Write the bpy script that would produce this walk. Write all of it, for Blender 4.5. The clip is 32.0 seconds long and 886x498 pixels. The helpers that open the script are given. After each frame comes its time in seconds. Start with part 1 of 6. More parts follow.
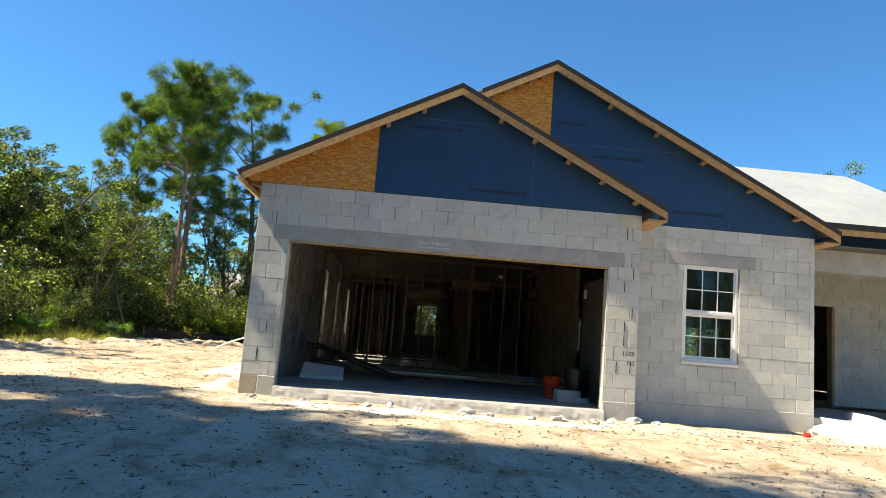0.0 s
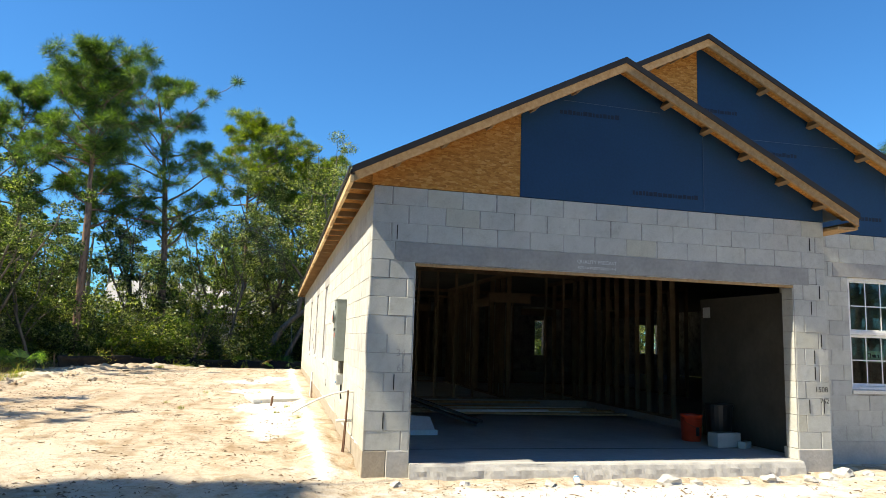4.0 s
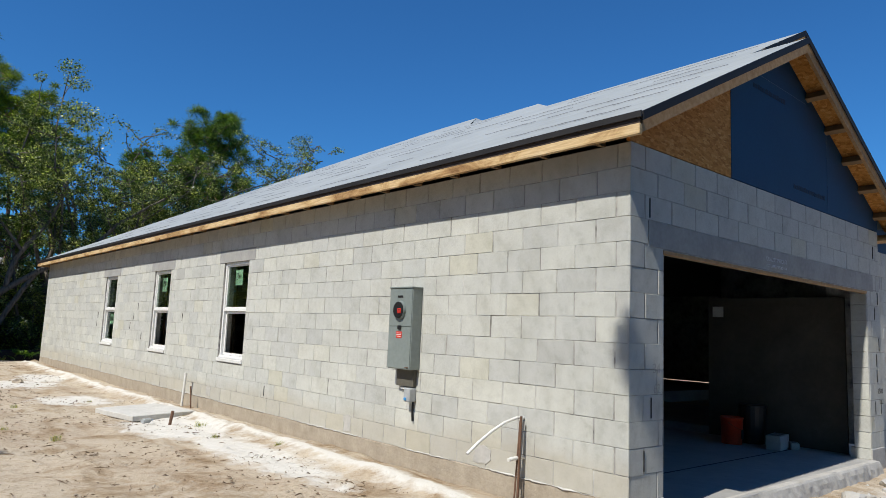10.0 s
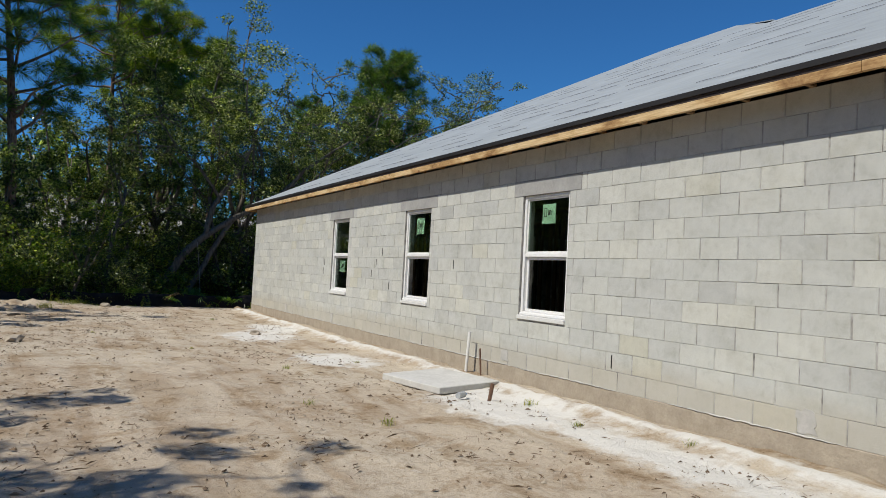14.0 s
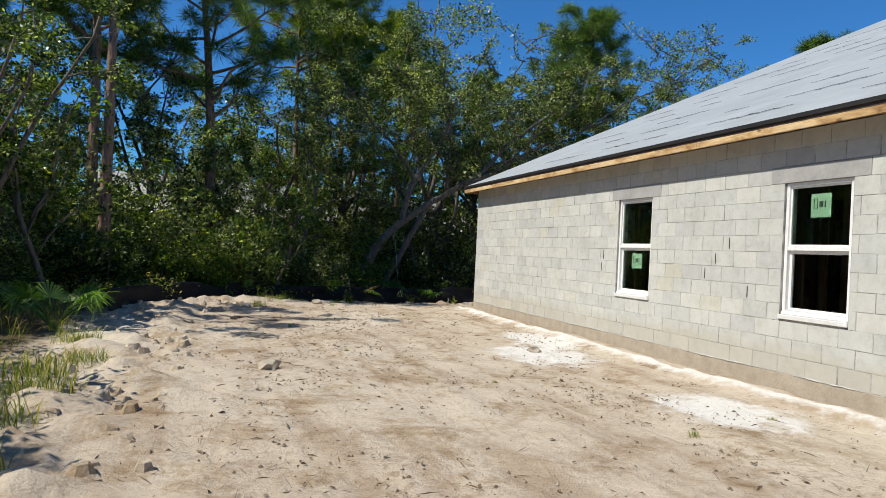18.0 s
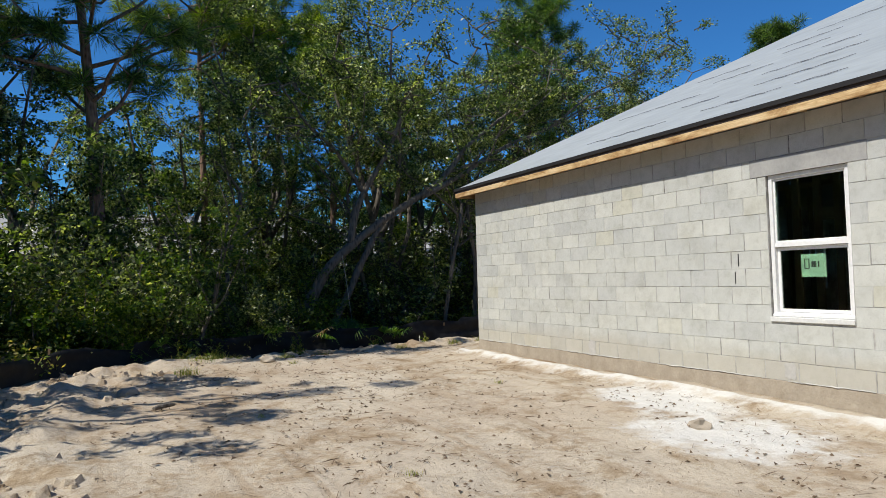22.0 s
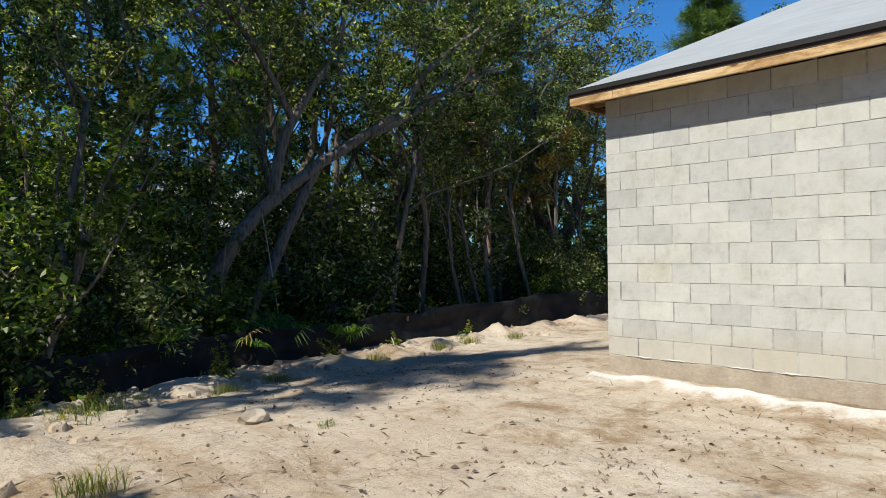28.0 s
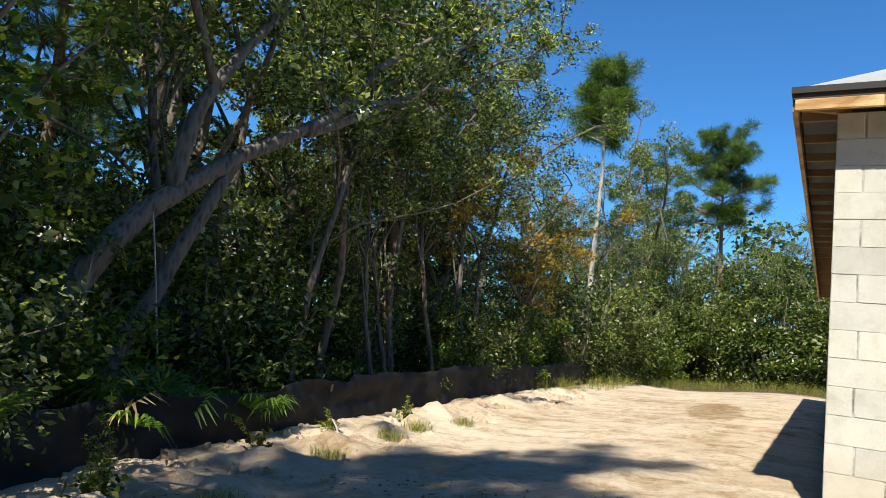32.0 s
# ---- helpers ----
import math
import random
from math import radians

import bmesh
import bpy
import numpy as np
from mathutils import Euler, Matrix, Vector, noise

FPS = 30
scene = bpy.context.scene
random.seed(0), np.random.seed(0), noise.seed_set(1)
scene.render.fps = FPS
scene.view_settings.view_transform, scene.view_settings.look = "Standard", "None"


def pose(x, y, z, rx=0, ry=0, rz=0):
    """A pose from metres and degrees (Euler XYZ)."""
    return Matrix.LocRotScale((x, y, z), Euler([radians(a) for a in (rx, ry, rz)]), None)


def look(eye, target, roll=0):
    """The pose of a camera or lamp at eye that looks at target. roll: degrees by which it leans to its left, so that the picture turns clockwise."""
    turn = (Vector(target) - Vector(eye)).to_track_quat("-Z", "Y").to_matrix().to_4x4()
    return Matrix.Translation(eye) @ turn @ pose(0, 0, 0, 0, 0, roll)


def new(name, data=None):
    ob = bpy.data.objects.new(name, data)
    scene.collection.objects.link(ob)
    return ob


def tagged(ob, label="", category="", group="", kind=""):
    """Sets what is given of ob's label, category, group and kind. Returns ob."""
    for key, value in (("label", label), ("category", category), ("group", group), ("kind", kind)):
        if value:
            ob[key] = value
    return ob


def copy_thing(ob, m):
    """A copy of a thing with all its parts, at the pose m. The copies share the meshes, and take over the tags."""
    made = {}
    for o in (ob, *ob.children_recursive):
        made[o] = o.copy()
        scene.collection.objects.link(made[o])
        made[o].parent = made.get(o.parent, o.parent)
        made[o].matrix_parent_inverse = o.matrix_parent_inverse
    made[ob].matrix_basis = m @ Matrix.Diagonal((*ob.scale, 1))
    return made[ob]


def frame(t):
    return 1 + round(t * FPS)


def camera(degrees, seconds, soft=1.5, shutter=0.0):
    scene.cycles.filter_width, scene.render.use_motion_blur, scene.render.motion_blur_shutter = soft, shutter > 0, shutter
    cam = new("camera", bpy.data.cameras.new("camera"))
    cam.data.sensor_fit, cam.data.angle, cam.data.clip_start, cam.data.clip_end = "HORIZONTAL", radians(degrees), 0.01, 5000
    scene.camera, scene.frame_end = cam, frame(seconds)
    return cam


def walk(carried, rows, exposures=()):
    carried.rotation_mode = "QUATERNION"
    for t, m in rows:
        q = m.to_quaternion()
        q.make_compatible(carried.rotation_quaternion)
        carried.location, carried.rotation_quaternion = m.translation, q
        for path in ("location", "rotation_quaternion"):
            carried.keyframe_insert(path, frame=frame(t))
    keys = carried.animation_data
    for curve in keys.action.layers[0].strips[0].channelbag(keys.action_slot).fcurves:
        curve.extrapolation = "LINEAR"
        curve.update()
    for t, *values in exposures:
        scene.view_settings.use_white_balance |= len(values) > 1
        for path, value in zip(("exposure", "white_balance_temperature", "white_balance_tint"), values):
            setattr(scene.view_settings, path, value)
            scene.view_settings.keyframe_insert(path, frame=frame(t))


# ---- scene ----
cam = camera(66.1, 32.0, soft=0.5)
PATH = [
    (0, (2.337, -10.18, 0.7), (2.427, -8.2, 0.966), 4.5),
    (0.5, (1.857, -9.893, 0.875), (2.042, -7.925, 1.179), 0.3),
    (1, (1.471, -9.499, 0.909), (1.779, -7.545, 1.207), -0.0),
    (1.5, (1.044, -9.178, 0.895), (1.446, -7.251, 1.248), -2.4),
    (2, (0.701, -8.824, 0.956), (1.11, -6.906, 1.349), -2.3),
    (2.5, (0.212, -8.444, 1.055), (0.676, -6.543, 1.468), -0.2),
    (3, (-0.093, -8.145, 1.167), (0.543, -6.287, 1.544), -0.9),
    (3.5, (-0.301, -7.696, 1.078), (0.214, -5.8, 1.453), -0.2),
    (4, (-0.908, -7.332, 1.163), (-0.459, -5.402, 1.431), 1.9),
    (4.5, (-1.252, -6.969, 1.226), (-0.644, -5.076, 1.446), -0.7),
    (6.5, (-2.654, -5.406, 1.13), (-1.721, -3.652, 1.366), 2.4),
    (7, (-3.021, -5.069, 1.189), (-1.964, -3.389, 1.431), 2.7),
    (7.5, (-3.301, -4.655, 1.283), (-2.217, -3.004, 1.6), 3.8),
    (8, (-3.68, -4.455, 1.292), (-2.557, -2.826, 1.586), 2.5),
    (8.5, (-3.95, -4.112, 1.298), (-2.842, -2.467, 1.56), 2.5),
    (9, (-4.182, -3.803, 1.336), (-3.073, -2.163, 1.616), 4.2),
    (9.5, (-4.451, -3.52, 1.221), (-3.244, -1.949, 1.494), 4.1),
    (10, (-4.625, -3.101, 1.24), (-3.331, -1.595, 1.484), 2.4),
    (10.5, (-4.843, -2.74, 1.2), (-3.469, -1.312, 1.475), 3.2),
    (11, (-4.967, -2.277, 1.202), (-3.503, -0.941, 1.472), 2.0),
    (11.5, (-5.03, -1.826, 1.277), (-3.566, -0.502, 1.6), 4.0),
    (12, (-5.196, -1.324, 1.209), (-3.654, -0.09, 1.527), 0.3),
    (12.5, (-5.155, -0.776, 1.311), (-3.758, 0.635, 1.555), -0.9),
    (13, (-5.319, -0.294, 1.257), (-4.088, 1.27, 1.45), -0.7),
    (13.5, (-5.366, 0.188, 1.169), (-4.274, 1.862, 1.257), -0.4),
    (14, (-5.331, 0.607, 1.138), (-4.337, 2.34, 1.217), 3.0),
    (14.5, (-5.382, 1.115, 1.121), (-4.505, 2.912, 1.171), 2.3),
    (15, (-5.48, 1.646, 1.145), (-4.617, 3.449, 1.214), 0.1),
    (15.5, (-5.649, 2.194, 1.141), (-5.005, 4.086, 1.217), 0.4),
    (17.5, (-6.217, 4.246, 1.257), (-5.674, 6.171, 1.249), 1.5),
    (18, (-6.362, 4.862, 1.226), (-5.734, 6.76, 1.235), 2.8),
    (18.5, (-6.38, 5.41, 1.296), (-5.621, 7.261, 1.294), 2.6),
    (19, (-6.432, 5.983, 1.279), (-5.522, 7.763, 1.346), 2.7),
    (19.5, (-6.488, 6.605, 1.243), (-5.44, 8.306, 1.324), 2.1),
    (20, (-6.452, 7.287, 1.202), (-5.36, 8.958, 1.317), 1.3),
    (20.5, (-6.401, 7.865, 1.253), (-5.217, 9.472, 1.382), -0.2),
    (21, (-6.525, 8.53, 1.253), (-5.468, 10.224, 1.369), -2.4),
    (21.5, (-6.527, 9.147, 1.183), (-5.623, 10.928, 1.297), -2.0),
    (22, (-6.586, 9.687, 1.193), (-5.691, 11.473, 1.281), -1.5),
    (22.5, (-6.575, 10.21, 1.148), (-5.702, 12.008, 1.219), -0.1),
    (23, (-6.639, 10.762, 1.075), (-5.746, 12.551, 1.098), -0.4),
    (23.5, (-6.59, 11.461, 1.179), (-5.721, 13.262, 1.163), -0.1),
    (24, (-6.626, 12.024, 1.328), (-5.673, 13.782, 1.349), 2.3),
    (24.5, (-6.754, 12.564, 1.422), (-5.666, 14.241, 1.462), 0.8),
    (26.5, (-6.849, 15.282, 1.062), (-5.541, 16.79, 1.181), 1.6),
    (27, (-6.67, 15.904, 1.07), (-5.327, 17.385, 1.148), -1.0),
    (27.5, (-6.678, 16.421, 1.049), (-5.339, 17.906, 1.106), 0.7),
    (28, (-6.609, 17.042, 1.103), (-5.238, 18.498, 1.128), -0.6),
    (28.5, (-6.522, 17.627, 1.092), (-5.178, 19.107, 1.136), 0.1),
    (29, (-6.445, 18.171, 1.053), (-5.009, 19.563, 1.028), -0.5),
    (29.5, (-6.284, 18.83, 1.085), (-4.783, 20.151, 1.12), 0.8),
    (30, (-6.297, 19.434, 0.93), (-4.658, 20.569, 1.092), 1.2),
    (30.5, (-6.055, 20.013, 0.923), (-4.405, 21.137, 1.04), 1.0),
    (31, (-5.943, 20.486, 0.962), (-4.235, 21.518, 1.094), 2.7),
    (31.5, (-5.748, 20.95, 0.974), (-4.027, 21.955, 1.144), 1.7),
    (32, (-5.734, 21.363, 0.966), (-4.011, 22.354, 1.184), 5.9),
]
walk(cam, [(t, look(eye, target, roll)) for t, eye, target, roll in PATH],
     exposures=[(0, 1.08, 8500, 6), (3.0, 1.06, 8200, 6), (4.5, 0.9, 7500, 6), (7.0, 0.45, 6950, 8), (9.0, 0.2, 6650, 8), (10.0, 0.05, 6600, 8), (12.0, 0.0, 6550, 8), (12.5, -0.18, 6550, 8), (13.0, -0.3, 6600, 8), (14.0, -0.24, 6650, 8), (15.5, -0.03, 6650, 8), (18.0, 0.15, 6700, 8), (19.0, 0.0, 6600, 8), (21.0, 0.02, 6600, 8), (24.0, 0.12, 6650, 8), (28.0, 0.28, 6700, 8), (30.5, 0.42, 6900, 8), (32.0, 0.72, 7300, 8)])

# ---- world, sun ----
SUN_EL, SUN_TO = radians(52.5), Vector((-1.0, -0.14, 0.0)).normalized()
world = bpy.data.worlds.new("world")
scene.world = world
world.use_nodes = True
wn = world.node_tree.nodes
sky = wn.new("ShaderNodeTexSky")
sky.sky_type = "NISHITA"
sky.sun_disc = False
sky.sun_elevation = SUN_EL
sky.sun_rotation = math.atan2(SUN_TO.x, SUN_TO.y)
sky.altitude = 20
sky.air_density, sky.dust_density, sky.ozone_density = 1.0, 0.0, 1.6
wn["Background"].inputs["Strength"].default_value = 0.098
tint = wn.new("ShaderNodeMix")
tint.data_type, tint.blend_type = "RGBA", "MULTIPLY"
tint.inputs[0].default_value, tint.inputs[7].default_value = 1.0, (0.245, 0.69, 1.17, 1)
world.node_tree.links.new(sky.outputs["Color"], tint.inputs[6])
world.node_tree.links.new(tint.outputs[2], wn["Background"].inputs["Color"])
sun_data = bpy.data.lights.new("sun", "SUN")
sun_data.energy, sun_data.angle, sun_data.color = 5.0, radians(0.53), (1.0, 0.955, 0.885)
sun = new("sun", sun_data)
to_sun = Vector((SUN_TO.x * math.cos(SUN_EL), SUN_TO.y * math.cos(SUN_EL), math.sin(SUN_EL)))
sun.matrix_world = Matrix.Translation((-20, 0, 30)) @ (-to_sun).to_track_quat("-Z", "Y").to_matrix().to_4x4()

# ---- materials ----
class Mat:
    """A small node builder round a Principled shader."""

    def __init__(self, name, rough=0.8, metal=0.0, spec=0.5):
        self.m = bpy.data.materials.new(name)
        self.m.use_nodes = True
        self.t = self.m.node_tree
        self.b = self.t.nodes["Principled BSDF"]
        self.b.inputs["Roughness"].default_value = rough
        self.b.inputs["Metallic"].default_value = metal
        self.b.inputs["Specular IOR Level"].default_value = spec
        self.co = self.t.nodes.new("ShaderNodeTexCoord").outputs["Object"]

    def link(self, a, b):
        self.t.links.new(a, b)

    def world_co(self):
        self.co = self.t.nodes.new("ShaderNodeNewGeometry").outputs["Position"]
        return self

    def noise(self, scale, detail=4.0, rough=0.55, stretch=None, dist=0.0):
        n = self.t.nodes.new("ShaderNodeTexNoise")
        n.inputs["Scale"].default_value, n.inputs["Detail"].default_value = scale, detail
        n.inputs["Roughness"].default_value, n.inputs["Distortion"].default_value = rough, dist
        co = self.co
        if stretch:
            mp = self.t.nodes.new("ShaderNodeMapping")
            mp.inputs["Scale"].default_value = stretch
            self.link(co, mp.inputs["Vector"])
            co = mp.outputs["Vector"]
        self.link(co, n.inputs["Vector"])
        return n.outputs["Fac"]

    def voronoi(self, scale, feature="F1", stretch=None, out="Distance"):
        n = self.t.nodes.new("ShaderNodeTexVoronoi")
        n.feature = feature
        n.inputs["Scale"].default_value = scale
        co = self.co
        if stretch:
            mp = self.t.nodes.new("ShaderNodeMapping")
            mp.inputs["Scale"].default_value = stretch
            self.link(co, mp.inputs["Vector"])
            co = mp.outputs["Vector"]
        self.link(co, n.inputs["Vector"])
        return n.outputs[out]

    def ramp(self, fac, stops):
        r = self.t.nodes.new("ShaderNodeValToRGB")
        e = r.color_ramp.elements
        while len(e) < len(stops):
            e.new(0.5)
        for el, (p, c) in zip(e, stops):
            el.position, el.color = p, (*c, 1) if len(c) == 3 else c
        self.link(fac, r.inputs["Fac"])
        return r.outputs["Color"]

    def mix(self, a, b, fac, mode="MIX"):
        n = self.t.nodes.new("ShaderNodeMix")
        n.data_type, n.blend_type = "RGBA", mode
        for s, v in ((n.inputs[0], fac), (n.inputs[6], a), (n.inputs[7], b)):
            if isinstance(v, (int, float)):
                s.default_value = v
            elif isinstance(v, tuple):
                s.default_value = (*v, 1)
            else:
                self.link(v, s)
        return n.outputs[2]

    def math(self, op, a, b=0.0, clamp=False):
        n = self.t.nodes.new("ShaderNodeMath")
        n.operation, n.use_clamp = op, clamp
        for s, v in zip(n.inputs, (a, b)):
            if isinstance(v, (int, float)):
                s.default_value = v
            else:
                self.link(v, s)
        return n.outputs[0]

    def per_object(self):
        return self.t.nodes.new("ShaderNodeObjectInfo").outputs["Random"]

    def per_island(self):
        return self.t.nodes.new("ShaderNodeNewGeometry").outputs["Random Per Island"]

    def axis(self, name):
        s = self.t.nodes.new("ShaderNodeSeparateXYZ")
        self.link(self.co, s.inputs[0])
        return s.outputs[name]

    def bump(self, height, strength=0.3, dist=0.01):
        n = self.t.nodes.new("ShaderNodeBump")
        n.inputs["Strength"].default_value, n.inputs["Distance"].default_value = strength, dist
        self.link(height, n.inputs["Height"])
        if self.b.inputs["Normal"].is_linked:
            self.link(self.b.inputs["Normal"].links[0].from_socket, n.inputs["Normal"])
        self.link(n.outputs[0], self.b.inputs["Normal"])
        return self

    def colour(self, c):
        if isinstance(c, tuple):
            self.b.inputs["Base Color"].default_value = (*c, 1)
        else:
            self.link(c, self.b.inputs["Base Color"])
        return self.m


def grey_block(name, random_kind):
    k = Mat(name, 0.93, spec=0.25).world_co()
    r = k.per_object() if random_kind == "object" else k.per_island()
    tone = k.ramp(r, [(0.0, (0.47, 0.475, 0.46)), (0.05, (0.518, 0.525, 0.508)), (0.28, (0.540, 0.548, 0.524)), (0.55, (0.554, 0.560, 0.530)), (0.82, (0.580, 0.584, 0.548)), (0.94, (0.600, 0.602, 0.560)), (0.975, (0.575, 0.568, 0.498)), (1.0, (0.54, 0.53, 0.455))])
    grit = k.ramp(k.noise(170, 3, 0.75), [(0.3, (0.70, 0.70, 0.69)), (0.6, (1.0, 1.0, 1.0))])
    cloud = k.ramp(k.noise(2.3, 6, 0.68), [(0.30, (0.83, 0.82, 0.785)), (0.46, (0.96, 0.96, 0.945)), (0.65, (1.04, 1.04, 1.03))])
    pits = k.ramp(k.voronoi(42), [(0.0, (0.45, 0.45, 0.44)), (0.10, (0.7, 0.7, 0.69)), (0.17, (1, 1, 1))])
    smear = k.ramp(k.noise(9, 5, 0.7), [(0.34, (0.90, 0.895, 0.88)), (0.48, (1, 1, 1)), (0.68, (1.05, 1.05, 1.04))])
    stain = k.noise(0.9, 6, 0.7, (1, 1, 2.2))
    c = k.mix(tone, cloud, 1.0, "MULTIPLY")
    c = k.mix(c, grit, 0.85, "MULTIPLY")
    c = k.mix(c, smear, 1.0, "MULTIPLY")
    c = k.mix(c, pits, k.ramp(k.noise(5, 3), [(0.45, (0, 0, 0)), (0.65, (0.8, 0.8, 0.8))]), "MULTIPLY")
    # tan splash of soil thrown up by rain along the foot of the wall
    z = k.axis("Z")
    h = k.math("ADD", z, k.math("MULTIPLY", stain, -0.42))
    splash = k.ramp(h, [(0.0, (1, 1, 1)), (0.02, (0.7, 0.7, 0.7)), (0.16, (0, 0, 0))])
    west_side = k.math("LESS_THAN", k.axis("X"), 0.03)
    c = k.mix(c, (0.42, 0.378, 0.30), k.math("MULTIPLY", k.math("MULTIPLY", splash, west_side), 0.5))
    k.bump(k.noise(260, 4, 0.7), 0.45, 0.004).bump(k.voronoi(150), 0.25, 0.003)
    return k.colour(c)


BLOCK = grey_block("concrete_block", "object")
BLOCK_FAR = grey_block("concrete_block_joined", "island")


def simple(name, a, b, scale, rough=0.8, metal=0.0, bump=0.2, dist=0.004, detail=5, stretch=None, spec=0.4, world_space=False):
    k = Mat(name, rough, metal, spec)
    if world_space:
        k.world_co()
    c = k.ramp(k.noise(scale, detail, 0.6, stretch), [(0.3, a), (0.7, b)])
    c = k.mix(c, k.ramp(k.noise(scale * 7.3, 3, 0.6, stretch), [(0.25, (0.82, 0.82, 0.82)), (0.65, (1, 1, 1))]), 0.8, "MULTIPLY")
    if bump:
        k.bump(k.noise(scale * 5, 4, 0.6, stretch), bump, dist)
    return k.colour(c)




def mortar_mat():
    k = Mat("mortar", 0.95, spec=0.25).world_co()
    c = k.ramp(k.noise(7, 5, 0.6), [(0.3, (0.46, 0.455, 0.435)), (0.7, (0.57, 0.565, 0.54))])
    raked = k.ramp(k.noise(2.4, 7, 0.8), [(0.36, (0.22, 0.21, 0.20)), (0.45, (0.58, 0.57, 0.56)), (0.54, (0.82, 0.81, 0.80)), (0.64, (1, 1, 1))])
    c = k.mix(c, raked, 1.0, "MULTIPLY")
    k.bump(k.noise(35, 4, 0.6), 0.6, 0.006)
    return k.colour(c)


MORTAR = mortar_mat()
CONCRETE = simple("poured_concrete", (0.40, 0.39, 0.365), (0.52, 0.505, 0.475), 4, 0.9, bump=0.5, dist=0.01, world_space=True)
STEM = simple("soiled_footing_concrete", (0.335, 0.285, 0.22), (0.45, 0.39, 0.31), 5, 0.95, bump=0.7, dist=0.012, world_space=True)
LINTEL = simple("precast_concrete", (0.30, 0.30, 0.29), (0.40, 0.395, 0.38), 3, 0.9, bump=0.35, dist=0.004, world_space=True)
SLAB = simple("slab_concrete", (0.31, 0.31, 0.305), (0.40, 0.395, 0.38), 1.6, 0.7, bump=0.15, dist=0.003, world_space=True)
LUMBER = simple("pine_lumber", (0.36, 0.20, 0.085), (0.53, 0.35, 0.175), 3, 0.75, bump=0.2, stretch=(6, 6, 6), world_space=True)
# a darker brown lumber for rafter tails, lookouts, stakes and jambs
LUMBER_DARK = simple("darker_lumber", (0.24, 0.15, 0.078), (0.36, 0.245, 0.135), 3, 0.8, bump=0.2, world_space=True)
WHITE = simple("white_vinyl", (0.78, 0.78, 0.77), (0.82, 0.82, 0.81), 3, 0.35, bump=0.02)
PAINT_SILL = simple("white_cast_sill", (0.62, 0.62, 0.60), (0.72, 0.72, 0.70), 6, 0.8, bump=0.2, world_space=True)
DRIP = simple("dark_drip_edge", (0.014, 0.013, 0.013), (0.024, 0.022, 0.022), 3, 0.65, bump=0.02, world_space=True)
METER_GREY = simple("grey_enamel", (0.20, 0.235, 0.225), (0.235, 0.27, 0.26), 3, 0.45, bump=0.03)
BLACK = simple("black_plastic", (0.012, 0.012, 0.013), (0.022, 0.022, 0.024), 5, 0.4, bump=0.02)
RED = simple("red_label", (0.60, 0.03, 0.02), (0.70, 0.05, 0.03), 9, 0.5, bump=0.0)
ORANGE = simple("orange_plastic", (0.56, 0.040, 0.012), (0.68, 0.060, 0.018), 4, 0.45, bump=0.03)
GREEN_LABEL = simple("green_label", (0.22, 0.33, 0.23), (0.27, 0.38, 0.28), 6, 0.5, bump=0.0)
PAD = simple("pale_pad_concrete", (0.50, 0.49, 0.46), (0.60, 0.59, 0.56), 3, 0.9, bump=0.3, dist=0.006, world_space=True)
PVC = simple("white_pipe", (0.70, 0.70, 0.67), (0.80, 0.80, 0.77), 8, 0.4, bump=0.0)
STEEL = simple("rusty_steel", (0.10, 0.055, 0.035), (0.20, 0.11, 0.07), 30, 0.8, bump=0.3)
INK = simple("black_ink", (0.015, 0.015, 0.016), (0.03, 0.03, 0.03), 9, 0.8, bump=0.0)
STENCIL = simple("white_stencil", (0.62, 0.63, 0.64), (0.72, 0.73, 0.74), 20, 0.9, bump=0.0)
CLEAR = simple("clear_cover", (0.33, 0.35, 0.36), (0.44, 0.46, 0.47), 9, 0.15, bump=0.0)
BLUE_PLASTIC = simple("blue_plastic", (0.03, 0.22, 0.55), (0.05, 0.3, 0.65), 9, 0.4, bump=0.0)
# interior surfaces, coloured very dark so the garage's dimness is in the paint
DARK_ROOM = simple("dimmed_interior", (0.075, 0.066, 0.055), (0.11, 0.10, 0.082), 2, 0.9, bump=0.1, world_space=True)


def osb_mat():
    k = Mat("strand_board", 0.8, spec=0.3).world_co()
    v = k.voronoi(24, "F1", (0.8, 1, 2.2), "Color")
    s = k.t.nodes.new("ShaderNodeSeparateColor")
    k.link(v, s.inputs[0])
    c = k.ramp(s.outputs[0], [(0.0, (0.44, 0.175, 0.034)), (0.35, (0.57, 0.245, 0.052)), (0.75, (0.65, 0.30, 0.072)), (1.0, (0.72, 0.385, 0.12))])
    c = k.mix(c, k.ramp(k.noise(60, 5, 0.7, (1, 1, 3)), [(0.25, (0.6, 0.55, 0.5)), (0.6, (1, 1, 1))]), 0.8, "MULTIPLY")
    k.bump(s.outputs[0], 0.3, 0.003)
    return k.colour(c)


OSB = osb_mat()


def wrap_mat():
    k = Mat("blue_sheathing", 0.62, spec=0.4).world_co()
    c = k.ramp(k.noise(1.3, 4), [(0.3, (0.003, 0.044, 0.115)), (0.7, (0.0045, 0.055, 0.138))])
    c = k.mix(c, k.ramp(k.noise(35, 3, 0.6), [(0.3, (0.85, 0.85, 0.85)), (0.7, (1, 1, 1))]), 1.0, "MULTIPLY")
    k.bump(k.noise(12, 4), 0.1, 0.004)
    return k.colour(c)


WRAP = wrap_mat()
WRAP_INK = simple("sheathing_print", (0.006, 0.016, 0.04), (0.009, 0.022, 0.05), 9, 0.6, bump=0.0)


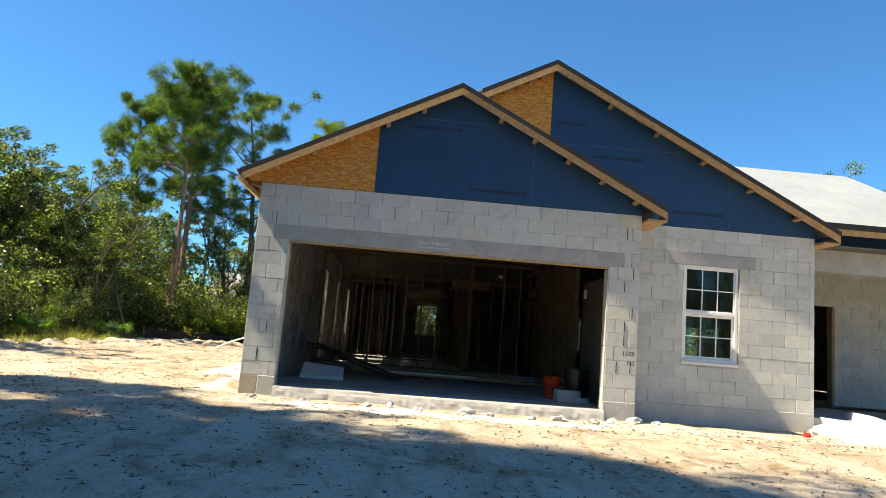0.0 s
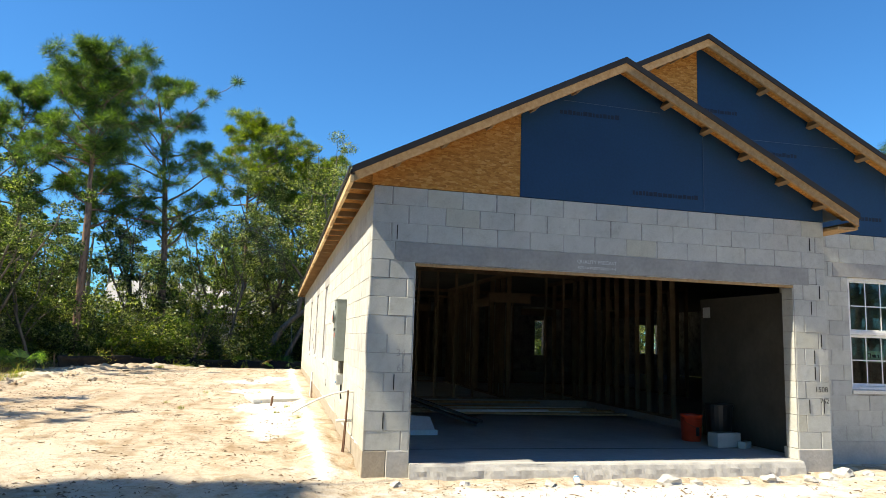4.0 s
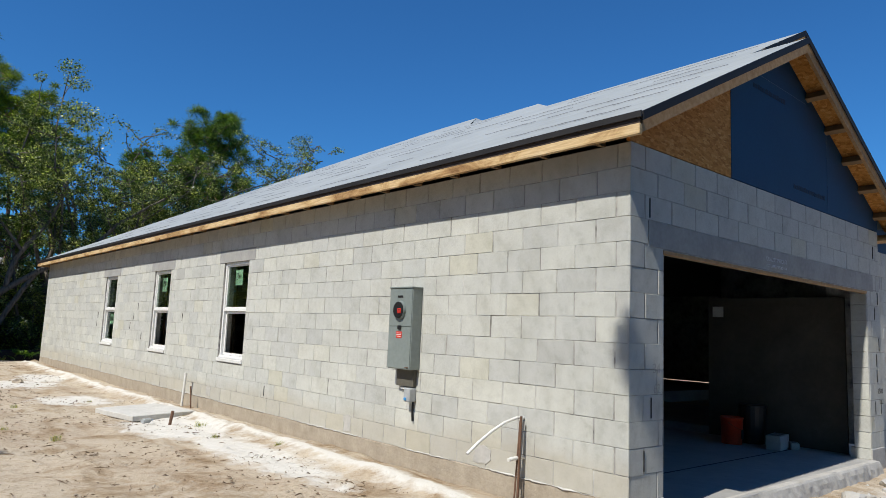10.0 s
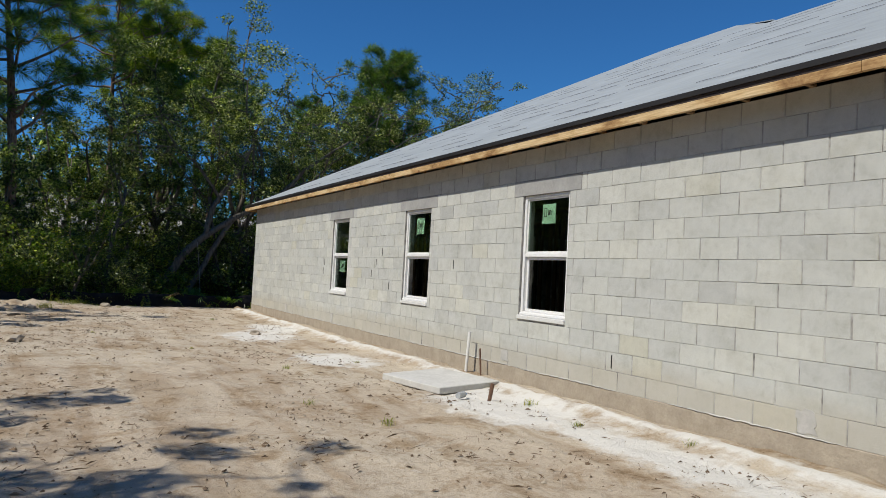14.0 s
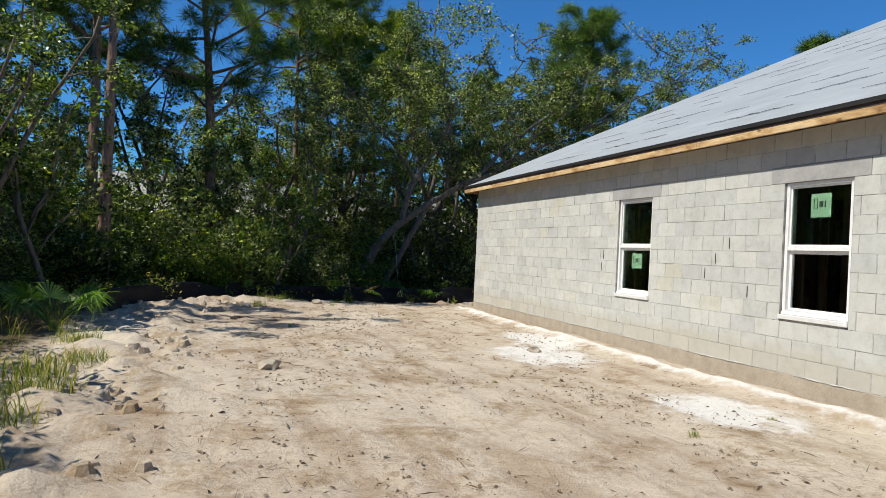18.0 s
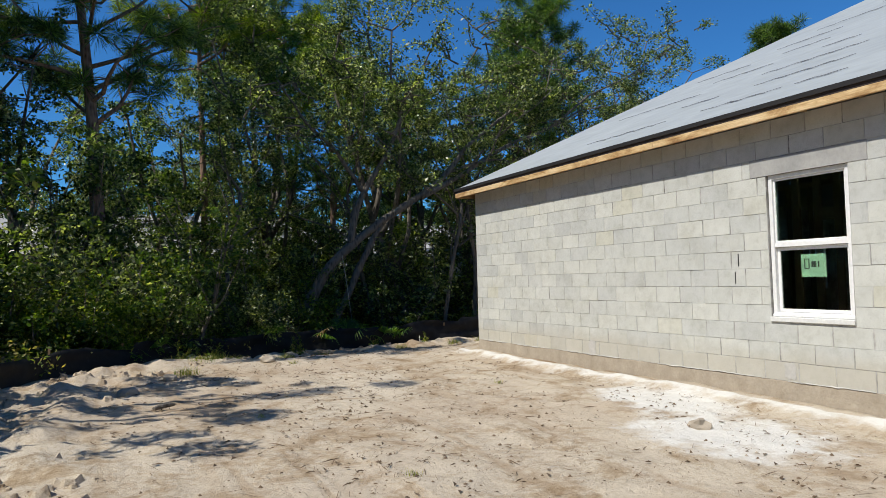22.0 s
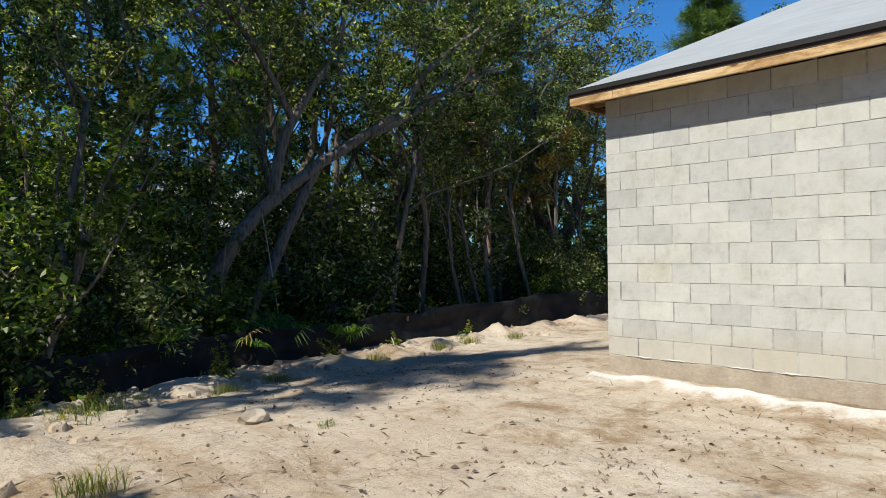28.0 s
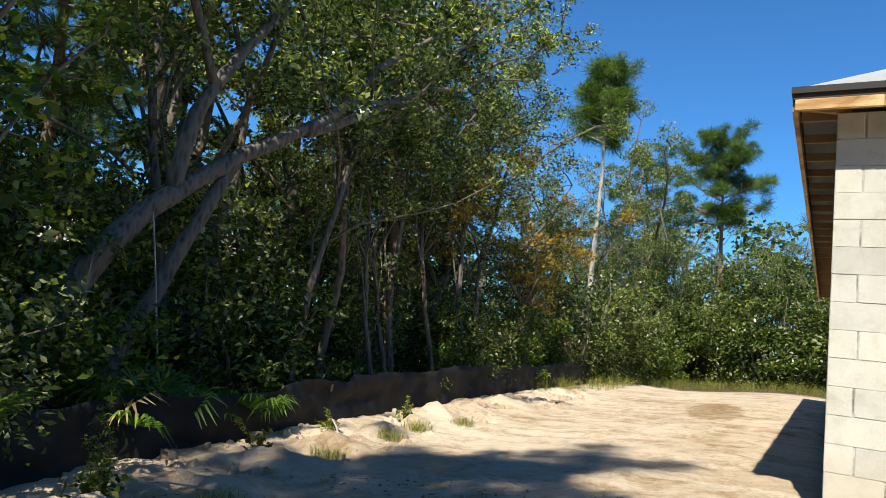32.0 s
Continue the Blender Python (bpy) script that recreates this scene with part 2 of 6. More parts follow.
def felt_mat():
    k = Mat("roof_underlayment", 0.7, spec=0.35).world_co()
    c = k.ramp(k.noise(0.7, 5, 0.6), [(0.3, (0.30, 0.327, 0.335)), (0.7, (0.36, 0.388, 0.395))])
    c = k.mix(c, k.ramp(k.noise(9, 4, 0.6, (1, 0.25, 1)), [(0.3, (0.86, 0.86, 0.87)), (0.65, (1, 1, 1))]), 1.0, "MULTIPLY")
    k.bump(k.noise(3, 4, 0.6, (1, 0.4, 1)), 0.5, 0.02)
    return k.colour(c)


FELT = felt_mat()
FELT_LAP = simple("underlayment_lap_edge", (0.050, 0.052, 0.058), (0.15, 0.155, 0.17), 14, 0.85, bump=0.2, stretch=(1, 0.3, 1), world_space=True)


def fascia_mat():
    k = Mat("knotty_fascia_pine", 0.75, spec=0.3).world_co()
    c = k.ramp(k.noise(1.1, 6, 0.72, (1, 1, 2.5), 0.6), [(0.34, (0.24, 0.13, 0.055)), (0.43, (0.46, 0.29, 0.13)), (0.52, (0.66, 0.48, 0.255)), (0.7, (0.75, 0.59, 0.36))])
    grain = k.ramp(k.noise(8, 5, 0.65, (8, 0.5, 9)), [(0.3, (0.68, 0.60, 0.52)), (0.6, (1, 1, 1))])
    knot = k.ramp(k.voronoi(2.6, "F1", (1, 1, 2.2)), [(0.0, (0.25, 0.16, 0.10)), (0.09, (0.45, 0.32, 0.22)), (0.14, (1, 1, 1))])
    c = k.mix(k.mix(c, grain, 1.0, "MULTIPLY"), knot, 1.0, "MULTIPLY")
    k.bump(k.noise(30, 4, 0.6, (3, 0.3, 3)), 0.25, 0.003)
    return k.colour(c)


FASCIA_PINE = fascia_mat()


def sand_mat():
    k = Mat("pale_sand", 0.97, spec=0.15).world_co()
    big = k.noise(0.22, 6, 0.62, None, 0.4)
    mid = k.noise(1.7, 6, 0.66)
    fine = k.noise(19, 7, 0.8)
    c = k.ramp(big, [(0.28, (0.385, 0.312, 0.232)), (0.42, (0.465, 0.392, 0.305)), (0.58, (0.51, 0.447, 0.357)), (0.75, (0.55, 0.497, 0.412))])
    # brown dusting where the crust is broken
    crust = k.noise(1.35, 12, 0.80, None, 0.4)
    c = k.mix(c, k.ramp(crust, [(0.36, (0.55, 0.46, 0.36)), (0.43, (0.80, 0.735, 0.655)), (0.49, (1.0, 0.99, 0.98)), (0.70, (1.12, 1.12, 1.11))]), 1.0, "MULTIPLY")
    # wheel ruts and drag marks along the wall
    rut = k.noise(1.0, 2.5, 0.5, (2.6, 0.3, 1.0), 0.8)
    c = k.mix(c, k.ramp(rut, [(0.36, (0.80, 0.74, 0.67)), (0.47, (1, 1, 1)), (0.66, (1.07, 1.07, 1.06))]), 0.8, "MULTIPLY")
    c = k.mix(c, k.ramp(fine, [(0.28, (0.62, 0.58, 0.53)), (0.46, (1, 1, 1))]), 0.75, "MULTIPLY")
    c = k.mix(c, k.ramp(k.noise(120, 4, 0.8), [(0.30, (0.62, 0.58, 0.53)), (0.48, (1, 1, 1))]), 0.55, "MULTIPLY")
    speck = k.ramp(k.voronoi(13), [(0.0, (0.25, 0.19, 0.13)), (0.06, (0.4, 0.33, 0.25)), (0.11, (1, 1, 1))])
    c = k.mix(c, speck, k.ramp(k.noise(0.9, 4, 0.7), [(0.46, (0, 0, 0)), (0.60, (1, 1, 1))]), "MULTIPLY")
    # broken brown crust and needle litter in ragged patches
    patch = k.ramp(k.noise(0.55, 5, 0.65, (1.5, 0.7, 1)), [(0.42, (0.06, 0.06, 0.06)), (0.62, (1, 1, 1))])
    flecks = k.ramp(k.noise(8.5, 12, 0.88, None, 0.3), [(0.50, (0, 0, 0)), (0.565, (1, 1, 1))])
    c = k.mix(c, (0.255, 0.185, 0.115), k.math("MULTIPLY", k.math("MULTIPLY", flecks, patch), 0.75))
    # damp brown soil under the woods, beyond the cleared plot
    att = k.t.nodes.new("ShaderNodeAttribute")
    att.attribute_name = "litter"
    w = k.math("ADD", att.outputs["Fac"], k.math("MULTIPLY", k.math("SUBTRACT", mid, 0.5), 0.8), True)
    soil = k.ramp(fine, [(0.3, (0.050, 0.036, 0.022)), (0.55, (0.11, 0.08, 0.048)), (0.75, (0.17, 0.13, 0.08))])
    c = k.mix(c, soil, k.ramp(w, [(0.4, (0, 0, 0)), (0.6, (1, 1, 1))]))
    wet = k.t.nodes.new("ShaderNodeAttribute")
    wet.attribute_name = "damp"
    wf = k.math("ADD", wet.outputs["Fac"], k.math("MULTIPLY", k.math("SUBTRACT", mid, 0.5), 1.2), True)
    c = k.mix(c, (0.62, 0.54, 0.43), k.ramp(wf, [(0.35, (0, 0, 0)), (0.6, (0.9, 0.9, 0.9))]), "MULTIPLY")
    chalk = k.t.nodes.new("ShaderNodeAttribute")
    chalk.attribute_name = "chalk"
    cw = k.math("ADD", chalk.outputs["Fac"], k.math("MULTIPLY", k.math("SUBTRACT", k.noise(3.5, 6, 0.7), 0.5), 2.2), True)
    c = k.mix(c, (0.665, 0.645, 0.60), k.ramp(cw, [(0.32, (0, 0, 0)), (0.85, (0.95, 0.95, 0.95))]))
    k.bump(rut, 0.5, 0.05).bump(k.noise(3.2, 6, 0.7), 0.8, 0.05).bump(k.noise(11, 7, 0.75), 0.8, 0.025).bump(k.noise(60, 4, 0.7), 0.6, 0.006)
    return k.colour(c)


SAND = sand_mat()


def bark_mat(name, a, b):
    k = Mat(name, 0.95, spec=0.2)
    v = k.voronoi(9, "F1", (1.6, 1.6, 0.45))
    c = k.ramp(k.math("ADD", v, k.math("MULTIPLY", k.noise(12, 5, 0.7, (1, 1, 0.3)), 0.7)), [(0.3, a), (0.9, b)])
    k.bump(v, 0.8, 0.03)
    return k.colour(c)


OAK_BARK = bark_mat("oak_bark", (0.040, 0.034, 0.028), (0.155, 0.136, 0.112))
PINE_BARK = bark_mat("pine_bark", (0.075, 0.045, 0.032), (0.25, 0.165, 0.12))


def leaf_mat(name, dark, mid, light, trans=0.25, rough=0.5, back=None):
    k = Mat(name, rough, spec=0.4)
    r = k.per_island()
    # palest tones: leaf undersides, plus waxy glints put into the colour
    c = k.ramp(r, [(0.0, dark), (0.30, dark), (0.62, mid), (0.84, light), (0.93, back or light), (1.0, back or light)])
    c = k.mix(c, k.ramp(k.noise(0.35, 3), [(0.3, (0.65, 0.7, 0.65)), (0.7, (1.1, 1.08, 1.0))]), 1.0, "MULTIPLY")
    k.link(c, k.b.inputs["Base Color"])
    tr = k.t.nodes.new("ShaderNodeBsdfTranslucent")
    k.link(k.mix(c, (1.9, 2.1, 0.55), 1.0, "MULTIPLY"), tr.inputs["Color"])
    mx = k.t.nodes.new("ShaderNodeMixShader")
    mx.inputs[0].default_value = trans
    k.link(k.b.outputs[0], mx.inputs[1])
    k.link(tr.outputs[0], mx.inputs[2])
    k.link(mx.outputs[0], k.t.nodes["Material Output"].inputs["Surface"])
    return k.m


OAK_LEAF = leaf_mat("oak_leaf", (0.022, 0.040, 0.013), (0.068, 0.107, 0.034), (0.185, 0.24, 0.084), 0.45, 0.30, (0.42, 0.44, 0.27))
DULL_LEAF = leaf_mat("grey_green_leaf", (0.042, 0.063, 0.027), (0.145, 0.182, 0.074), (0.32, 0.35, 0.165), 0.45, 0.32, (0.5, 0.5, 0.34))
PINE_LEAF = leaf_mat("pine_needle", (0.030, 0.062, 0.015), (0.095, 0.165, 0.036), (0.21, 0.30, 0.072), 0.38, 0.42)
BRIGHT_LEAF = leaf_mat("bright_leaf", (0.034, 0.066, 0.012), (0.085, 0.150, 0.027), (0.18, 0.25, 0.043), 0.42, 0.40, (0.32, 0.32, 0.07))
RUST_LEAF = leaf_mat("rusty_leaf", (0.175, 0.096, 0.026), (0.298, 0.193, 0.052), (0.385, 0.280, 0.088), 0.47, 0.6)
YELLOW_PINE = leaf_mat("sunlit_pine_needle", (0.050, 0.085, 0.012), (0.15, 0.20, 0.022), (0.31, 0.35, 0.040), 0.45, 0.45)
GRASS = leaf_mat("grass_blade", (0.105, 0.149, 0.035), (0.228, 0.245, 0.070), (0.385, 0.333, 0.140), 0.47, 0.6, (0.490, 0.367, 0.175))
DEAD_PALM = leaf_mat("withered_palm", (0.20, 0.13, 0.07), (0.36, 0.25, 0.14), (0.50, 0.38, 0.24), 0.3, 0.6)
PALM = leaf_mat("palm_blade", (0.061, 0.131, 0.032), (0.123, 0.228, 0.049), (0.210, 0.333, 0.070), 0.42, 0.45)


def glass_mat():
    k = Mat("window_glass", 0.02, spec=0.5)
    k.b.inputs["Transmission Weight"].default_value = 1.0
    k.b.inputs["IOR"].default_value = 1.45
    return k.colour((0.55, 0.68, 0.62))


GLASS = glass_mat()


def fabric_mat():
    k = Mat("black_silt_fabric", 0.7, spec=0.35)
    c = k.ramp(k.noise(5, 5, 0.65), [(0.35, (0.004, 0.004, 0.0045)), (0.62, (0.010, 0.010, 0.010)), (0.85, (0.05, 0.043, 0.036))])
    k.bump(k.noise(220, 2), 0.2, 0.002)
    return k.colour(c)


FABRIC = fabric_mat()

# ---- small helpers ----
def mesh_of(name, verts, faces, material, smooth=False):
    me = bpy.data.meshes.new(name)
    me.from_pydata(verts, [], faces)
    me.validate()
    if smooth:
        me.polygons.foreach_set("use_smooth", [True] * len(me.polygons))
    me.materials.append(material)
    return me


def finish(bm, name, material, smooth=False):
    bmesh.ops.recalc_face_normals(bm, faces=bm.faces)
    me = bpy.data.meshes.new(name)
    bm.to_mesh(me)
    bm.free()
    if smooth:
        me.polygons.foreach_set("use_smooth", [True] * len(me.polygons))
    me.materials.append(material)
    return me


def part(name, bm, material, parent, label="", smooth=False):
    me = finish(bm, name, material, smooth) if isinstance(bm, bmesh.types.BMesh) else bm
    ob = new(name, me)
    ob.parent = parent
    return tagged(ob, label)


def thing(name, label, category, at=(0, 0, 0), turn=0.0, group="", kind=""):
    ob = new(name)
    ob.empty_display_size = 0.1
    ob.matrix_basis = pose(*at, 0, 0, turn)
    return tagged(ob, label, category, group, kind)


def box(x0, x1, y0, y1, z0, z1, bevel=0.0, bm=None):
    bm = bm or bmesh.new()
    m = Matrix.Translation(((x0 + x1) / 2, (y0 + y1) / 2, (z0 + z1) / 2)) @ Matrix.Diagonal((x1 - x0, y1 - y0, z1 - z0, 1))
    made = bmesh.ops.create_cube(bm, size=1, matrix=m)
    if bevel:
        edges = list({e for v in made["verts"] for e in v.link_edges})
        bmesh.ops.bevel(bm, geom=edges, offset=bevel, segments=1, affect="EDGES")
    return bm


def tube(points, radii, sides=8, bm=None, cap=True):
    """A round bar that follows the points; radii one number or one for each point."""
    bm = bm or bmesh.new()
    pts = [Vector(p) for p in points]
    if isinstance(radii, (int, float)):
        radii = [radii] * len(pts)
    rings, side = [], None
    for i, p in enumerate(pts):
        d = (pts[min(i + 1, len(pts) - 1)] - pts[max(i - 1, 0)]).normalized()
        side = d.orthogonal().normalized() if side is None else (side - d * side.dot(d)).normalized()
        up = d.cross(side)
        rings.append([bm.verts.new(p + radii[i] * (math.cos(a) * side + math.sin(a) * up)) for a in (2 * math.pi * k / sides for k in range(sides))])
    for a, b in zip(rings, rings[1:]):
        for k in range(sides):
            bm.faces.new((a[k], a[(k + 1) % sides], b[(k + 1) % sides], b[k]))
    if cap:
        bm.faces.new(rings[0][::-1])
        bm.faces.new(rings[-1])
    return bm


def poly(corners, thick, bm=None):
    """A flat plate with the given outline, thickened against its normal."""
    bm = bm or bmesh.new()
    c = [Vector(p) for p in corners]
    n = (c[1] - c[0]).cross(c[2] - c[0]).normalized() * thick
    a, b = [bm.verts.new(p) for p in c], [bm.verts.new(p - n) for p in c]
    bm.faces.new(a)
    bm.faces.new(b[::-1])
    for i in range(len(c)):
        j = (i + 1) % len(c)
        bm.faces.new((a[j], a[i], b[i], b[j]))
    return bm


# ---- the plan ----
COURSE, BLOCK_L, WALL_H, THICK = 0.2032, 0.4064, 2.8448, 0.20
GARAGE_W, FRONT2_Y, FRONT2_X, HOUSE_L, HOUSE_W = 5.83, 0.62, 8.96, 21.36, 16.9
SLOPE, EAVE_X, EAVE_TOP = 0.511, -0.28, 2.960
GROUND_Z = -0.22


def ground_z(x, y):
    """The lie of the land: level round the house, falling a little to the street, rising under the woods."""
    z = GROUND_Z
    # scraped lower before the garage slab
    if -2.4 < y < 0.6 and -0.6 < x < 9.6:
        z -= 0.06 * min(1, (y + 2.4) / 1.4) * min(1, (x + 0.6) / 0.6, (9.6 - x) / 0.6)
    if y < -2:
        z -= 0.045 * min(-2 - y, 9)
    z += 0.03 * noise.noise((x * 0.35, y * 0.35, 0.3)) + 0.012 * noise.noise((x * 1.6, y * 1.6, 2.1))
    if y > 22:
        s = min(1, (y - 22) / 4.5)
        z -= 0.38 * s * s * (3 - 2 * s)
    if x < -7.5:
        z += 0.10 * min(1, (-7.5 - x) / 2.5)
    return z


def cells(us, vs, empty, thick, frame_m, bm=None):
    """A wall from a grid of cells; those for which empty(u, v) holds stay open. Faces only where solid meets open."""
    bm = bm or bmesh.new()
    solid = {(i, j) for i in range(len(us) - 1) for j in range(len(vs) - 1) if not empty((us[i] + us[i + 1]) / 2, (vs[j] + vs[j + 1]) / 2)}
    cache = {}

    def vert(i, j, k):
        if (i, j, k) not in cache:
            cache[i, j, k] = bm.verts.new(frame_m @ Vector((us[i], -k * thick, vs[j])))
        return cache[i, j, k]

    for i, j in solid:
        a = [(i, j), (i + 1, j), (i + 1, j + 1), (i, j + 1)]
        bm.faces.new([vert(*p, 0) for p in a])
        bm.faces.new([vert(*p, 1) for p in a[::-1]])
        for (di, dj), (p, q) in zip(((0, -1), (1, 0), (0, 1), (-1, 0)), zip(a, a[1:] + a[:1])):
            if (i + di, j + dj) not in solid:
                bm.faces.new((vert(*q, 0), vert(*p, 0), vert(*p, 1), vert(*q, 1)))
    return bm


PROUD = 0.0046


def block_mesh(w, h=COURSE - 0.0035):
    """One block's face: a shallow box, its upright edges chamfered more than its flush beds; front at y = 0, body towards +y."""
    c, e, d = 0.006, 0.0018, 0.02
    fx, fz = w / 2 - c, h / 2 - e
    bx, bz = w / 2, h / 2
    v = [(-fx, 0, -fz), (fx, 0, -fz), (fx, 0, fz), (-fx, 0, fz), (-bx, 0.004, -bz), (bx, 0.004, -bz), (bx, 0.004, bz), (-bx, 0.004, bz), (-bx, d, -bz), (bx, d, -bz), (bx, d, bz), (-bx, d, bz)]
    f = [(0, 1, 2, 3)] + [q for i in range(4) for j in ((i + 1) % 4,) for q in ((i, i + 4, j + 4, j), (i + 4, i + 8, j + 8, j + 4))]
    return v, f


BLOCK_MESHES = {}


def shared_block(w):
    w = round(w, 3)
    if w not in BLOCK_MESHES:
        BLOCK_MESHES[w] = mesh_of("block", *block_mesh(w), BLOCK)
    return BLOCK_MESHES[w]


PENDING_BLOCKS = []


def block_wall(name, at, turn, length, label, openings=(), lintels=(), first=0.0, parts_up_to=99.0, plain=False, z0=0.0, courses=14, seed=1, thick=THICK, parts_from=-1.0, odd=None, pitch=BLOCK_L):
    """A block wall that runs along its own +x, outer face to its own -y. openings: u0, u1, z0, z1; lintels: the same, cast flush."""
    m = pose(*at, 0, 0, turn)
    top = z0 + courses * COURSE
    us = sorted({0.03, length - 0.03, *(v for o in openings for v in o[:2])})
    vs = sorted({z0, top, *(v for o in openings for v in o[2:] if z0 < v < top)})
    hole = lambda u, v: any(o[0] < u < o[1] and o[2] < v < o[3] for o in openings)
    inner = Matrix.Rotation(math.pi, 4, "Z")
    flip = Matrix.Diagonal((1, -1, 1, 1))
    bm = cells(us, vs, hole, thick - PROUD, m @ Matrix.Translation((0, PROUD, 0)) @ flip)
    wall = tagged(new(name, finish(bm, name, MORTAR)), label, "wall", kind="structure")
    if plain:
        return wall
    rnd = random.Random(seed)
    loose = []
    for c in range(courses):
        zc = z0 + (c + 0.5) * COURSE
        start = first if c % 2 == 0 else (first - BLOCK_L / 2 if odd is None else odd)
        cuts = [start + n * pitch for n in range(-1, int(length / pitch) + 3)]
        cuts = [u + rnd.uniform(-0.010, 0.010) for u in cuts if 0.04 < u < length - 0.04]
        solid = [(0.0, length)]
        for o in (*openings, *lintels):
            if o[2] < zc < o[3]:
                solid = [s for a, b in solid for s in ((a, min(b, o[0])), (max(a, o[1]), b)) if s[1] - s[0] > 0.03]
        for a, b in solid:
            js = [a, *(u for u in cuts if a + 0.05 < u < b - 0.05), b]
            for p, q in zip(js, js[1:]):
                g0, g1 = (0.0 if p == 0 else rnd.uniform(0.003, 0.0075)), (0.0 if q == length else rnd.uniform(0.003, 0.0075))
                w, uc = q - p - g0 - g1, (p + g0 + q - g1) / 2
                loose.append((round(w * 250) / 250, uc, zc + rnd.uniform(-0.0022, 0.0022), rnd.uniform(-0.0022, 0.0022), rnd.uniform(-0.35, 0.35)))
    PENDING_BLOCKS.append((wall, m, loose, parts_from, parts_up_to))
    for k, (u0, u1, a, b) in enumerate(lintels):
        part("lintel", box(u0, u1, -0.003, 0.02, a + 0.004, b - 0.004, 0.003), LINTEL, wall, "smooth grey precast concrete lintel").matrix_basis = m
    return wall


# ---- ground ----
def axis_lines(lo, hi, fine, far):
    core = list(np.arange(lo, hi + 1e-6, fine))
    step, a, out = fine, lo, []
    while a > -far:
        step *= 1.35
        a -= step
        out.append(a)
    left = out[::-1]
    step, a, out = fine, core[-1], []
    while a < far:
        step *= 1.35
        a += step
        out.append(a)
    return left + core + out


CHALK = ((-1.0, 6.6, 0.9, 1.4), (-1.5, 10.4, 0.8, 1.0), (-1.7, 14.0, 0.9, 1.2), (-1.0, 15.4, 0.7, 1.3), (-1.0, 4.2, 0.5, 2.2), (12.5, -0.5, 1.8, 1.5), (3.0, -0.9, 3.4, 0.5))


def build_ground():
    xs, ys = axis_lines(-12.0, 13.0, 0.10, 900), axis_lines(-12.0, 31.0, 0.10, 900)
    nx, verts, litter, chalk, damp = len(xs), [], [], [], []
    for y in ys:
        for x in xs:
            z = ground_z(x, y)
            near = -12 < x < 13 and -12 < y < 31
            inside = 0.05 < x < HOUSE_W and 0.05 < y < HOUSE_L
            if near and not inside:
                z += 0.030 * noise.fractal((x * 2.1, y * 2.1, 5), 0.75, 2.0, 5)
                # heaped clods along the silt fence
                rim = edge_distance(x, y)
                if -0.4 < rim < 2.2:
                    z += max(0.0, 0.20 * noise.noise((x * 1.5, y * 1.5, 8)) + 0.11 * noise.noise((x * 4, y * 4, 2)) + 0.05) * math.exp(-((rim - 0.9) / 0.7) ** 2)
                # a low bank of spilled mortar and soil against the wall
                if -1.0 < x < 0 and 0 < y < HOUSE_L:
                    z += 0.05 * math.exp(-((x + 0.25) / 0.30) ** 2) * (0.7 + 0.5 * noise.noise((y * 0.9, 3, 1)))
                    z += 0.055 * math.exp(-((x + 0.40 + 0.06 * noise.noise((y * 0.7, 1, 2))) / 0.11) ** 2) * (0.8 + 0.5 * noise.noise((y * 2.3, 5, 1)))
            verts.append((x, y, min(z, -0.3) if inside else z))
            litter.append(woodland(x, y))
            damp.append(max(0.0, 1.0 - ((x - 10.8) / 3.9) ** 2 - ((y - 23.5 - 0.12 * (x - 10.8)) / 0.8) ** 2))
            c = 0.0
            for cx, cy, rx, ry in CHALK:
                c = max(c, 1.15 - ((x - cx) / rx) ** 2 - ((y - cy) / ry) ** 2)
            if -0.75 < x < 0 and -0.3 < y < HOUSE_L:
                c = max(c, 0.42 - abs(x + 0.45) * 0.8, 1.0 - abs(x + 0.40 + 0.06 * noise.noise((y * 0.7, 1, 2))) * 5.0)
            if -1.6 < y < 0 and 0 < x < 9:
                c = max(c, 0.55 - abs(y + 0.7) * 0.8)
            chalk.append(max(0.0, c))
    faces = [(r * nx + k, r * nx + k + 1, (r + 1) * nx + k + 1, (r + 1) * nx + k) for r in range(len(ys) - 1) for k in range(nx - 1)]
    me = mesh_of("ground", verts, faces, SAND, True)
    for name, values in (("litter", litter), ("chalk", chalk), ("damp", damp)):
        at = me.attributes.new(name, "FLOAT", "POINT")
        at.data.foreach_set("value", values)
    return tagged(new("ground", me), "pale trampled sand with tyre marks, clods and chalky spills", "ground", kind="structure")


# the line of the silt fence round the cleared plot
FENCE = [(-7.5, -3.0), (-8.0, 2.0), (-8.4, 8.0), (-8.3, 12.5), (-8.3, 17.0), (-8.1, 20.5), (-7.2, 22.6), (-5.6, 24.6), (-3.8, 26.2), (-1.8, 27.1), (0.0, 27.25), (1.8, 27.6), (5.0, 27.9), (9.0, 28.3), (13.6, 28.6), (19.0, 28.8)]


def edge_distance(x, y):
    """Metres inside the cleared plot, measured from the fence line; negative beyond it."""
    best, sign = 1e9, 1
    for (ax, ay), (bx, by) in zip(FENCE, FENCE[1:]):
        dx, dy = bx - ax, by - ay
        t = max(0, min(1, ((x - ax) * dx + (y - ay) * dy) / (dx * dx + dy * dy)))
        px, py = ax + t * dx, ay + t * dy
        d = math.hypot(x - px, y - py)
        if d < best:
            best, sign = d, -1 if (dx * (y - ay) - dy * (x - ax)) > 0 else 1
    return best * sign


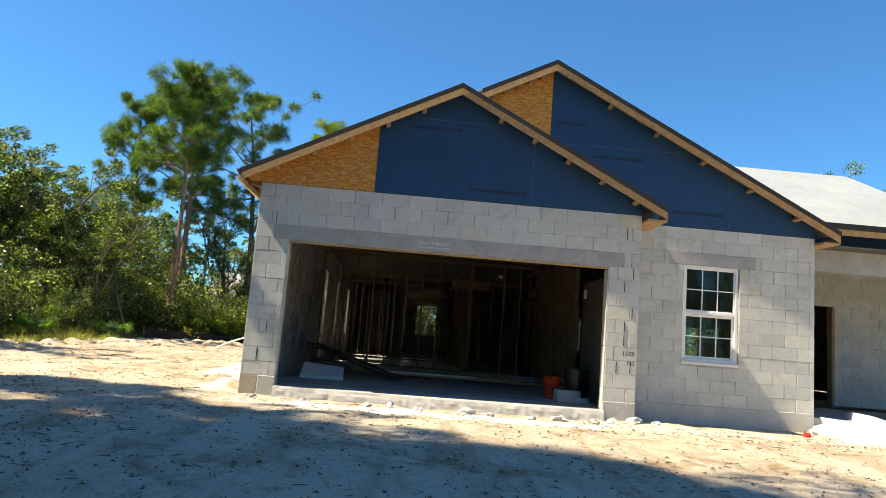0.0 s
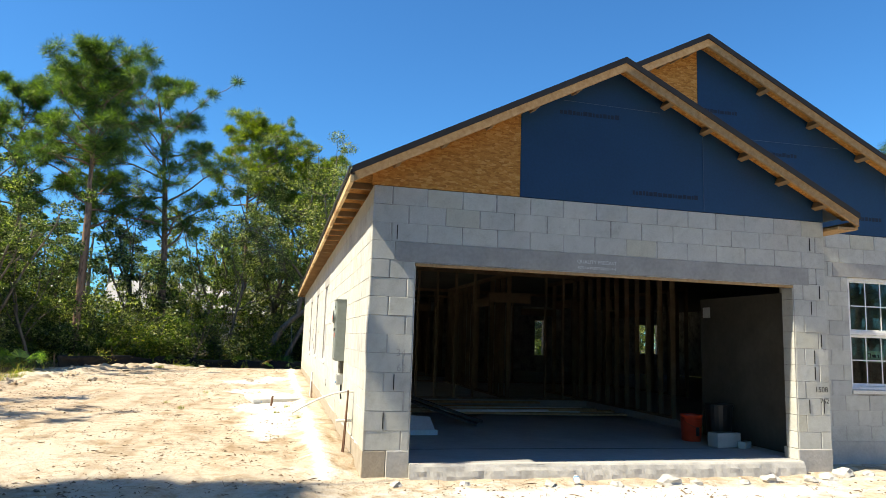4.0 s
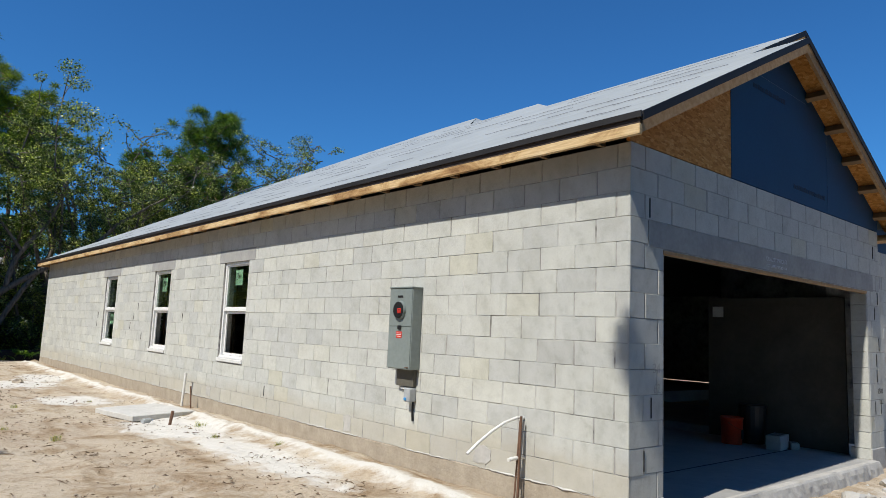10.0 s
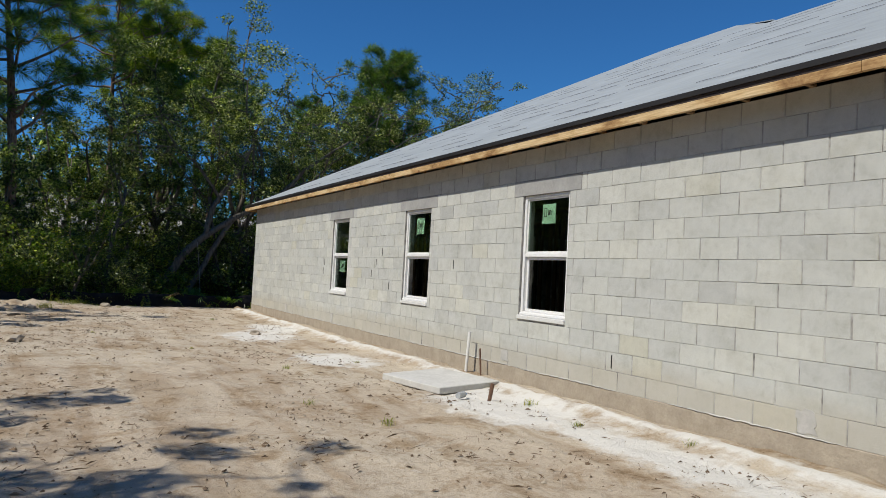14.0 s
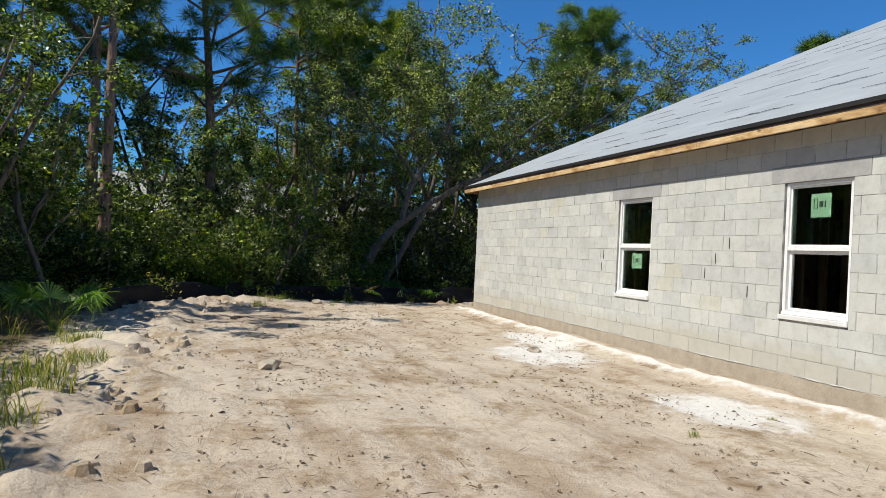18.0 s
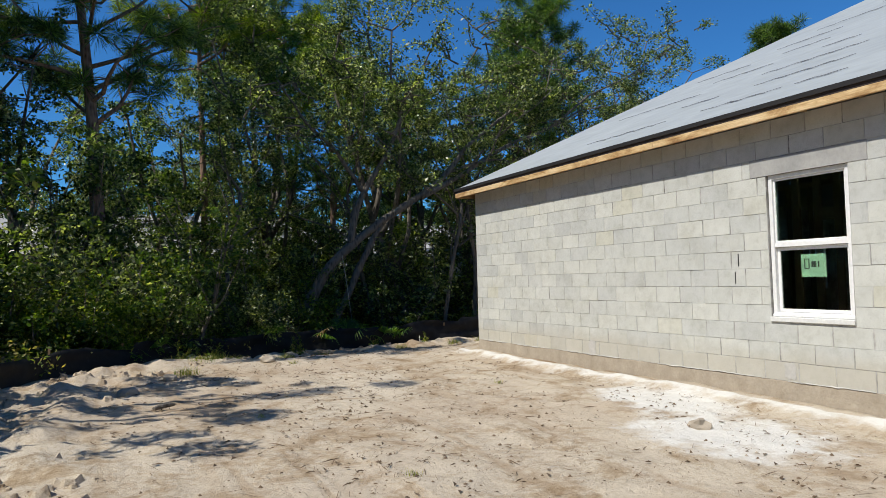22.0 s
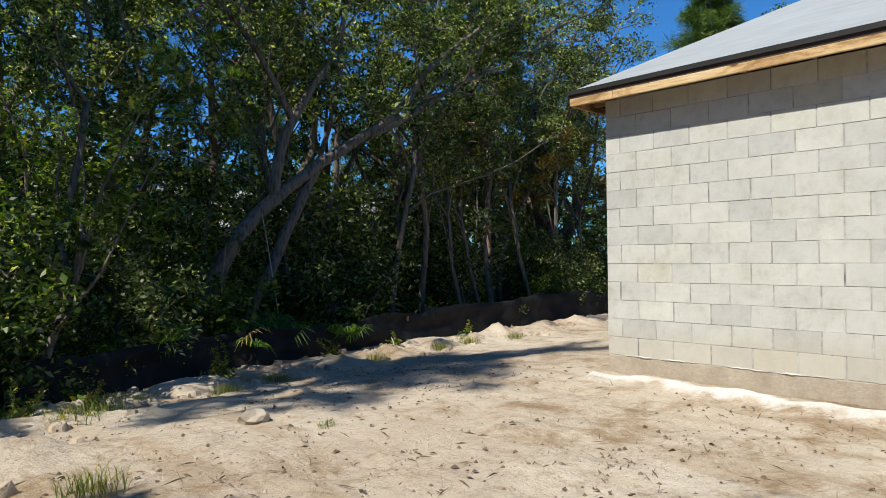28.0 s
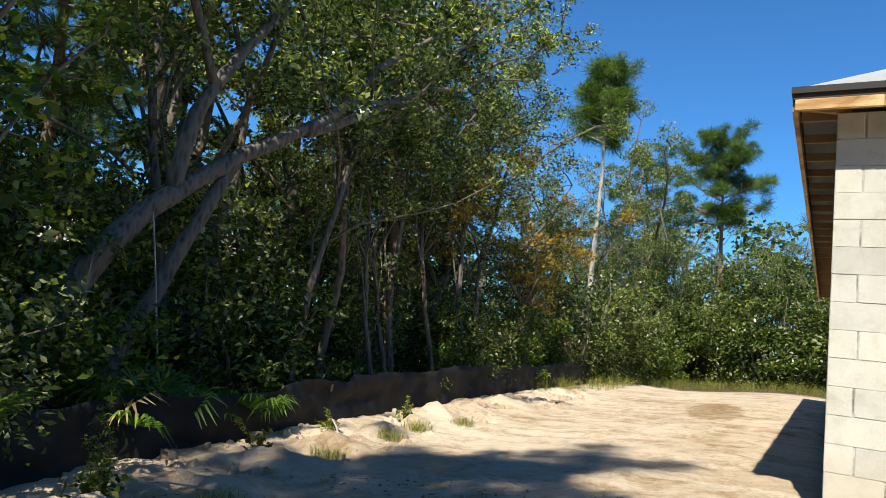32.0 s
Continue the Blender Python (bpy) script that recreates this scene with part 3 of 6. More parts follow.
def woodland(x, y):
    if y > 40 or x < -30 or y > 28.2 + 0.02 * x:
        return 1.0
    if x > 13:
        return max(0.0, min(1.0, (x - 20) / 3))
    return max(0.0, min(1.0, 0.35 - edge_distance(x, y) * 0.6))


build_ground()

# ---- the shell of the house ----
WINDOWS = (6.915, 10.35, 13.87)
WIN_W, WIN_Z0, WIN_Z1 = 0.93, 0.645, 2.245
west = block_wall("wall_west", (0, HOUSE_L, 0), -90, HOUSE_L, "long sunlit grey concrete block wall with tan soil splash at its foot",
                  [(HOUSE_L - y - WIN_W, HOUSE_L - y, WIN_Z0, WIN_Z1) for y in WINDOWS],
                  [(HOUSE_L - y - WIN_W - 0.2, HOUSE_L - y + 0.2, 11 * COURSE, 12 * COURSE) for y in WINDOWS], first=0.38, odd=0.175, pitch=0.4048, parts_from=HOUSE_L - 8.3, seed=3)
front = block_wall("wall_front", (0, 0, 0), 0, GARAGE_W, "shaded grey concrete block wall round the garage opening",
                   [(0.49, 5.35, -1.0, 10 * COURSE - 0.025)], [(0.26, 5.58, 10 * COURSE - 0.02, 11 * COURSE)], seed=4)
front_two = block_wall("wall_front_second", (GARAGE_W, FRONT2_Y, 0), 0, FRONT2_X - GARAGE_W, "grey concrete block wall with one white window",
                       [(0.94, 1.87, WIN_Z0, WIN_Z1)], [(0.70, 2.12, 11 * COURSE, 12 * COURSE)], seed=5)
block_wall("wall_front_return", (GARAGE_W, 0, 0), 90, FRONT2_Y, "short return of grey concrete block", seed=6)
block_wall("wall_entry_return", (FRONT2_X, FRONT2_Y, 0), 90, 3.0, "grey concrete block wall beside the entry", [], seed=7)
block_wall("wall_entry", (FRONT2_X, 3.62, 0), 0, HOUSE_W - FRONT2_X, "grey concrete block wall behind the porch", [(1.30, 2.25, -1, 10 * COURSE), (4.25, 5.10, WIN_Z0, WIN_Z1), (6.0, 6.85, WIN_Z0, WIN_Z1)], seed=8)
block_wall("wall_east", (HOUSE_W, 3.62, 0), 90, HOUSE_L - 3.62, "plain grey concrete block wall", [], seed=10, plain=True)
block_wall("wall_back", (HOUSE_W, HOUSE_L, 0), 180, HOUSE_W, "shaded grey concrete block wall at the back of the house",
           [(HOUSE_W - 3.7, HOUSE_W - 2.8, 0.9, 2.2), (0.9, 1.9, 0.9, 2.2), (HOUSE_W - 10.4, HOUSE_W - 10.0, 0.7, 2.2)], seed=11, parts_up_to=-1)


def footing(name, x0, x1, y0, y1, material=STEM):
    bm = box(x0, x1, y0, y1, -0.75, 0.0, 0.008)
    tagged(new(name, finish(bm, name, material)), "soil-stained concrete footing edge under the block wall", "footing", kind="structure")


footing("footing_west", -0.004, 0.25, 0.0, HOUSE_L)
footing("footing_front_left", 0.252, 0.50, -0.006, 0.25, CONCRETE)
footing("footing_front_right", 5.34, GARAGE_W + 0.006, -0.006, 0.25, CONCRETE)
footing("footing_front_second", GARAGE_W + 0.008, FRONT2_X, FRONT2_Y - 0.008, FRONT2_Y + 0.25, CONCRETE)
footing("footing_back", 0.252, HOUSE_W, HOUSE_L - 0.25, HOUSE_L + 0.004)
for nm, b in (("garage_floor", (0.5, 5.34, -0.07, 6.6, -0.5, -0.135)), ("garage_floor_rim", (0.252, 0.498, 0.252, 6.6, -0.5, -0.135)), ("garage_floor_rim_east", (5.342, GARAGE_W - 0.2, 0.252, 6.6, -0.5, -0.135)),
              ("house_floor", (0.252, HOUSE_W - 0.2, 6.602, HOUSE_L - 0.252, -0.5, -0.02)), ("east_floor", (GARAGE_W - 0.198, FRONT2_X - 0.2, FRONT2_Y + 0.252, 6.6, -0.5, -0.02)),
              ("porch_floor", (FRONT2_X + 0.002, FRONT2_X + 4.2, 0.7, 3.62, -0.5, -0.06))):
    tagged(new(nm, finish(box(*b, 0.006), nm, SLAB)), "bare troweled concrete slab floor", "floor", kind="structure")

# ---- roof ----
RIDGE1_X, RIDGE2_X, RAKE = 2.90, 4.45, 0.265


def rise(x):
    return EAVE_TOP + SLOPE * (x - EAVE_X)


MAIN_RIDGE = 9.3
EAVE_E1, EAVE_E2, EAST_TOP = 2 * RIDGE1_X + 0.33, 2 * RIDGE2_X + 0.33, 2.935
BACK = HOUSE_L + 0.28
def slope(corners):
    n = (Vector(corners[1]) - Vector(corners[0])).cross(Vector(corners[-1]) - Vector(corners[0]))
    return poly(corners if n.z > 0 else corners[::-1], 0.02)


roof = thing("roof", "low pitched roof under grey underlayment, not yet shingled", "roof", kind="structure")
HIP_Y = 14.0
west_plane = [(EAVE_X, -RAKE, rise(EAVE_X)), (RIDGE1_X, -RAKE, rise(RIDGE1_X)), (RIDGE1_X, FRONT2_Y - RAKE, rise(RIDGE1_X)), (RIDGE2_X, FRONT2_Y - RAKE, rise(RIDGE2_X)),
              (RIDGE2_X, 4.75, rise(RIDGE2_X)), (6.35, 6.65, rise(6.35)), (6.35, 8.85, rise(6.35)), (MAIN_RIDGE, 11.8, rise(MAIN_RIDGE)), (MAIN_RIDGE, HIP_Y, rise(MAIN_RIDGE)), (EAVE_X, BACK, rise(EAVE_X))]
part("roof_slope", slope(west_plane), FELT, roof, "long grey slope of lapped underlayment")
z1, z2 = rise(RIDGE1_X), rise(RIDGE2_X)
part("roof_slope", slope([(EAVE_E1, -RAKE, EAST_TOP), (EAVE_E1, FRONT2_Y + 0.1, EAST_TOP), (RIDGE1_X, FRONT2_Y + 0.1, z1), (RIDGE1_X, -RAKE, z1)]), FELT, roof)
part("roof_slope", slope([(EAVE_E2, FRONT2_Y - RAKE, EAST_TOP), (EAVE_E2, 3.6, EAST_TOP), (RIDGE2_X + 0.0, 8.0, z2), (RIDGE2_X, FRONT2_Y - RAKE, z2)]), FELT, roof)
zm = rise(MAIN_RIDGE)
part("roof_slope", slope([(EAVE_X, BACK, EAVE_TOP), (HOUSE_W + 0.33, BACK, EAVE_TOP), (MAIN_RIDGE, HIP_Y, zm)][::-1]), FELT, roof)
part("roof_slope", slope([(HOUSE_W + 0.33, 1.6, EAVE_TOP), (HOUSE_W + 0.33, BACK, EAVE_TOP), (MAIN_RIDGE, HIP_Y, zm), (MAIN_RIDGE, 11.8, zm)]), FELT, roof)
part("roof_slope", slope([(EAVE_E2 - 0.4, 1.6, EAVE_TOP), (HOUSE_W + 0.33, 1.6, EAVE_TOP), (MAIN_RIDGE, 11.8, zm)]), FELT, roof)
south = lambda y: EAVE_TOP + (y - 1.6) * (zm - EAVE_TOP) / 10.2
part("roof_slope", slope([(x, y, south(y) - 0.004) for x, y in ((8.82, 1.7), (MAIN_RIDGE - 0.02, 11.75), (6.36, 8.75), (6.36, 6.7), (5.4, 5.7))]), FELT, roof)


def rake_board(z_off, y, x0, x1, ridge, depth, thick, bm=None):
    """A sloping board under the roof edge of a gable, from x0 to x1 on one side of the ridge."""
    za = rise(x0) if x0 <= ridge else rise(2 * ridge - x0)
    zb = rise(x1) if x1 <= ridge else rise(2 * ridge - x1)
    return poly([(x0, y, za - z_off - depth), (x1, y, zb - z_off - depth), (x1, y, zb - z_off), (x0, y, za - z_off)], thick, bm)


def gable_trim(ridge, left, right, y, name):
    """Drip edge, rake boards and lookouts of one gable's overhang."""
    trim = thing(name, "raw pine rake boards under a dark metal drip edge", "roof trim", kind="structure")
    for x0, x1 in ((left, ridge), (ridge, right)):
        part("drip_edge", rake_board(-0.006, y - 0.030, x0, x1, ridge, 0.075, 0.012), DRIP, trim, "dark metal drip edge")
        part("rake_board", rake_board(0.060, y - 0.004, x0, x1, ridge, 0.105, 0.036), LUMBER, trim, "knotty pine rake board")
        part("deck_edge", rake_board(0.022, y + 0.010, x0, x1, ridge, 0.030, RAKE - 0.012), OSB, trim, "strand board roof deck over the overhang")
        n = 6
        for k in range(1, n):
            x = x0 + (x1 - x0) * (k + 0.35 * (x0 > left) - 0.1) / n
            z = (rise(x) if x <= ridge else rise(2 * ridge - x)) - 0.062
            s = SLOPE if x0 < ridge else -SLOPE
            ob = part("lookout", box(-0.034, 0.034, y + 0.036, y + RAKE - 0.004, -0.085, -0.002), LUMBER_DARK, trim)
            ob.matrix_basis = pose(x, 0, z, 0, -math.degrees(math.atan(s)), 0)
    # boxed-in returns at the foot of the rakes
    return trim


trim_one = gable_trim(RIDGE1_X, EAVE_X, EAVE_E1, -RAKE, "gable_trim_garage")
trim_two = gable_trim(RIDGE2_X, RIDGE1_X + 0.35, EAVE_E2, FRONT2_Y - RAKE, "gable_trim_front")
for x0, x1, y0, y1 in ((GARAGE_W + 0.012, EAVE_E1 + 0.0, -RAKE + 0.034, FRONT2_Y - 0.01), (FRONT2_X + 0.012, EAVE_E2, FRONT2_Y - RAKE + 0.034, FRONT2_Y + 0.9)):
    part("soffit_return", box(x0, x1 - 0.02, y0, y1, WALL_H - 0.12, WALL_H - 0.085), LUMBER, trim_one)
    part("eave_fascia", box(x1 - 0.02, x1 + 0.018, y0, y1, WALL_H - 0.11, WALL_H + 0.0), LUMBER, trim_one)

# gable faces
def gable_face(name, ridge, left, right, y, split, z0):
    face = thing(name, "gable wall clad in navy blue weather sheathing and bare strand board", "gable wall", kind="structure")
    top = lambda x: (rise(x) if x <= ridge else rise(2 * ridge - x)) - 0.055
    lo = max(left, EAVE_X + 0.02)
    part("strand_board", poly([(lo, y, z0), (split, y, z0), (split, y, top(split)), (lo, y, top(lo))], 0.03), OSB, face, "bare orange strand board panel")
    pts = [(split + 0.003, y - 0.004, z0), (right, y - 0.004, z0), (right, y - 0.004, max(top(right), z0 + 0.01))]
    if split < ridge:
        pts += [(ridge, y - 0.004, top(ridge)), (split + 0.003, y - 0.004, top(split))]
    else:
        pts += [(split + 0.003, y - 0.004, top(split))]
    part("blue_panel", poly(pts, 0.03), WRAP, face, "navy blue sheathing panel with faint print")
    return face


gable_one = gable_face("gable_garage", RIDGE1_X, -0.02, EAVE_E1 - 0.30, 0.0, 1.69, WALL_H + 0.006)
gable_two = gable_face("gable_front", RIDGE2_X, 3.05, EAVE_E2 - 0.27, FRONT2_Y, 4.45, WALL_H + 0.006)
SEAM = simple("sheathing_seam", (0.05, 0.10, 0.17), (0.10, 0.16, 0.24), 60, 0.6, bump=0.0)


def seam(x0, z0, x1, z1, y, parent, w=0.006):
    bm = poly([(x0, y, z0), (x1, y, z1), (x1 + (w if x0 == x1 else 0), y, z1 + (0 if x0 == x1 else w)), (x0 + (w if x0 == x1 else 0), y, z0 + (0 if x0 == x1 else w))], 0.002)
    part("panel_seam", bm, SEAM, parent)


seam(4.09, WALL_H + 0.02, 4.09, 3.84, -0.008, gable_one)
seam(2.22, 4.07, 3.5, 4.05, -0.008, gable_one)
seam(7.49, WALL_H + 0.02, 7.49, 3.76, FRONT2_Y - 0.008, gable_two)
seam(4.42, 4.06, 6.7, 4.08, FRONT2_Y - 0.008, gable_two)


def wording(text, x, y, z, size, material, parent, width, name="printed_words", flip=False):
    """Flat lettering on a wall that faces -y."""
    cu = bpy.data.curves.new(name, "FONT")
    cu.body, cu.size, cu.extrude = text, size, 0.0006
    cu.align_x, cu.align_y = "CENTER", "CENTER"
    tmp = bpy.data.objects.new(name, cu)
    scene.collection.objects.link(tmp)
    bpy.context.view_layer.update()
    me = bpy.data.meshes.new_from_object(tmp.evaluated_get(bpy.context.evaluated_depsgraph_get()))
    bpy.data.objects.remove(tmp)
    me.materials.clear()
    me.materials.append(material)
    ob = new(name, me)
    ob.parent = parent
    wide = max(v.co.x for v in me.vertices) - min(v.co.x for v in me.vertices)
    s = width / wide
    ob.matrix_basis = pose(x, y, z, 90, 180 if flip else 0, 0) @ Matrix.Diagonal((s, s, 1, 1)) if not flip else pose(x, y, z, 90, 0, 0) @ pose(0, 0, 0, 0, 0, 180) @ Matrix.Diagonal((s, s, 1, 1))
    return ob


wording("QUALITY PRECAST", 2.66, -0.006, 2.135, 0.07, STENCIL, front, 0.50)
wording("P077 LA PRESTRESSED 17-4", 2.66, -0.006, 2.065, 0.035, STENCIL, front, 0.48)
wording("1508", 5.70, -0.010, 0.715, 0.14, INK, front, 0.17, "marker_digits")
wording("762", 5.74, -0.010, 0.575, 0.11, INK, front, 0.12, "marker_digits")
wording("34", 0.37, -0.010, 1.02, 0.14, LINTEL, front, 0.10, "marker_digits")
wording("62", 0.38, -0.010, 0.86, 0.14, LINTEL, front, 0.10, "marker_digits")
# makers' print on the sheathing, as plain bars
for x, z, w, y, par in ((2.55, 3.93, 0.75, -0.006, gable_one), (3.55, 3.02, 0.85, -0.006, gable_one), (5.6, 3.90, 0.8, FRONT2_Y - 0.006, gable_two), (6.95, 3.09, 0.85, FRONT2_Y - 0.006, gable_two), (4.8, 4.42, 0.5, FRONT2_Y - 0.006, gable_two)):
    xx = x - w / 2
    rr = random.Random(int(x * 100))
    bm = bmesh.new()
    while xx < x + w / 2:
        step = rr.uniform(0.02, 0.06)
        box(xx, xx + step, y - 0.0012, y + 0.0005, z - 0.028, z + rr.uniform(0.014, 0.03), 0, bm)
        xx += step + 0.012
    part("print_bar", bm, WRAP_INK, par)

# ---- eaves along the long side and the back ----
eave = thing("eave_west", "pine fascia and dark drip edge along the eave, soffit still open", "roof trim", kind="structure")
part("drip_edge", poly([(EAVE_X - 0.030, -RAKE - 0.03, EAVE_TOP - 0.045), (EAVE_X - 0.030, BACK + 0.022, EAVE_TOP - 0.045), (EAVE_X - 0.030, BACK + 0.022, EAVE_TOP + 0.004), (EAVE_X - 0.030, -RAKE - 0.03, EAVE_TOP + 0.004)][::-1], 0.012), DRIP, eave, "dark metal drip edge")
# brown strip whose dark tone also holds the shade below the drip edge
FASCIA_TOP = simple("shaded_brown_fascia_strip", (0.045, 0.032, 0.028), (0.075, 0.055, 0.045), 4, 0.8, bump=0.2, world_space=True)
part("fascia_strip", box(EAVE_X - 0.008, EAVE_X + 0.03, -RAKE - 0.004, BACK + 0.008, EAVE_TOP - 0.085, EAVE_TOP - 0.024), FASCIA_TOP, eave, "brown upper fascia strip, drip-edge shade in its tone")
yy = -RAKE - 0.006
rr = random.Random(8)
while yy < BACK - 0.2:
    step = min(rr.choice((3.66, 4.27, 4.88)), BACK - yy)
    part("fascia_board", box(EAVE_X - 0.014 - rr.uniform(0, 0.004), EAVE_X + 0.024, yy, yy + step - 0.004, EAVE_TOP - 0.170, EAVE_TOP - 0.088, 0.003), FASCIA_PINE, eave, "knotty pine fascia board")
    yy += step
for k in range(36):
    y = 0.25 + k * 0.6096
    if y < HOUSE_L:
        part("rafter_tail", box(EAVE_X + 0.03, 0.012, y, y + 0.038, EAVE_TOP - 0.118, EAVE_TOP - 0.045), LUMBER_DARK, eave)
part("roof_deck", poly([(EAVE_X + 0.02, -RAKE + 0.02, EAVE_TOP - 0.022), (0.25, -RAKE + 0.02, rise(0.25) - 0.032), (0.25, BACK - 0.3, rise(0.25) - 0.032), (EAVE_X + 0.02, BACK - 0.02, EAVE_TOP - 0.022)][::-1], -0.012), OSB, eave, "underside of the roof deck")
back_eave = thing("eave_back", "pine fascia and open rafter tails along the back eave", "roof trim", kind="structure")
part("drip_edge", box(EAVE_X - 0.02, HOUSE_W + 0.35, BACK + 0.010, BACK + 0.022, EAVE_TOP - 0.035, EAVE_TOP + 0.004), DRIP, back_eave, "dark metal drip edge")
part("fascia_strip", box(EAVE_X + 0.032, HOUSE_W + 0.33, BACK - 0.03, BACK + 0.008, EAVE_TOP - 0.085, EAVE_TOP - 0.024), FASCIA_TOP, back_eave, "brown upper fascia strip, drip-edge shade in its tone")
part("fascia_board", box(EAVE_X + 0.026, HOUSE_W + 0.33, BACK - 0.024, BACK + 0.014, EAVE_TOP - 0.170, EAVE_TOP - 0.088, 0.003), FASCIA_PINE, back_eave, "knotty pine fascia board")
for k in range(28):
    x = 0.15 + k * 0.6096
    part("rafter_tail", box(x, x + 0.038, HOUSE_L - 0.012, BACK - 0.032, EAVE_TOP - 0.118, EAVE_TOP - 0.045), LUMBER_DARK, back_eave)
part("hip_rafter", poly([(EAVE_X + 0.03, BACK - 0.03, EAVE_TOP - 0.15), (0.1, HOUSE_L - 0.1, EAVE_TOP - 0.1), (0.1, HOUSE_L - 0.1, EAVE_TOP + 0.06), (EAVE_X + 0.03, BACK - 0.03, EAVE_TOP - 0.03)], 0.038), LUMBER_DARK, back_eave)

# dark wavy laps of the underlayment, scattered along each course of the slope
rr = random.Random(21)
for row in range(1, 13):
    x = EAVE_X + row * 0.60
    y = -0.1 + rr.uniform(0, 1.2)
    y_end = min(BACK - (x - EAVE_X) - 0.4, 20)
    y0 = 0.0 if x < RIDGE1_X else (0.5 if x < RIDGE2_X else 6.6 if x < 6.4 else 11.2)
    y = max(y, y0 + 0.2)
    while y < y_end - 1.0:
        ln = rr.uniform(0.35, 2.0)
        if rr.random() < 0.85:
            n = max(3, int(ln / 0.07))
            a, b = [], []
            for k in range(n + 1):
                yk = y + ln * k / n
                wv = x - 0.045 + 0.016 * math.sin(k * 1.3 + row) + rr.uniform(-0.010, 0.010)
                w = 0.006 + 0.026 * rr.random() * math.sin(math.pi * min(1, k / n + 0.03))
                a.append((wv, yk, rise(wv) + 0.008))
                b.append((wv + w, yk, rise(wv + w) + 0.012))
            part("felt_lap", mesh_of("felt_lap", a + b, [(k, k + 1, n + 2 + k, n + 1 + k) for k in range(n)], FELT_LAP), None, roof)
        y += ln + rr.uniform(0.15, 1.1)


# ---- windows ----
def frame_ring(x0, x1, z0, z1, w, y0, y1, bm=None):
    bm = box(x0, x0 + w, y0, y1, z0, z1, 0.003, bm)
    box(x1 - w, x1, y0, y1, z0, z1, 0.003, bm)
    box(x0 + w, x1 - w, y0, y1, z1 - w, z1, 0.003, bm)
    box(x0 + w, x1 - w, y0, y1, z0, z0 + w, 0.003, bm)
    return bm


def window(name, at, turn, w, h, label, sticker=None, grids=False, open_lower=False):
    """A single-hung window whose opening's lower left corner is at; it faces its own -y, its frame set back in the wall."""
    win = thing(name, label, "window", at, turn, kind="structure")
    g = 0.006
    part("window_frame", frame_ring(g, w - g, 0.045, h - g, 0.045, 0.03, 0.11), WHITE, win)
    part("window_sill", box(-0.006, w + 0.006, -0.022, 0.16, -0.012, 0.042, 0.006), PAINT_SILL, win, "white cast sill with a sloping nose")
    part("window_stool", box(g, w - g, 0.012, 0.115, 0.043, 0.075, 0.006), WHITE, win)
    mid = 0.51 * h
    part("meeting_rail", box(0.05, w - 0.05, 0.035, 0.085, mid - 0.018, mid + 0.03, 0.004), WHITE, win)
    up = part("upper_sash", frame_ring(0.052, w - 0.052, mid + 0.031, h - 0.052, 0.022, 0.05, 0.075), WHITE, win)
    low = part("lower_sash", frame_ring(0.052, w - 0.052, 0.092, mid - 0.02, 0.036, 0.072, 0.098), WHITE, win)
    pane = part("pane", box(0.074, w - 0.074, 0.060, 0.0645, mid + 0.053, h - 0.074), GLASS, up)
    pane.visible_shadow = False
    if not open_lower:
        pane = part("pane", box(0.088, w - 0.088, 0.083, 0.0875, 0.128, mid - 0.056), GLASS, low)
        pane.visible_shadow = False
    if grids:
        for z0, z1, par, y in ((mid + 0.053, h - 0.074, up, 0.057), (0.128, mid - 0.056, low, 0.080)):
            for k in (1, 2):
                x = 0.08 + (w - 0.16) * k / 3
                part("glazing_bar", box(x - 0.008, x + 0.008, y - 0.004, y + 0.002, z0, z1), WHITE, par)
            zm_ = (z0 + z1) / 2
            part("glazing_bar", box(0.085, w - 0.085, y - 0.0055, y + 0.0005, zm_ - 0.008, zm_ + 0.008), WHITE, par)
    if sticker:
        sx, sz, sw, sh, lower = sticker
        y = (0.090 if lower else 0.067)
        par = low if lower else up
        st = part("sticker", box(sx, sx + sw, y, y + 0.001, sz, sz + sh), GREEN_LABEL, win, "square green maker's sticker behind the glass")
        bm = frame_ring(sx + sw * 0.14, sx + sw * 0.34, sz + sh * 0.35, sz + sh * 0.8, 0.008, y - 0.0022, y - 0.0008)
        box(sx + sw * 0.42, sx + sw * 0.62, y - 0.0022, y - 0.0008, sz + sh * 0.42, sz + sh * 0.68, 0, bm)
        box(sx + sw * 0.68, sx + sw * 0.74, y - 0.0022, y - 0.0008, sz + sh * 0.42, sz + sh * 0.68, 0, bm)
        part("sticker_mark", bm, INK, st)
    return win


WH = WIN_Z1 - WIN_Z0
window("window_1", (0, WINDOWS[0] + WIN_W, WIN_Z0), -90, WIN_W, WH, "white single-hung window with its lower sash open", (0.34, 1.22, 0.26, 0.25, False), open_lower=True)
window("window_2", (0, WINDOWS[1] + WIN_W, WIN_Z0), -90, WIN_W, WH, "white single-hung window with its lower sash raised", (0.33, 1.18, 0.27, 0.27, False), open_lower=True)
window("window_3", (0, WINDOWS[2] + WIN_W, WIN_Z0), -90, WIN_W, WH, "closed white single-hung window with a green sticker", (0.32, 0.47, 0.28, 0.24, True))
window("window_4", (GARAGE_W + 0.94, FRONT2_Y, WIN_Z0), 0, WIN_W, WH, "white gridded window with a pale notice inside", (0.30, 0.42, 0.34, 0.16, True), grids=True)
window("window_5", (FRONT2_X + 4.25, 3.62, WIN_Z0), 0, 0.85, WH, "white gridded window under the porch", None, grids=True)
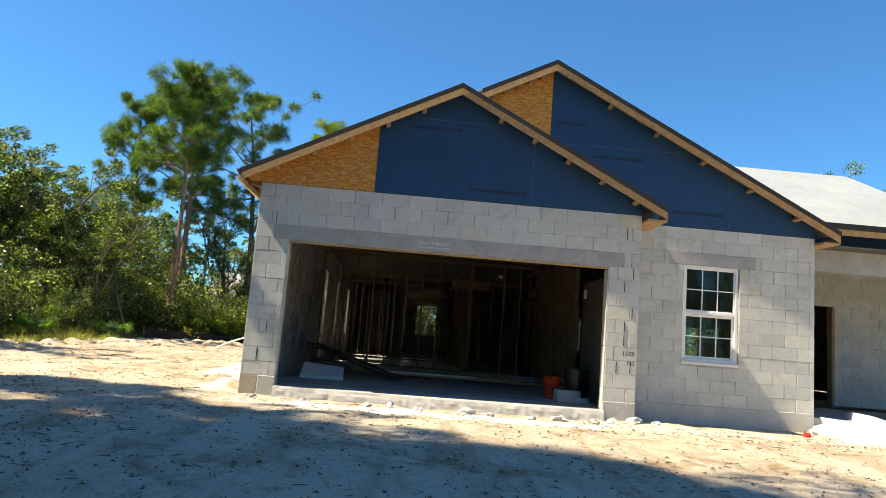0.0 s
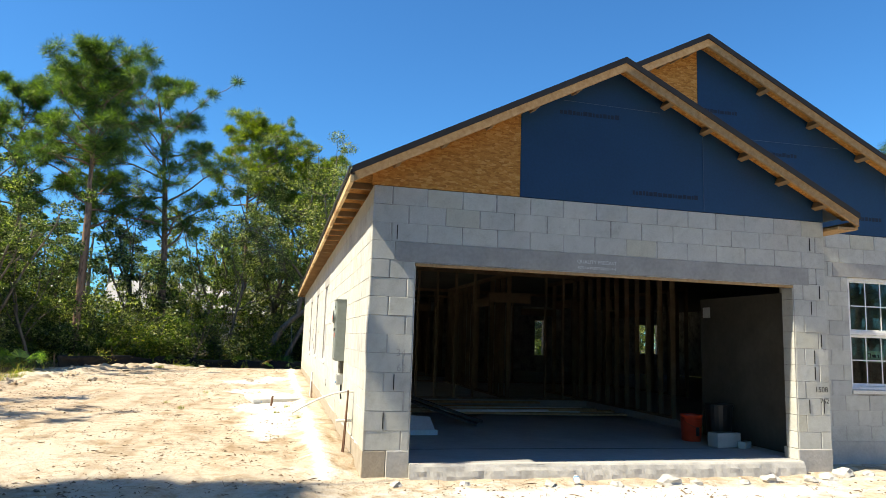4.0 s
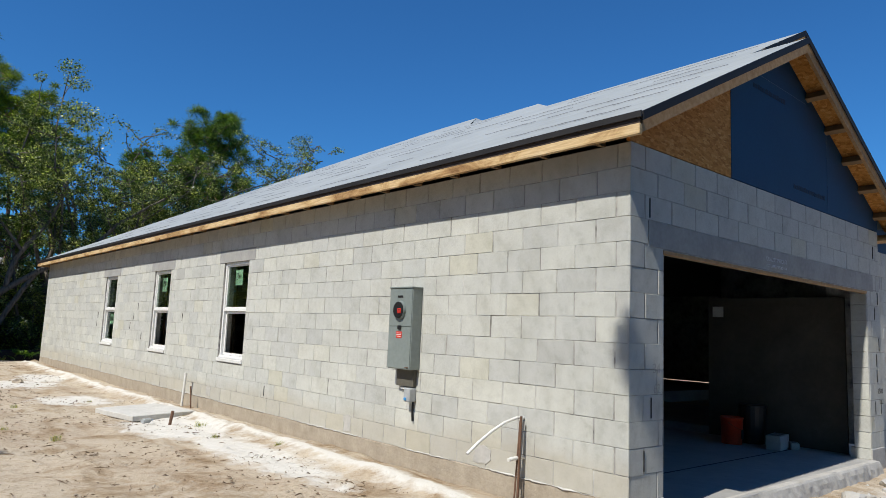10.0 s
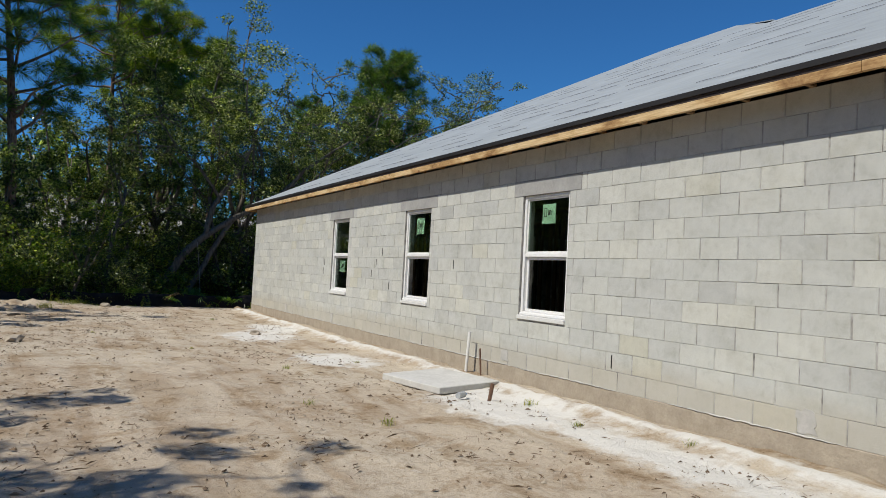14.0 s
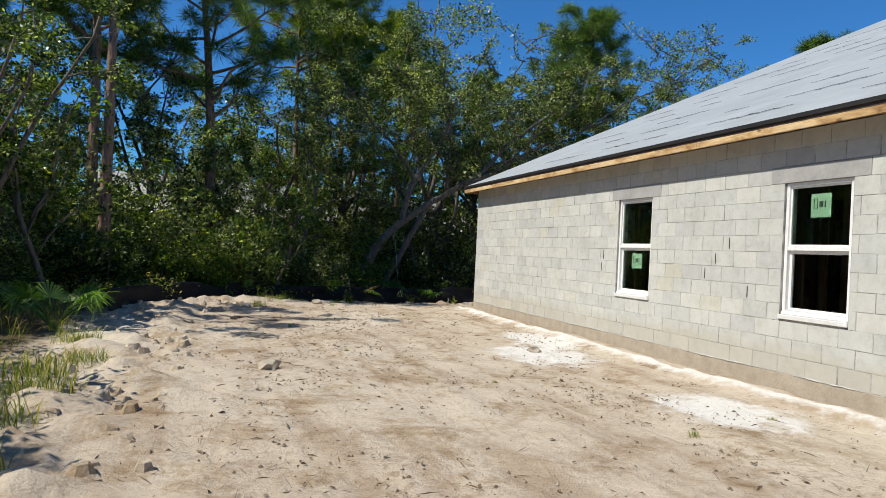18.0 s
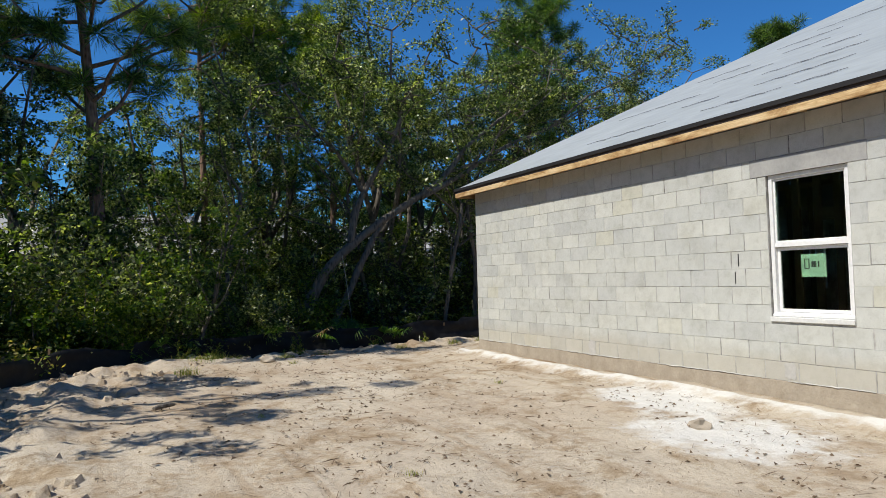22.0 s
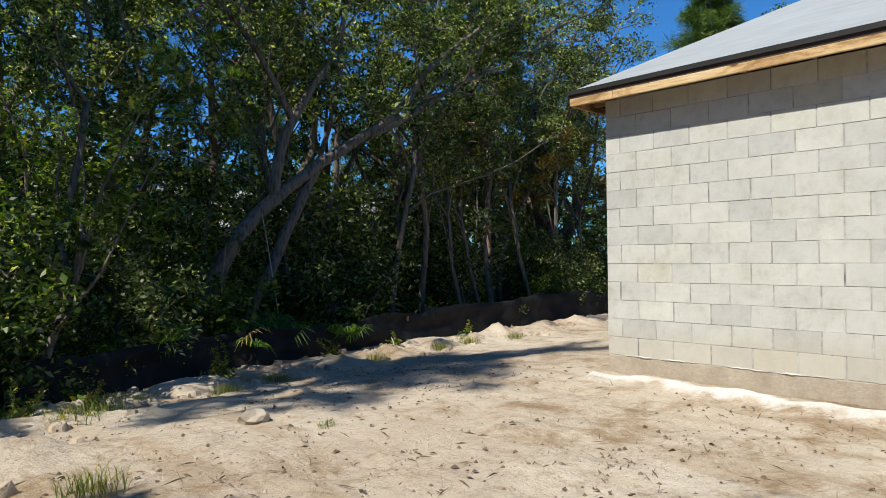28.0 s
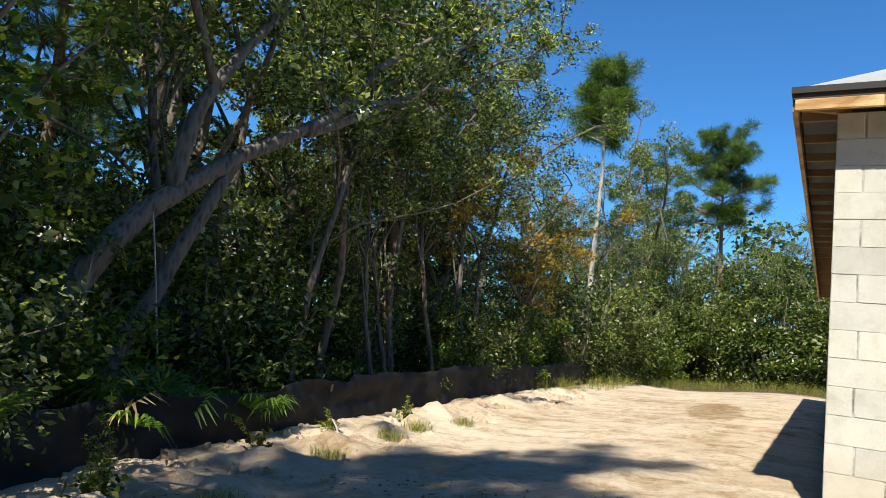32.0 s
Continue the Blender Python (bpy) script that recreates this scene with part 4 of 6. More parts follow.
window("window_6", (FRONT2_X + 6.0, 3.62, WIN_Z0), 0, 0.85, WH, "white gridded window beyond the porch", None, grids=True)

# ---- porch ----
porch = thing("porch_beam", "cast beam and block post carrying the porch roof", "porch", kind="structure")
part("beam", box(FRONT2_X + 0.004, 11.9, 1.30, 1.50, 2.42, WALL_H, 0.004), LINTEL, porch, "grey precast beam")
bm = bmesh.new()
for c in range(11):
    box(11.30, 11.70, 1.30, 1.50, 0.62 + c * 0.1636 + 0.004, 0.62 + (c + 1) * 0.1636 - 0.002, 0.004, bm)
part("post", bm, LINTEL, porch, "slim square block post")
bm = bmesh.new()
for c in range(4):
    for k in range(2):
        box(11.10 + k * 0.405, 11.50 + k * 0.405, 1.10, 1.70, -0.2 + c * COURSE + 0.004, -0.2 + (c + 1) * COURSE - 0.004, 0.004, bm)
part("pedestal", bm, BLOCK_FAR, porch, "block pedestal under the post")
part("blue_panel", box(FRONT2_X + 0.3, 11.9, 1.32, 1.36, WALL_H + 0.003, WALL_H + 0.33), WRAP, porch, "strip of navy blue sheathing")
part("fascia_board", box(FRONT2_X - 0.2, 12.4, 0.96, 1.0, 3.02, 3.13), LUMBER, porch, "pine fascia board")
part("drip_edge", box(FRONT2_X - 0.3, 12.4, 0.94, 0.958, 3.12, 3.22), DRIP, porch, "dark metal drip edge")
part("porch_roof", poly([(FRONT2_X - 0.6, 0.94, 3.22), (12.4, 0.94, 3.22), (12.4, 5.0, 5.27), (FRONT2_X - 1.0, 5.0, 5.27)], 0.02), FELT, porch, "grey underlayment on the porch roof")

# ---- electric meter on the long wall ----
meter = thing("meter_box", "grey enamelled electric meter cabinet on the block wall", "electric meter", (0, 2.98, 0), -90)
part("cabinet", box(0, 0.40, -0.135, 0.0, 0.835, 1.705, 0.008), METER_GREY, meter)
part("upper_cover", box(0.006, 0.394, -0.141, -0.136, 1.292, 1.690, 0.002), METER_GREY, meter)
part("lower_cover", box(0.006, 0.394, -0.142, -0.136, 0.845, 1.286, 0.002), METER_GREY, meter)
part("rain_hood", box(-0.006, 0.406, -0.148, -0.001, 1.700, 1.716, 0.004), METER_GREY, meter)
bm = bmesh.new()
bmesh.ops.create_cone(bm, cap_ends=True, segments=32, radius1=0.100, radius2=0.092, depth=0.03, matrix=pose(0.2, -0.155, 1.465, 90, 0, 0))
ring = part("socket_ring", bm, METER_GREY, meter, "metal ring round the socket")
bm = bmesh.new()
bmesh.ops.create_cone(bm, cap_ends=True, segments=32, radius1=0.088, radius2=0.088, depth=0.012, matrix=pose(0.2, -0.168, 1.465, 90, 0, 0))
part("socket_well", bm, BLACK, ring, "dark open meter socket")
part("warning_tag", box(0.195, 0.252, -0.180, -0.175, 1.428, 1.482, 0.002), RED, ring, "red warning tag in the socket")
for z in (1.438, 1.452, 1.466):
    part("printed_line", box(0.203, 0.243, -0.1818, -0.1803, z, z + 0.004), INK, ring)
part("latch", box(0.175, 0.235, -0.156, -0.142, 1.255, 1.30, 0.004), BLACK, meter)
tag = part("warning_label", box(0.15, 0.245, -0.1445, -0.1425, 1.165, 1.235), RED, meter, "small red label with pale lines")
for z in (1.18, 1.20, 1.215):
    part("printed_line", box(0.158, 0.237, -0.1462, -0.1448, z, z + 0.005), WHITE, tag)
part("embossed_plate", box(0.15, 0.24, -0.1465, -0.1412, 1.598, 1.622, 0.002), BLACK, meter)
for k in range(3):
    part("bolt", box(0.325 + 0.02 * k, 0.338 + 0.02 * k, -0.15, -0.142, 0.852, 0.866, 0.003), STEEL, meter)
# dark olive colour merges the plate with the shadow below the cabinet
part("wire_trough", box(0.07, 0.36, -0.05, 0.0, 0.655, 0.833, 0.003), simple("shaded_olive_plate", (0.085, 0.08, 0.062), (0.12, 0.11, 0.09), 4, 0.7, bump=0.05), meter, "backing plate under the cabinet, olive-brown with its shade painted in")
coax = thing("utility_box", "clear plastic junction box with blue wire ends below the meter", "junction box", (0, 2.72, 0), -90)
part("cover", box(0.0, 0.105, -0.095, 0.0, 0.50, 0.645, 0.01), CLEAR, coax)
part("wire_end", box(0.018, 0.06, -0.108, -0.097, 0.515, 0.545, 0.006), BLUE_PLASTIC, coax, "blue wire connector")
part("white_block", box(-0.14, 0.005, -0.03, 0.0, 0.62, 0.645, 0.004), WHITE, coax, "white strip")
part("conduit", tube([(0.075, -0.02, 0.50), (0.075, -0.02, 0.36), (0.075, -0.012, 0.30)], 0.012), BLACK, coax, "short black conduit")

# ---- hose and pipe stubs at the foot of the wall ----
stub = thing("water_stub", "white flexible pipe on a steel stake against the wall", "pipe", (0, 1.05, 0))
part("stake", tube([(-0.10, 0, -0.4), (-0.07, 0.0, 0.54)], 0.011), STEEL, stub, "rusty steel stake")
part("stake", tube([(-0.12, 0.03, -0.4), (-0.07, 0.012, 0.50)], 0.008), STEEL, stub)
part("bent_pipe", tube([(-0.004, 0.03, 0.52), (-0.10, 0.03, 0.525), (-0.26, 0.025, 0.49), (-0.42, 0.015, 0.43), (-0.58, 0.005, 0.35), (-0.72, -0.01, 0.27)], 0.013, 10), PVC, stub, "bent white plastic pipe")
part("short_pipe", tube([(-0.004, 0.02, 0.18), (-0.12, 0.02, 0.182), (-0.20, 0.02, 0.175)], 0.017, 10), PVC, stub, "short white plastic pipe")


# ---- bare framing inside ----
# raw pine toned far below its own colour; indoor shade is painted in
DIM_STUD = simple("dimmed_stud_lumber", (0.13, 0.08, 0.045), (0.22, 0.15, 0.085), 3, 0.85, bump=0.15, world_space=True)
STUD_MESH = mesh_of("stud", *(lambda b: ([tuple(v.co) for v in b.verts], [tuple(v.index for v in f.verts) for f in b.faces]))(box(-0.019, 0.019, -0.045, 0.045, 0, 2.6)), DIM_STUD)


def stud_wall(x0, y0, x1, y1, gaps=(), z=-0.02):
    """An open timber partition: plates and studs."""
    length, turn = math.hypot(x1 - x0, y1 - y0), math.degrees(math.atan2(y1 - y0, x1 - x0))
    wall = thing("stud_partition", "open partition of raw timber studs", "partition", (x0, y0, z), turn, "open partitions")
    part("sole_plate", box(0, length, -0.045, 0.045, 0.002, 0.04), DIM_STUD, wall)
    part("top_plate", box(0, length, -0.045, 0.045, 2.64, 2.72), DIM_STUD, wall)
    u = 0.02
    while u < length:
        if not any(a < u < b for a, b in gaps):
            ob = new("stud", STUD_MESH)
            ob.parent = wall
            ob.matrix_basis = pose(u, 0, 0.04)
        u += 0.4064
    for a, b in gaps:
        part("header", box(a - 0.02, b + 0.02, -0.044, 0.044, 2.05, 2.25), DIM_STUD, wall)
    return wall


stud_wall(0.22, 6.7, 5.6, 6.7, [(3.2, 4.1)])
stud_wall(0.22, 12.4, 8.4, 12.4, [(2.2, 3.1), (6.0, 7.0)])
stud_wall(0.22, 15.2, 6.2, 15.2, [(2.4, 3.3)])
stud_wall(3.9, 6.8, 3.9, 12.3, [(1.4, 2.3)])
stud_wall(5.7, 3.3, 5.7, 9.0, [(4.2, 5.1)])
stud_wall(4.4, 15.3, 4.4, 21.0, [(1.0, 1.9)])
stud_wall(9.0, 8.0, 9.0, 15.0, [(2.0, 4.0)])

ceiling = tagged(new("ceiling", finish(box(0.22, HOUSE_W - 0.22, 0.95, HOUSE_L - 0.22, 2.80, 2.83), "ceiling", DARK_ROOM)), "underside of the roof framing, indoor shade put into its colour", "ceiling", kind="structure")
for k in range(10):
    y = 0.95 + 0.61 * k
    truss = thing("truss_chord", "raw pine bottom chord of a roof truss", "truss", (0, y, 0), 0, "truss chords")
    part("chord", box(0.22, 5.6, 0, 0.038, 2.71, 2.795), DIM_STUD, truss)

# grey board, given the dimmed interior colour in place of its shade
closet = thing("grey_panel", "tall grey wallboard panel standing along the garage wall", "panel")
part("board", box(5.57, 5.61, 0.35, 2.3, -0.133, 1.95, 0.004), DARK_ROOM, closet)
part("notice", box(5.558, 5.5695, 2.05, 2.22, 1.66, 1.82), STENCIL, closet, "pale paper notice")
drum = thing("black_bin", "black plastic bin in the corner of the garage", "bin", (5.30, 1.5, -0.133))
bm = bmesh.new()
bmesh.ops.create_cone(bm, cap_ends=True, segments=20, radius1=0.16, radius2=0.19, depth=0.5, matrix=Matrix.Translation((0, 0, 0.25)))
part("body", bm, BLACK, drum)
bm = bmesh.new()
bmesh.ops.create_cone(bm, cap_ends=True, segments=20, radius1=0.20, radius2=0.20, depth=0.03, matrix=Matrix.Translation((0, 0, 0.515)))
part("rim", bm, BLACK, drum)

bucket = thing("bucket", "orange plastic bucket on the garage slab", "bucket", (4.93, 1.62, -0.133))
bm = bmesh.new()
segs = 24
prof = [(0.0, 0.0), (0.130, 0.0), (0.134, 0.01), (0.149, 0.34), (0.156, 0.345), (0.156, 0.365), (0.146, 0.37), (0.143, 0.35), (0.128, 0.02), (0.0, 0.02)]
rings = [[bm.verts.new((r * math.cos(2 * math.pi * k / segs), r * math.sin(2 * math.pi * k / segs), z)) for k in range(segs)] if r else [bm.verts.new((0, 0, z))] for r, z in prof]
for a, b in zip(rings, rings[1:]):
    for k in range(segs):
        j = (k + 1) % segs
        bm.faces.new([v for v in ((a[k], a[j], b[j], b[k]) if len(a) > 1 and len(b) > 1 else (a[0], b[j], b[k]) if len(a) == 1 else (a[k], a[j], b[0]))])
part("pail", bm, ORANGE, bucket, smooth=True)
for z in (0.285, 0.315):
    bm = bmesh.new()
    bmesh.ops.create_cone(bm, cap_ends=False, segments=24, radius1=0.151, radius2=0.152, depth=0.008, matrix=Matrix.Translation((0, 0, z)))
    part("rib", bm, ORANGE, bucket)
part("handle", tube([(0.153 * math.cos(a), 0.153 * math.sin(a) - 0.0, 0.30 - 0.10 * math.sin(a - 3.3)) for a in [3.3 + 3.0 * k / 12 for k in range(13)]], 0.003, 6), STEEL, bucket, "wire handle")
part("printed_mark", box(-0.02, 0.03, -0.152, -0.146, 0.08, 0.20), INK, bucket, "black printed mark")

for at, turn, size in (((5.06, 1.05, -0.133), 8, (0.40, 0.19, 0.19)), ((5.28, 0.92, -0.133), 30, (0.2, 0.10, 0.09))):
    b = thing("loose_block", "loose grey concrete block on the slab", "concrete block", at, turn, "loose blocks")
    part("shell", box(-size[0] / 2, size[0] / 2, -size[1] / 2, size[1] / 2, 0, size[2], 0.006), BLOCK, b)
    # the top is solid; black plates paint the shade inside its hollows
    for sx in (-0.09, 0.09):
        part("core", box((sx - 0.06) * size[0] / 0.4, (sx + 0.06) * size[0] / 0.4, -size[1] * 0.32, size[1] * 0.32, size[2] + 0.001, size[2] + 0.003), BLACK, b, "black plate painting the shade of a hollow core")

foam = thing("foam_sheet", "bent white foam sheet lying on the slab", "foam board", (0.55, 2.1, -0.133), 6)
part("sheet", poly([(0, 0, 0.03), (0.75, 0.0, 0.02), (0.78, 0.4, 0.20), (0.05, 0.45, 0.26)], 0.05), STENCIL, foam)
part("lip", box(0.0, 0.76, -0.03, 0.0, 0.0, 0.07, 0.004), STENCIL, foam)
rr = random.Random(5)
for k in range(9):
    x, y = rr.uniform(1.0, 2.2), rr.uniform(4.2, 6.2)
    ln = rr.uniform(2.2, 3.8)
    b = thing("loose_board", "long raw pine board lying on the garage slab", "board", (x, y, -0.133 + 0.04 * (k // 3)), rr.uniform(-4, 4), "loose boards")
    part("board", box(0, ln, 0, 0.14, 0.001, 0.038, 0.002), LUMBER if k % 3 else STENCIL, b)
for k in range(2):
    b = thing("leaning_board", "dark board leaning on a heap in the garage", "board", (0.4 + 0.16 * k, 3.6 + 0.2 * k, -0.12), -20 + 6 * k, "heaped boards")
    ob = part("board", box(0, 1.9, 0, 0.2, 0, 0.03), BLACK, b)
    ob.matrix_basis = pose(0, 0, 0.06 + 0.5, 0, 17, 0)
part("slab_joint", box(0.52, 5.33, 0.93, 0.95, -0.1345, -0.1325), INK, bpy.data.objects["garage_floor"])
bm = bmesh.new()
box(0.492, 5.348, 0.0, 0.05, 10 * COURSE - 0.057, 10 * COURSE - 0.027, 0.002, bm)
wood = thing("garage_opening_trim", "yellow pine board under the garage lintel", "door trim", kind="structure")
part("head_board", bm, LUMBER, wood, "yellow pine head board under the lintel")
jambs = thing("garage_jambs", "grey concrete block ends lining the sides of the garage opening", "jamb", kind="structure")
for c in range(-1, 10):
    z0, z1 = max(c * COURSE, -0.133) + 0.003, min((c + 1) * COURSE, 10 * COURSE - 0.058) - 0.003
    for x0, x1 in ((0.4895, 0.502), (5.338, 5.3505)):
        part("block", box(x0, x1, 0.006, 0.197, z0, z1, 0.003), BLOCK, jambs)
door_frame = thing("entry_frame", "dark timber frame of the open entry doorway", "door frame", kind="structure")
part("jamb", box(FRONT2_X + 1.302, FRONT2_X + 1.36, 3.58, 3.75, -0.06, 2.0), LUMBER_DARK, door_frame)
part("jamb", box(FRONT2_X + 2.19, FRONT2_X + 2.248, 3.58, 3.75, -0.06, 2.0), LUMBER_DARK, door_frame)

# open head joints in the blockwork: dark narrow slots
slots = thing("open_joints", "dark open mortar joints in the blockwork", "mortar joint", kind="structure")
for x, c in ((0.30, 3), (0.20, 1), (0.27, 11), (5.61, 12), (5.60, 8), (5.73, 6), (5.73, 9), (5.62, 4), (5.62, 5), (5.52, 2), (5.73, 2)):
    part("slot", box(x, x + 0.010, -0.0062, 0.004, c * COURSE + 0.02, (c + 1) * COURSE - 0.02), INK, slots)
for y, c in ((12.15, 7), (12.4, 6), (12.6, 5), (15.2, 6), (15.25, 5), (6.1, 1), (11.8, 4), (9.55, 6)):
    part("slot", box(-0.0062, 0.004, y, y + 0.009, c * COURSE + 0.03, (c + 1) * COURSE - 0.03), INK, slots)


# squeezed-out mortar along the top of the footing, broken into ragged runs
squeeze = thing("mortar_squeeze", "ragged ridge of squeezed-out mortar along the footing", "mortar", kind="structure")
sq = random.Random(17)
y = 0.3
while y < HOUSE_L - 0.4:
    ln = min(sq.uniform(0.4, 2.2), HOUSE_L - 0.2 - y)
    n = max(4, int(ln / 0.04))
    pts = [(-0.004 - 0.006 * sq.random(), y + ln * k / n, 0.004 + 0.010 * noise.noise((y + ln * k / n, 2.0, 4.0)) + 0.004 * sq.uniform(-1, 1)) for k in range(n + 1)]
    rad = [max(0.002, (0.007 + 0.008 * noise.noise((p[1] * 6, 1.0, 9.0))) * min(1.0, 4 * k / n + 0.2, 4 * (n - k) / n + 0.2)) for k, p in enumerate(pts)]
    part("mortar_run", tube(pts, rad, 5), PAD, squeeze, "pale dried mortar")
    y += ln + sq.uniform(0.05, 0.7)
for yy_, zz_, w_, h_ in ((17.9, 0.02, 0.15, 0.20), (14.6, 0.03, 0.13, 0.17), (8.1, 0.05, 0.17, 0.15), (3.9, 0.02, 0.16, 0.19), (1.6, 0.04, 0.20, 0.16)):
    bm = bmesh.new()
    ring = [bm.verts.new((-0.0055, yy_ + w_ / 2 * math.cos(a) * (1 + 0.25 * sq.uniform(-1, 1)) / max(abs(math.cos(a)), abs(math.sin(a))), zz_ + h_ / 2 + h_ / 2 * math.sin(a) * (1 + 0.2 * sq.uniform(-1, 1)) / max(abs(math.cos(a)), abs(math.sin(a))))) for a in (2 * math.pi * k / 18 for k in range(18))]
    back = [bm.verts.new((0.004, v.co.y, v.co.z)) for v in ring]
    bm.faces.new(ring)
    for k in range(18):
        bm.faces.new((ring[k], back[k], back[(k + 1) % 18], ring[(k + 1) % 18]))
    part("mortar_patch", bm, CONCRETE, squeeze, "rough patch of trowelled mortar")


# ---- things lying round the house ----
def lump(r, seed, flat=0.6, sub=2):
    bm = bmesh.new()
    bmesh.ops.create_icosphere(bm, subdivisions=sub, radius=r)
    for v in bm.verts:
        n = noise.noise(v.co * (1.6 / r) + Vector((seed, seed * 2, 0))) + 0.5 * noise.noise(v.co * (4.0 / r) + Vector((seed, 0, seed)))
        v.co *= 1 + 0.6 * n
        v.co.z *= flat
    return bm


slab_piece = thing("concrete_pad", "thin pale concrete pad lying on the sand", "concrete pad", (-1.0, 8.05, ground_z(-1.0, 8.05) + 0.075), 12)
ob = part("pad", box(-0.5, 0.5, -0.55, 0.55, -0.06, 0.02, 0.008), PAD, slab_piece)
ob.matrix_basis = pose(0, 0, 0, 0.6, -1, 0)
for at, label, h, r, m, tilt in (((-0.16, 8.8, -0.25), "white plastic pipe stub standing by the wall", 0.62, 0.022, PVC, 2), ((-0.13, 8.45, -0.25), "rusty steel rod standing by the wall", 0.42, 0.012, STEEL, -3),
                                 ((-1.0, 6.95, -0.25), "short dark steel stake in the sand", 0.22, 0.022, STEEL, 6)):
    st = thing("stake", label, "stake", at)
    ob = part("rod", tube([(0, 0, 0), (0, 0, h)], r, 10), m, st)
    ob.matrix_basis = pose(0, 0, 0, tilt, tilt, 0)
bottle = thing("plastic_bottle", "crushed clear plastic bottle on the sand", "bottle", (-1.35, 7.05, ground_z(-1.35, 7.05) + 0.05), 30)
part("body", tube([(0, 0, 0), (0.02, 0, 0), (0.14, 0, 0), (0.17, 0, 0.0)], [0.03, 0.036, 0.036, 0.02], 12), CLEAR, bottle)
part("cap", tube([(0.171, 0, 0), (0.19, 0, 0)], 0.014, 10), BLUE_PLASTIC, bottle)
for x, y, s, k in ((-5.74, 12.87, 0.13, 1), (-1.7, 14.29, 0.10, 2), (3.3, -0.45, 0.12, 3), (4.6, -0.4, 0.10, 4), (5.1, -0.45, 0.08, 5), (2.6, -0.6, 0.07, 6), (5.75, -0.25, 0.12, 7), (6.05, -0.3, 0.07, 8), (3.6, -0.5, 0.07, 15), (5.4, -0.4, 0.09, 16), (4.2, -0.5, 0.06, 17), (1.9, -0.5, 0.06, 18), (8.6, 0.1, 0.10, 9), (1.0, -0.45, 0.06, 10), (0.3, -0.4, 0.06, 11), (-3.9, 22.2, 0.12, 12), (-6.3, 19.5, 0.14, 13), (-5.7, 20.8, 0.12, 14)):
    pale = x > 0
    st = thing("rubble" if pale else "earth_clod", "pale lump of broken mortar on the sand" if pale else "dark clod of earth on the sand", "rubble" if pale else "clod", (x, y, ground_z(x, y) + s * 0.2), 40 * k, "rubble by the garage" if pale else "earth clods")
    part("lump", lump(s, k), CONCRETE if pale else STEM, st)
cup = thing("paper_cup", "crushed red and white paper cup on the sand", "paper cup", (8.1, -0.55, ground_z(8.1, -0.55) + 0.05), 15)
part("body", tube([(0, 0, 0), (0.09, 0, 0.006)], [0.028, 0.036], 14), RED, cup)
part("rim", tube([(0.091, 0, 0.006), (0.15, 0.012, 0.0)], [0.034, 0.030], 14), WHITE, cup)
can = thing("drink_can", "small blue and white can by the slab edge", "can", (2.2, -0.5, ground_z(2.2, -0.5) + 0.05), 70)
part("body", tube([(0, 0, 0), (0.12, 0, 0)], 0.033, 14), WHITE, can)
part("band", tube([(0.03, 0, 0), (0.08, 0, 0)], 0.034, 14), BLUE_PLASTIC, can)
heap = thing("sand_heap", "heap of clean white sand by the porch", "sand heap", (10.5, -0.2, -0.56), 0)
WHITE_SAND = simple("white_sand", (0.70, 0.68, 0.64), (0.80, 0.78, 0.74), 5, 0.95, bump=0.8, dist=0.02, world_space=True)
part("mound", lump(1.9, 31, 0.38, 4), WHITE_SAND, heap, smooth=True)
def rough_edge(name, label, x0, x1, y_face, z_top, seed):
    """A broken concrete edge: a strip whose face bulges, chips and leans unevenly."""
    n, rings = int((x1 - x0) / 0.035), []
    bm = bmesh.new()
    for k in range(n + 1):
        x = x0 + (x1 - x0) * k / n
        q = lambda u, v: noise.noise((x * u, v, seed))
        bulge = 0.030 * q(0.9, 0.2) + 0.010 * q(4.5, 1.3) + 0.006 * q(14, 2.2)
        chip = max(0.0, q(1.3, 6.1) - 0.22) * 0.06 + 0.006 * q(9, 3.0)
        wob = [0.012 * noise.noise((x * 9, j * 1.7, seed)) for j in range(6)]
        prof = [(0.075, 0.0), (-0.006 + chip * 0.4, -0.002 - chip * 0.35), (-0.020 + bulge * 0.5 + chip * 0.5, -0.022 - chip * 0.8), (-0.034 + bulge + wob[0], -0.07 + wob[1]), (-0.045 + bulge * 1.2 + wob[2], -0.12 + wob[3]), (-0.060 + bulge * 1.4 + wob[4], -0.19), (-0.095 + bulge * 1.5 + wob[5], -0.36)]
        rings.append([bm.verts.new((x, y_face + a, z_top + b_)) for a, b_ in prof])
    for r0, r1 in zip(rings, rings[1:]):
        for i in range(len(r0) - 1):
            bm.faces.new((r0[i], r0[i + 1], r1[i + 1], r1[i]))
    return tagged(new(name, finish(bm, name, CONCRETE)), label, "slab edge", kind="structure")


rough_edge("slab_edge", "rough broken concrete edge of the garage slab", 0.50, 5.345, -0.072, -0.1315, 3.7)


# ---- litter on the sand ----
def scatter(name, label, count, make, material, seed, where, kind="stuff", category="debris"):
    rnd = random.Random(seed)
    verts, faces = [], []
    for _ in range(count):
        x, y = where(rnd)
        if x is None:
            continue
        v, f = make(rnd)
        z = ground_z(x, y)
        near = -12 < x < 13 and -12 < y < 31
        if near:
            z += 0.030 * noise.fractal((x * 2.1, y * 2.1, 5), 0.75, 2.0, 5)
        b = len(verts)
        verts += [(x + p[0], y + p[1], z + p[2]) for p in v]
        faces += [tuple(b + i for i in q) for q in f]
    return tagged(new(name, mesh_of(name, verts, faces, material)), label, category, kind=kind)


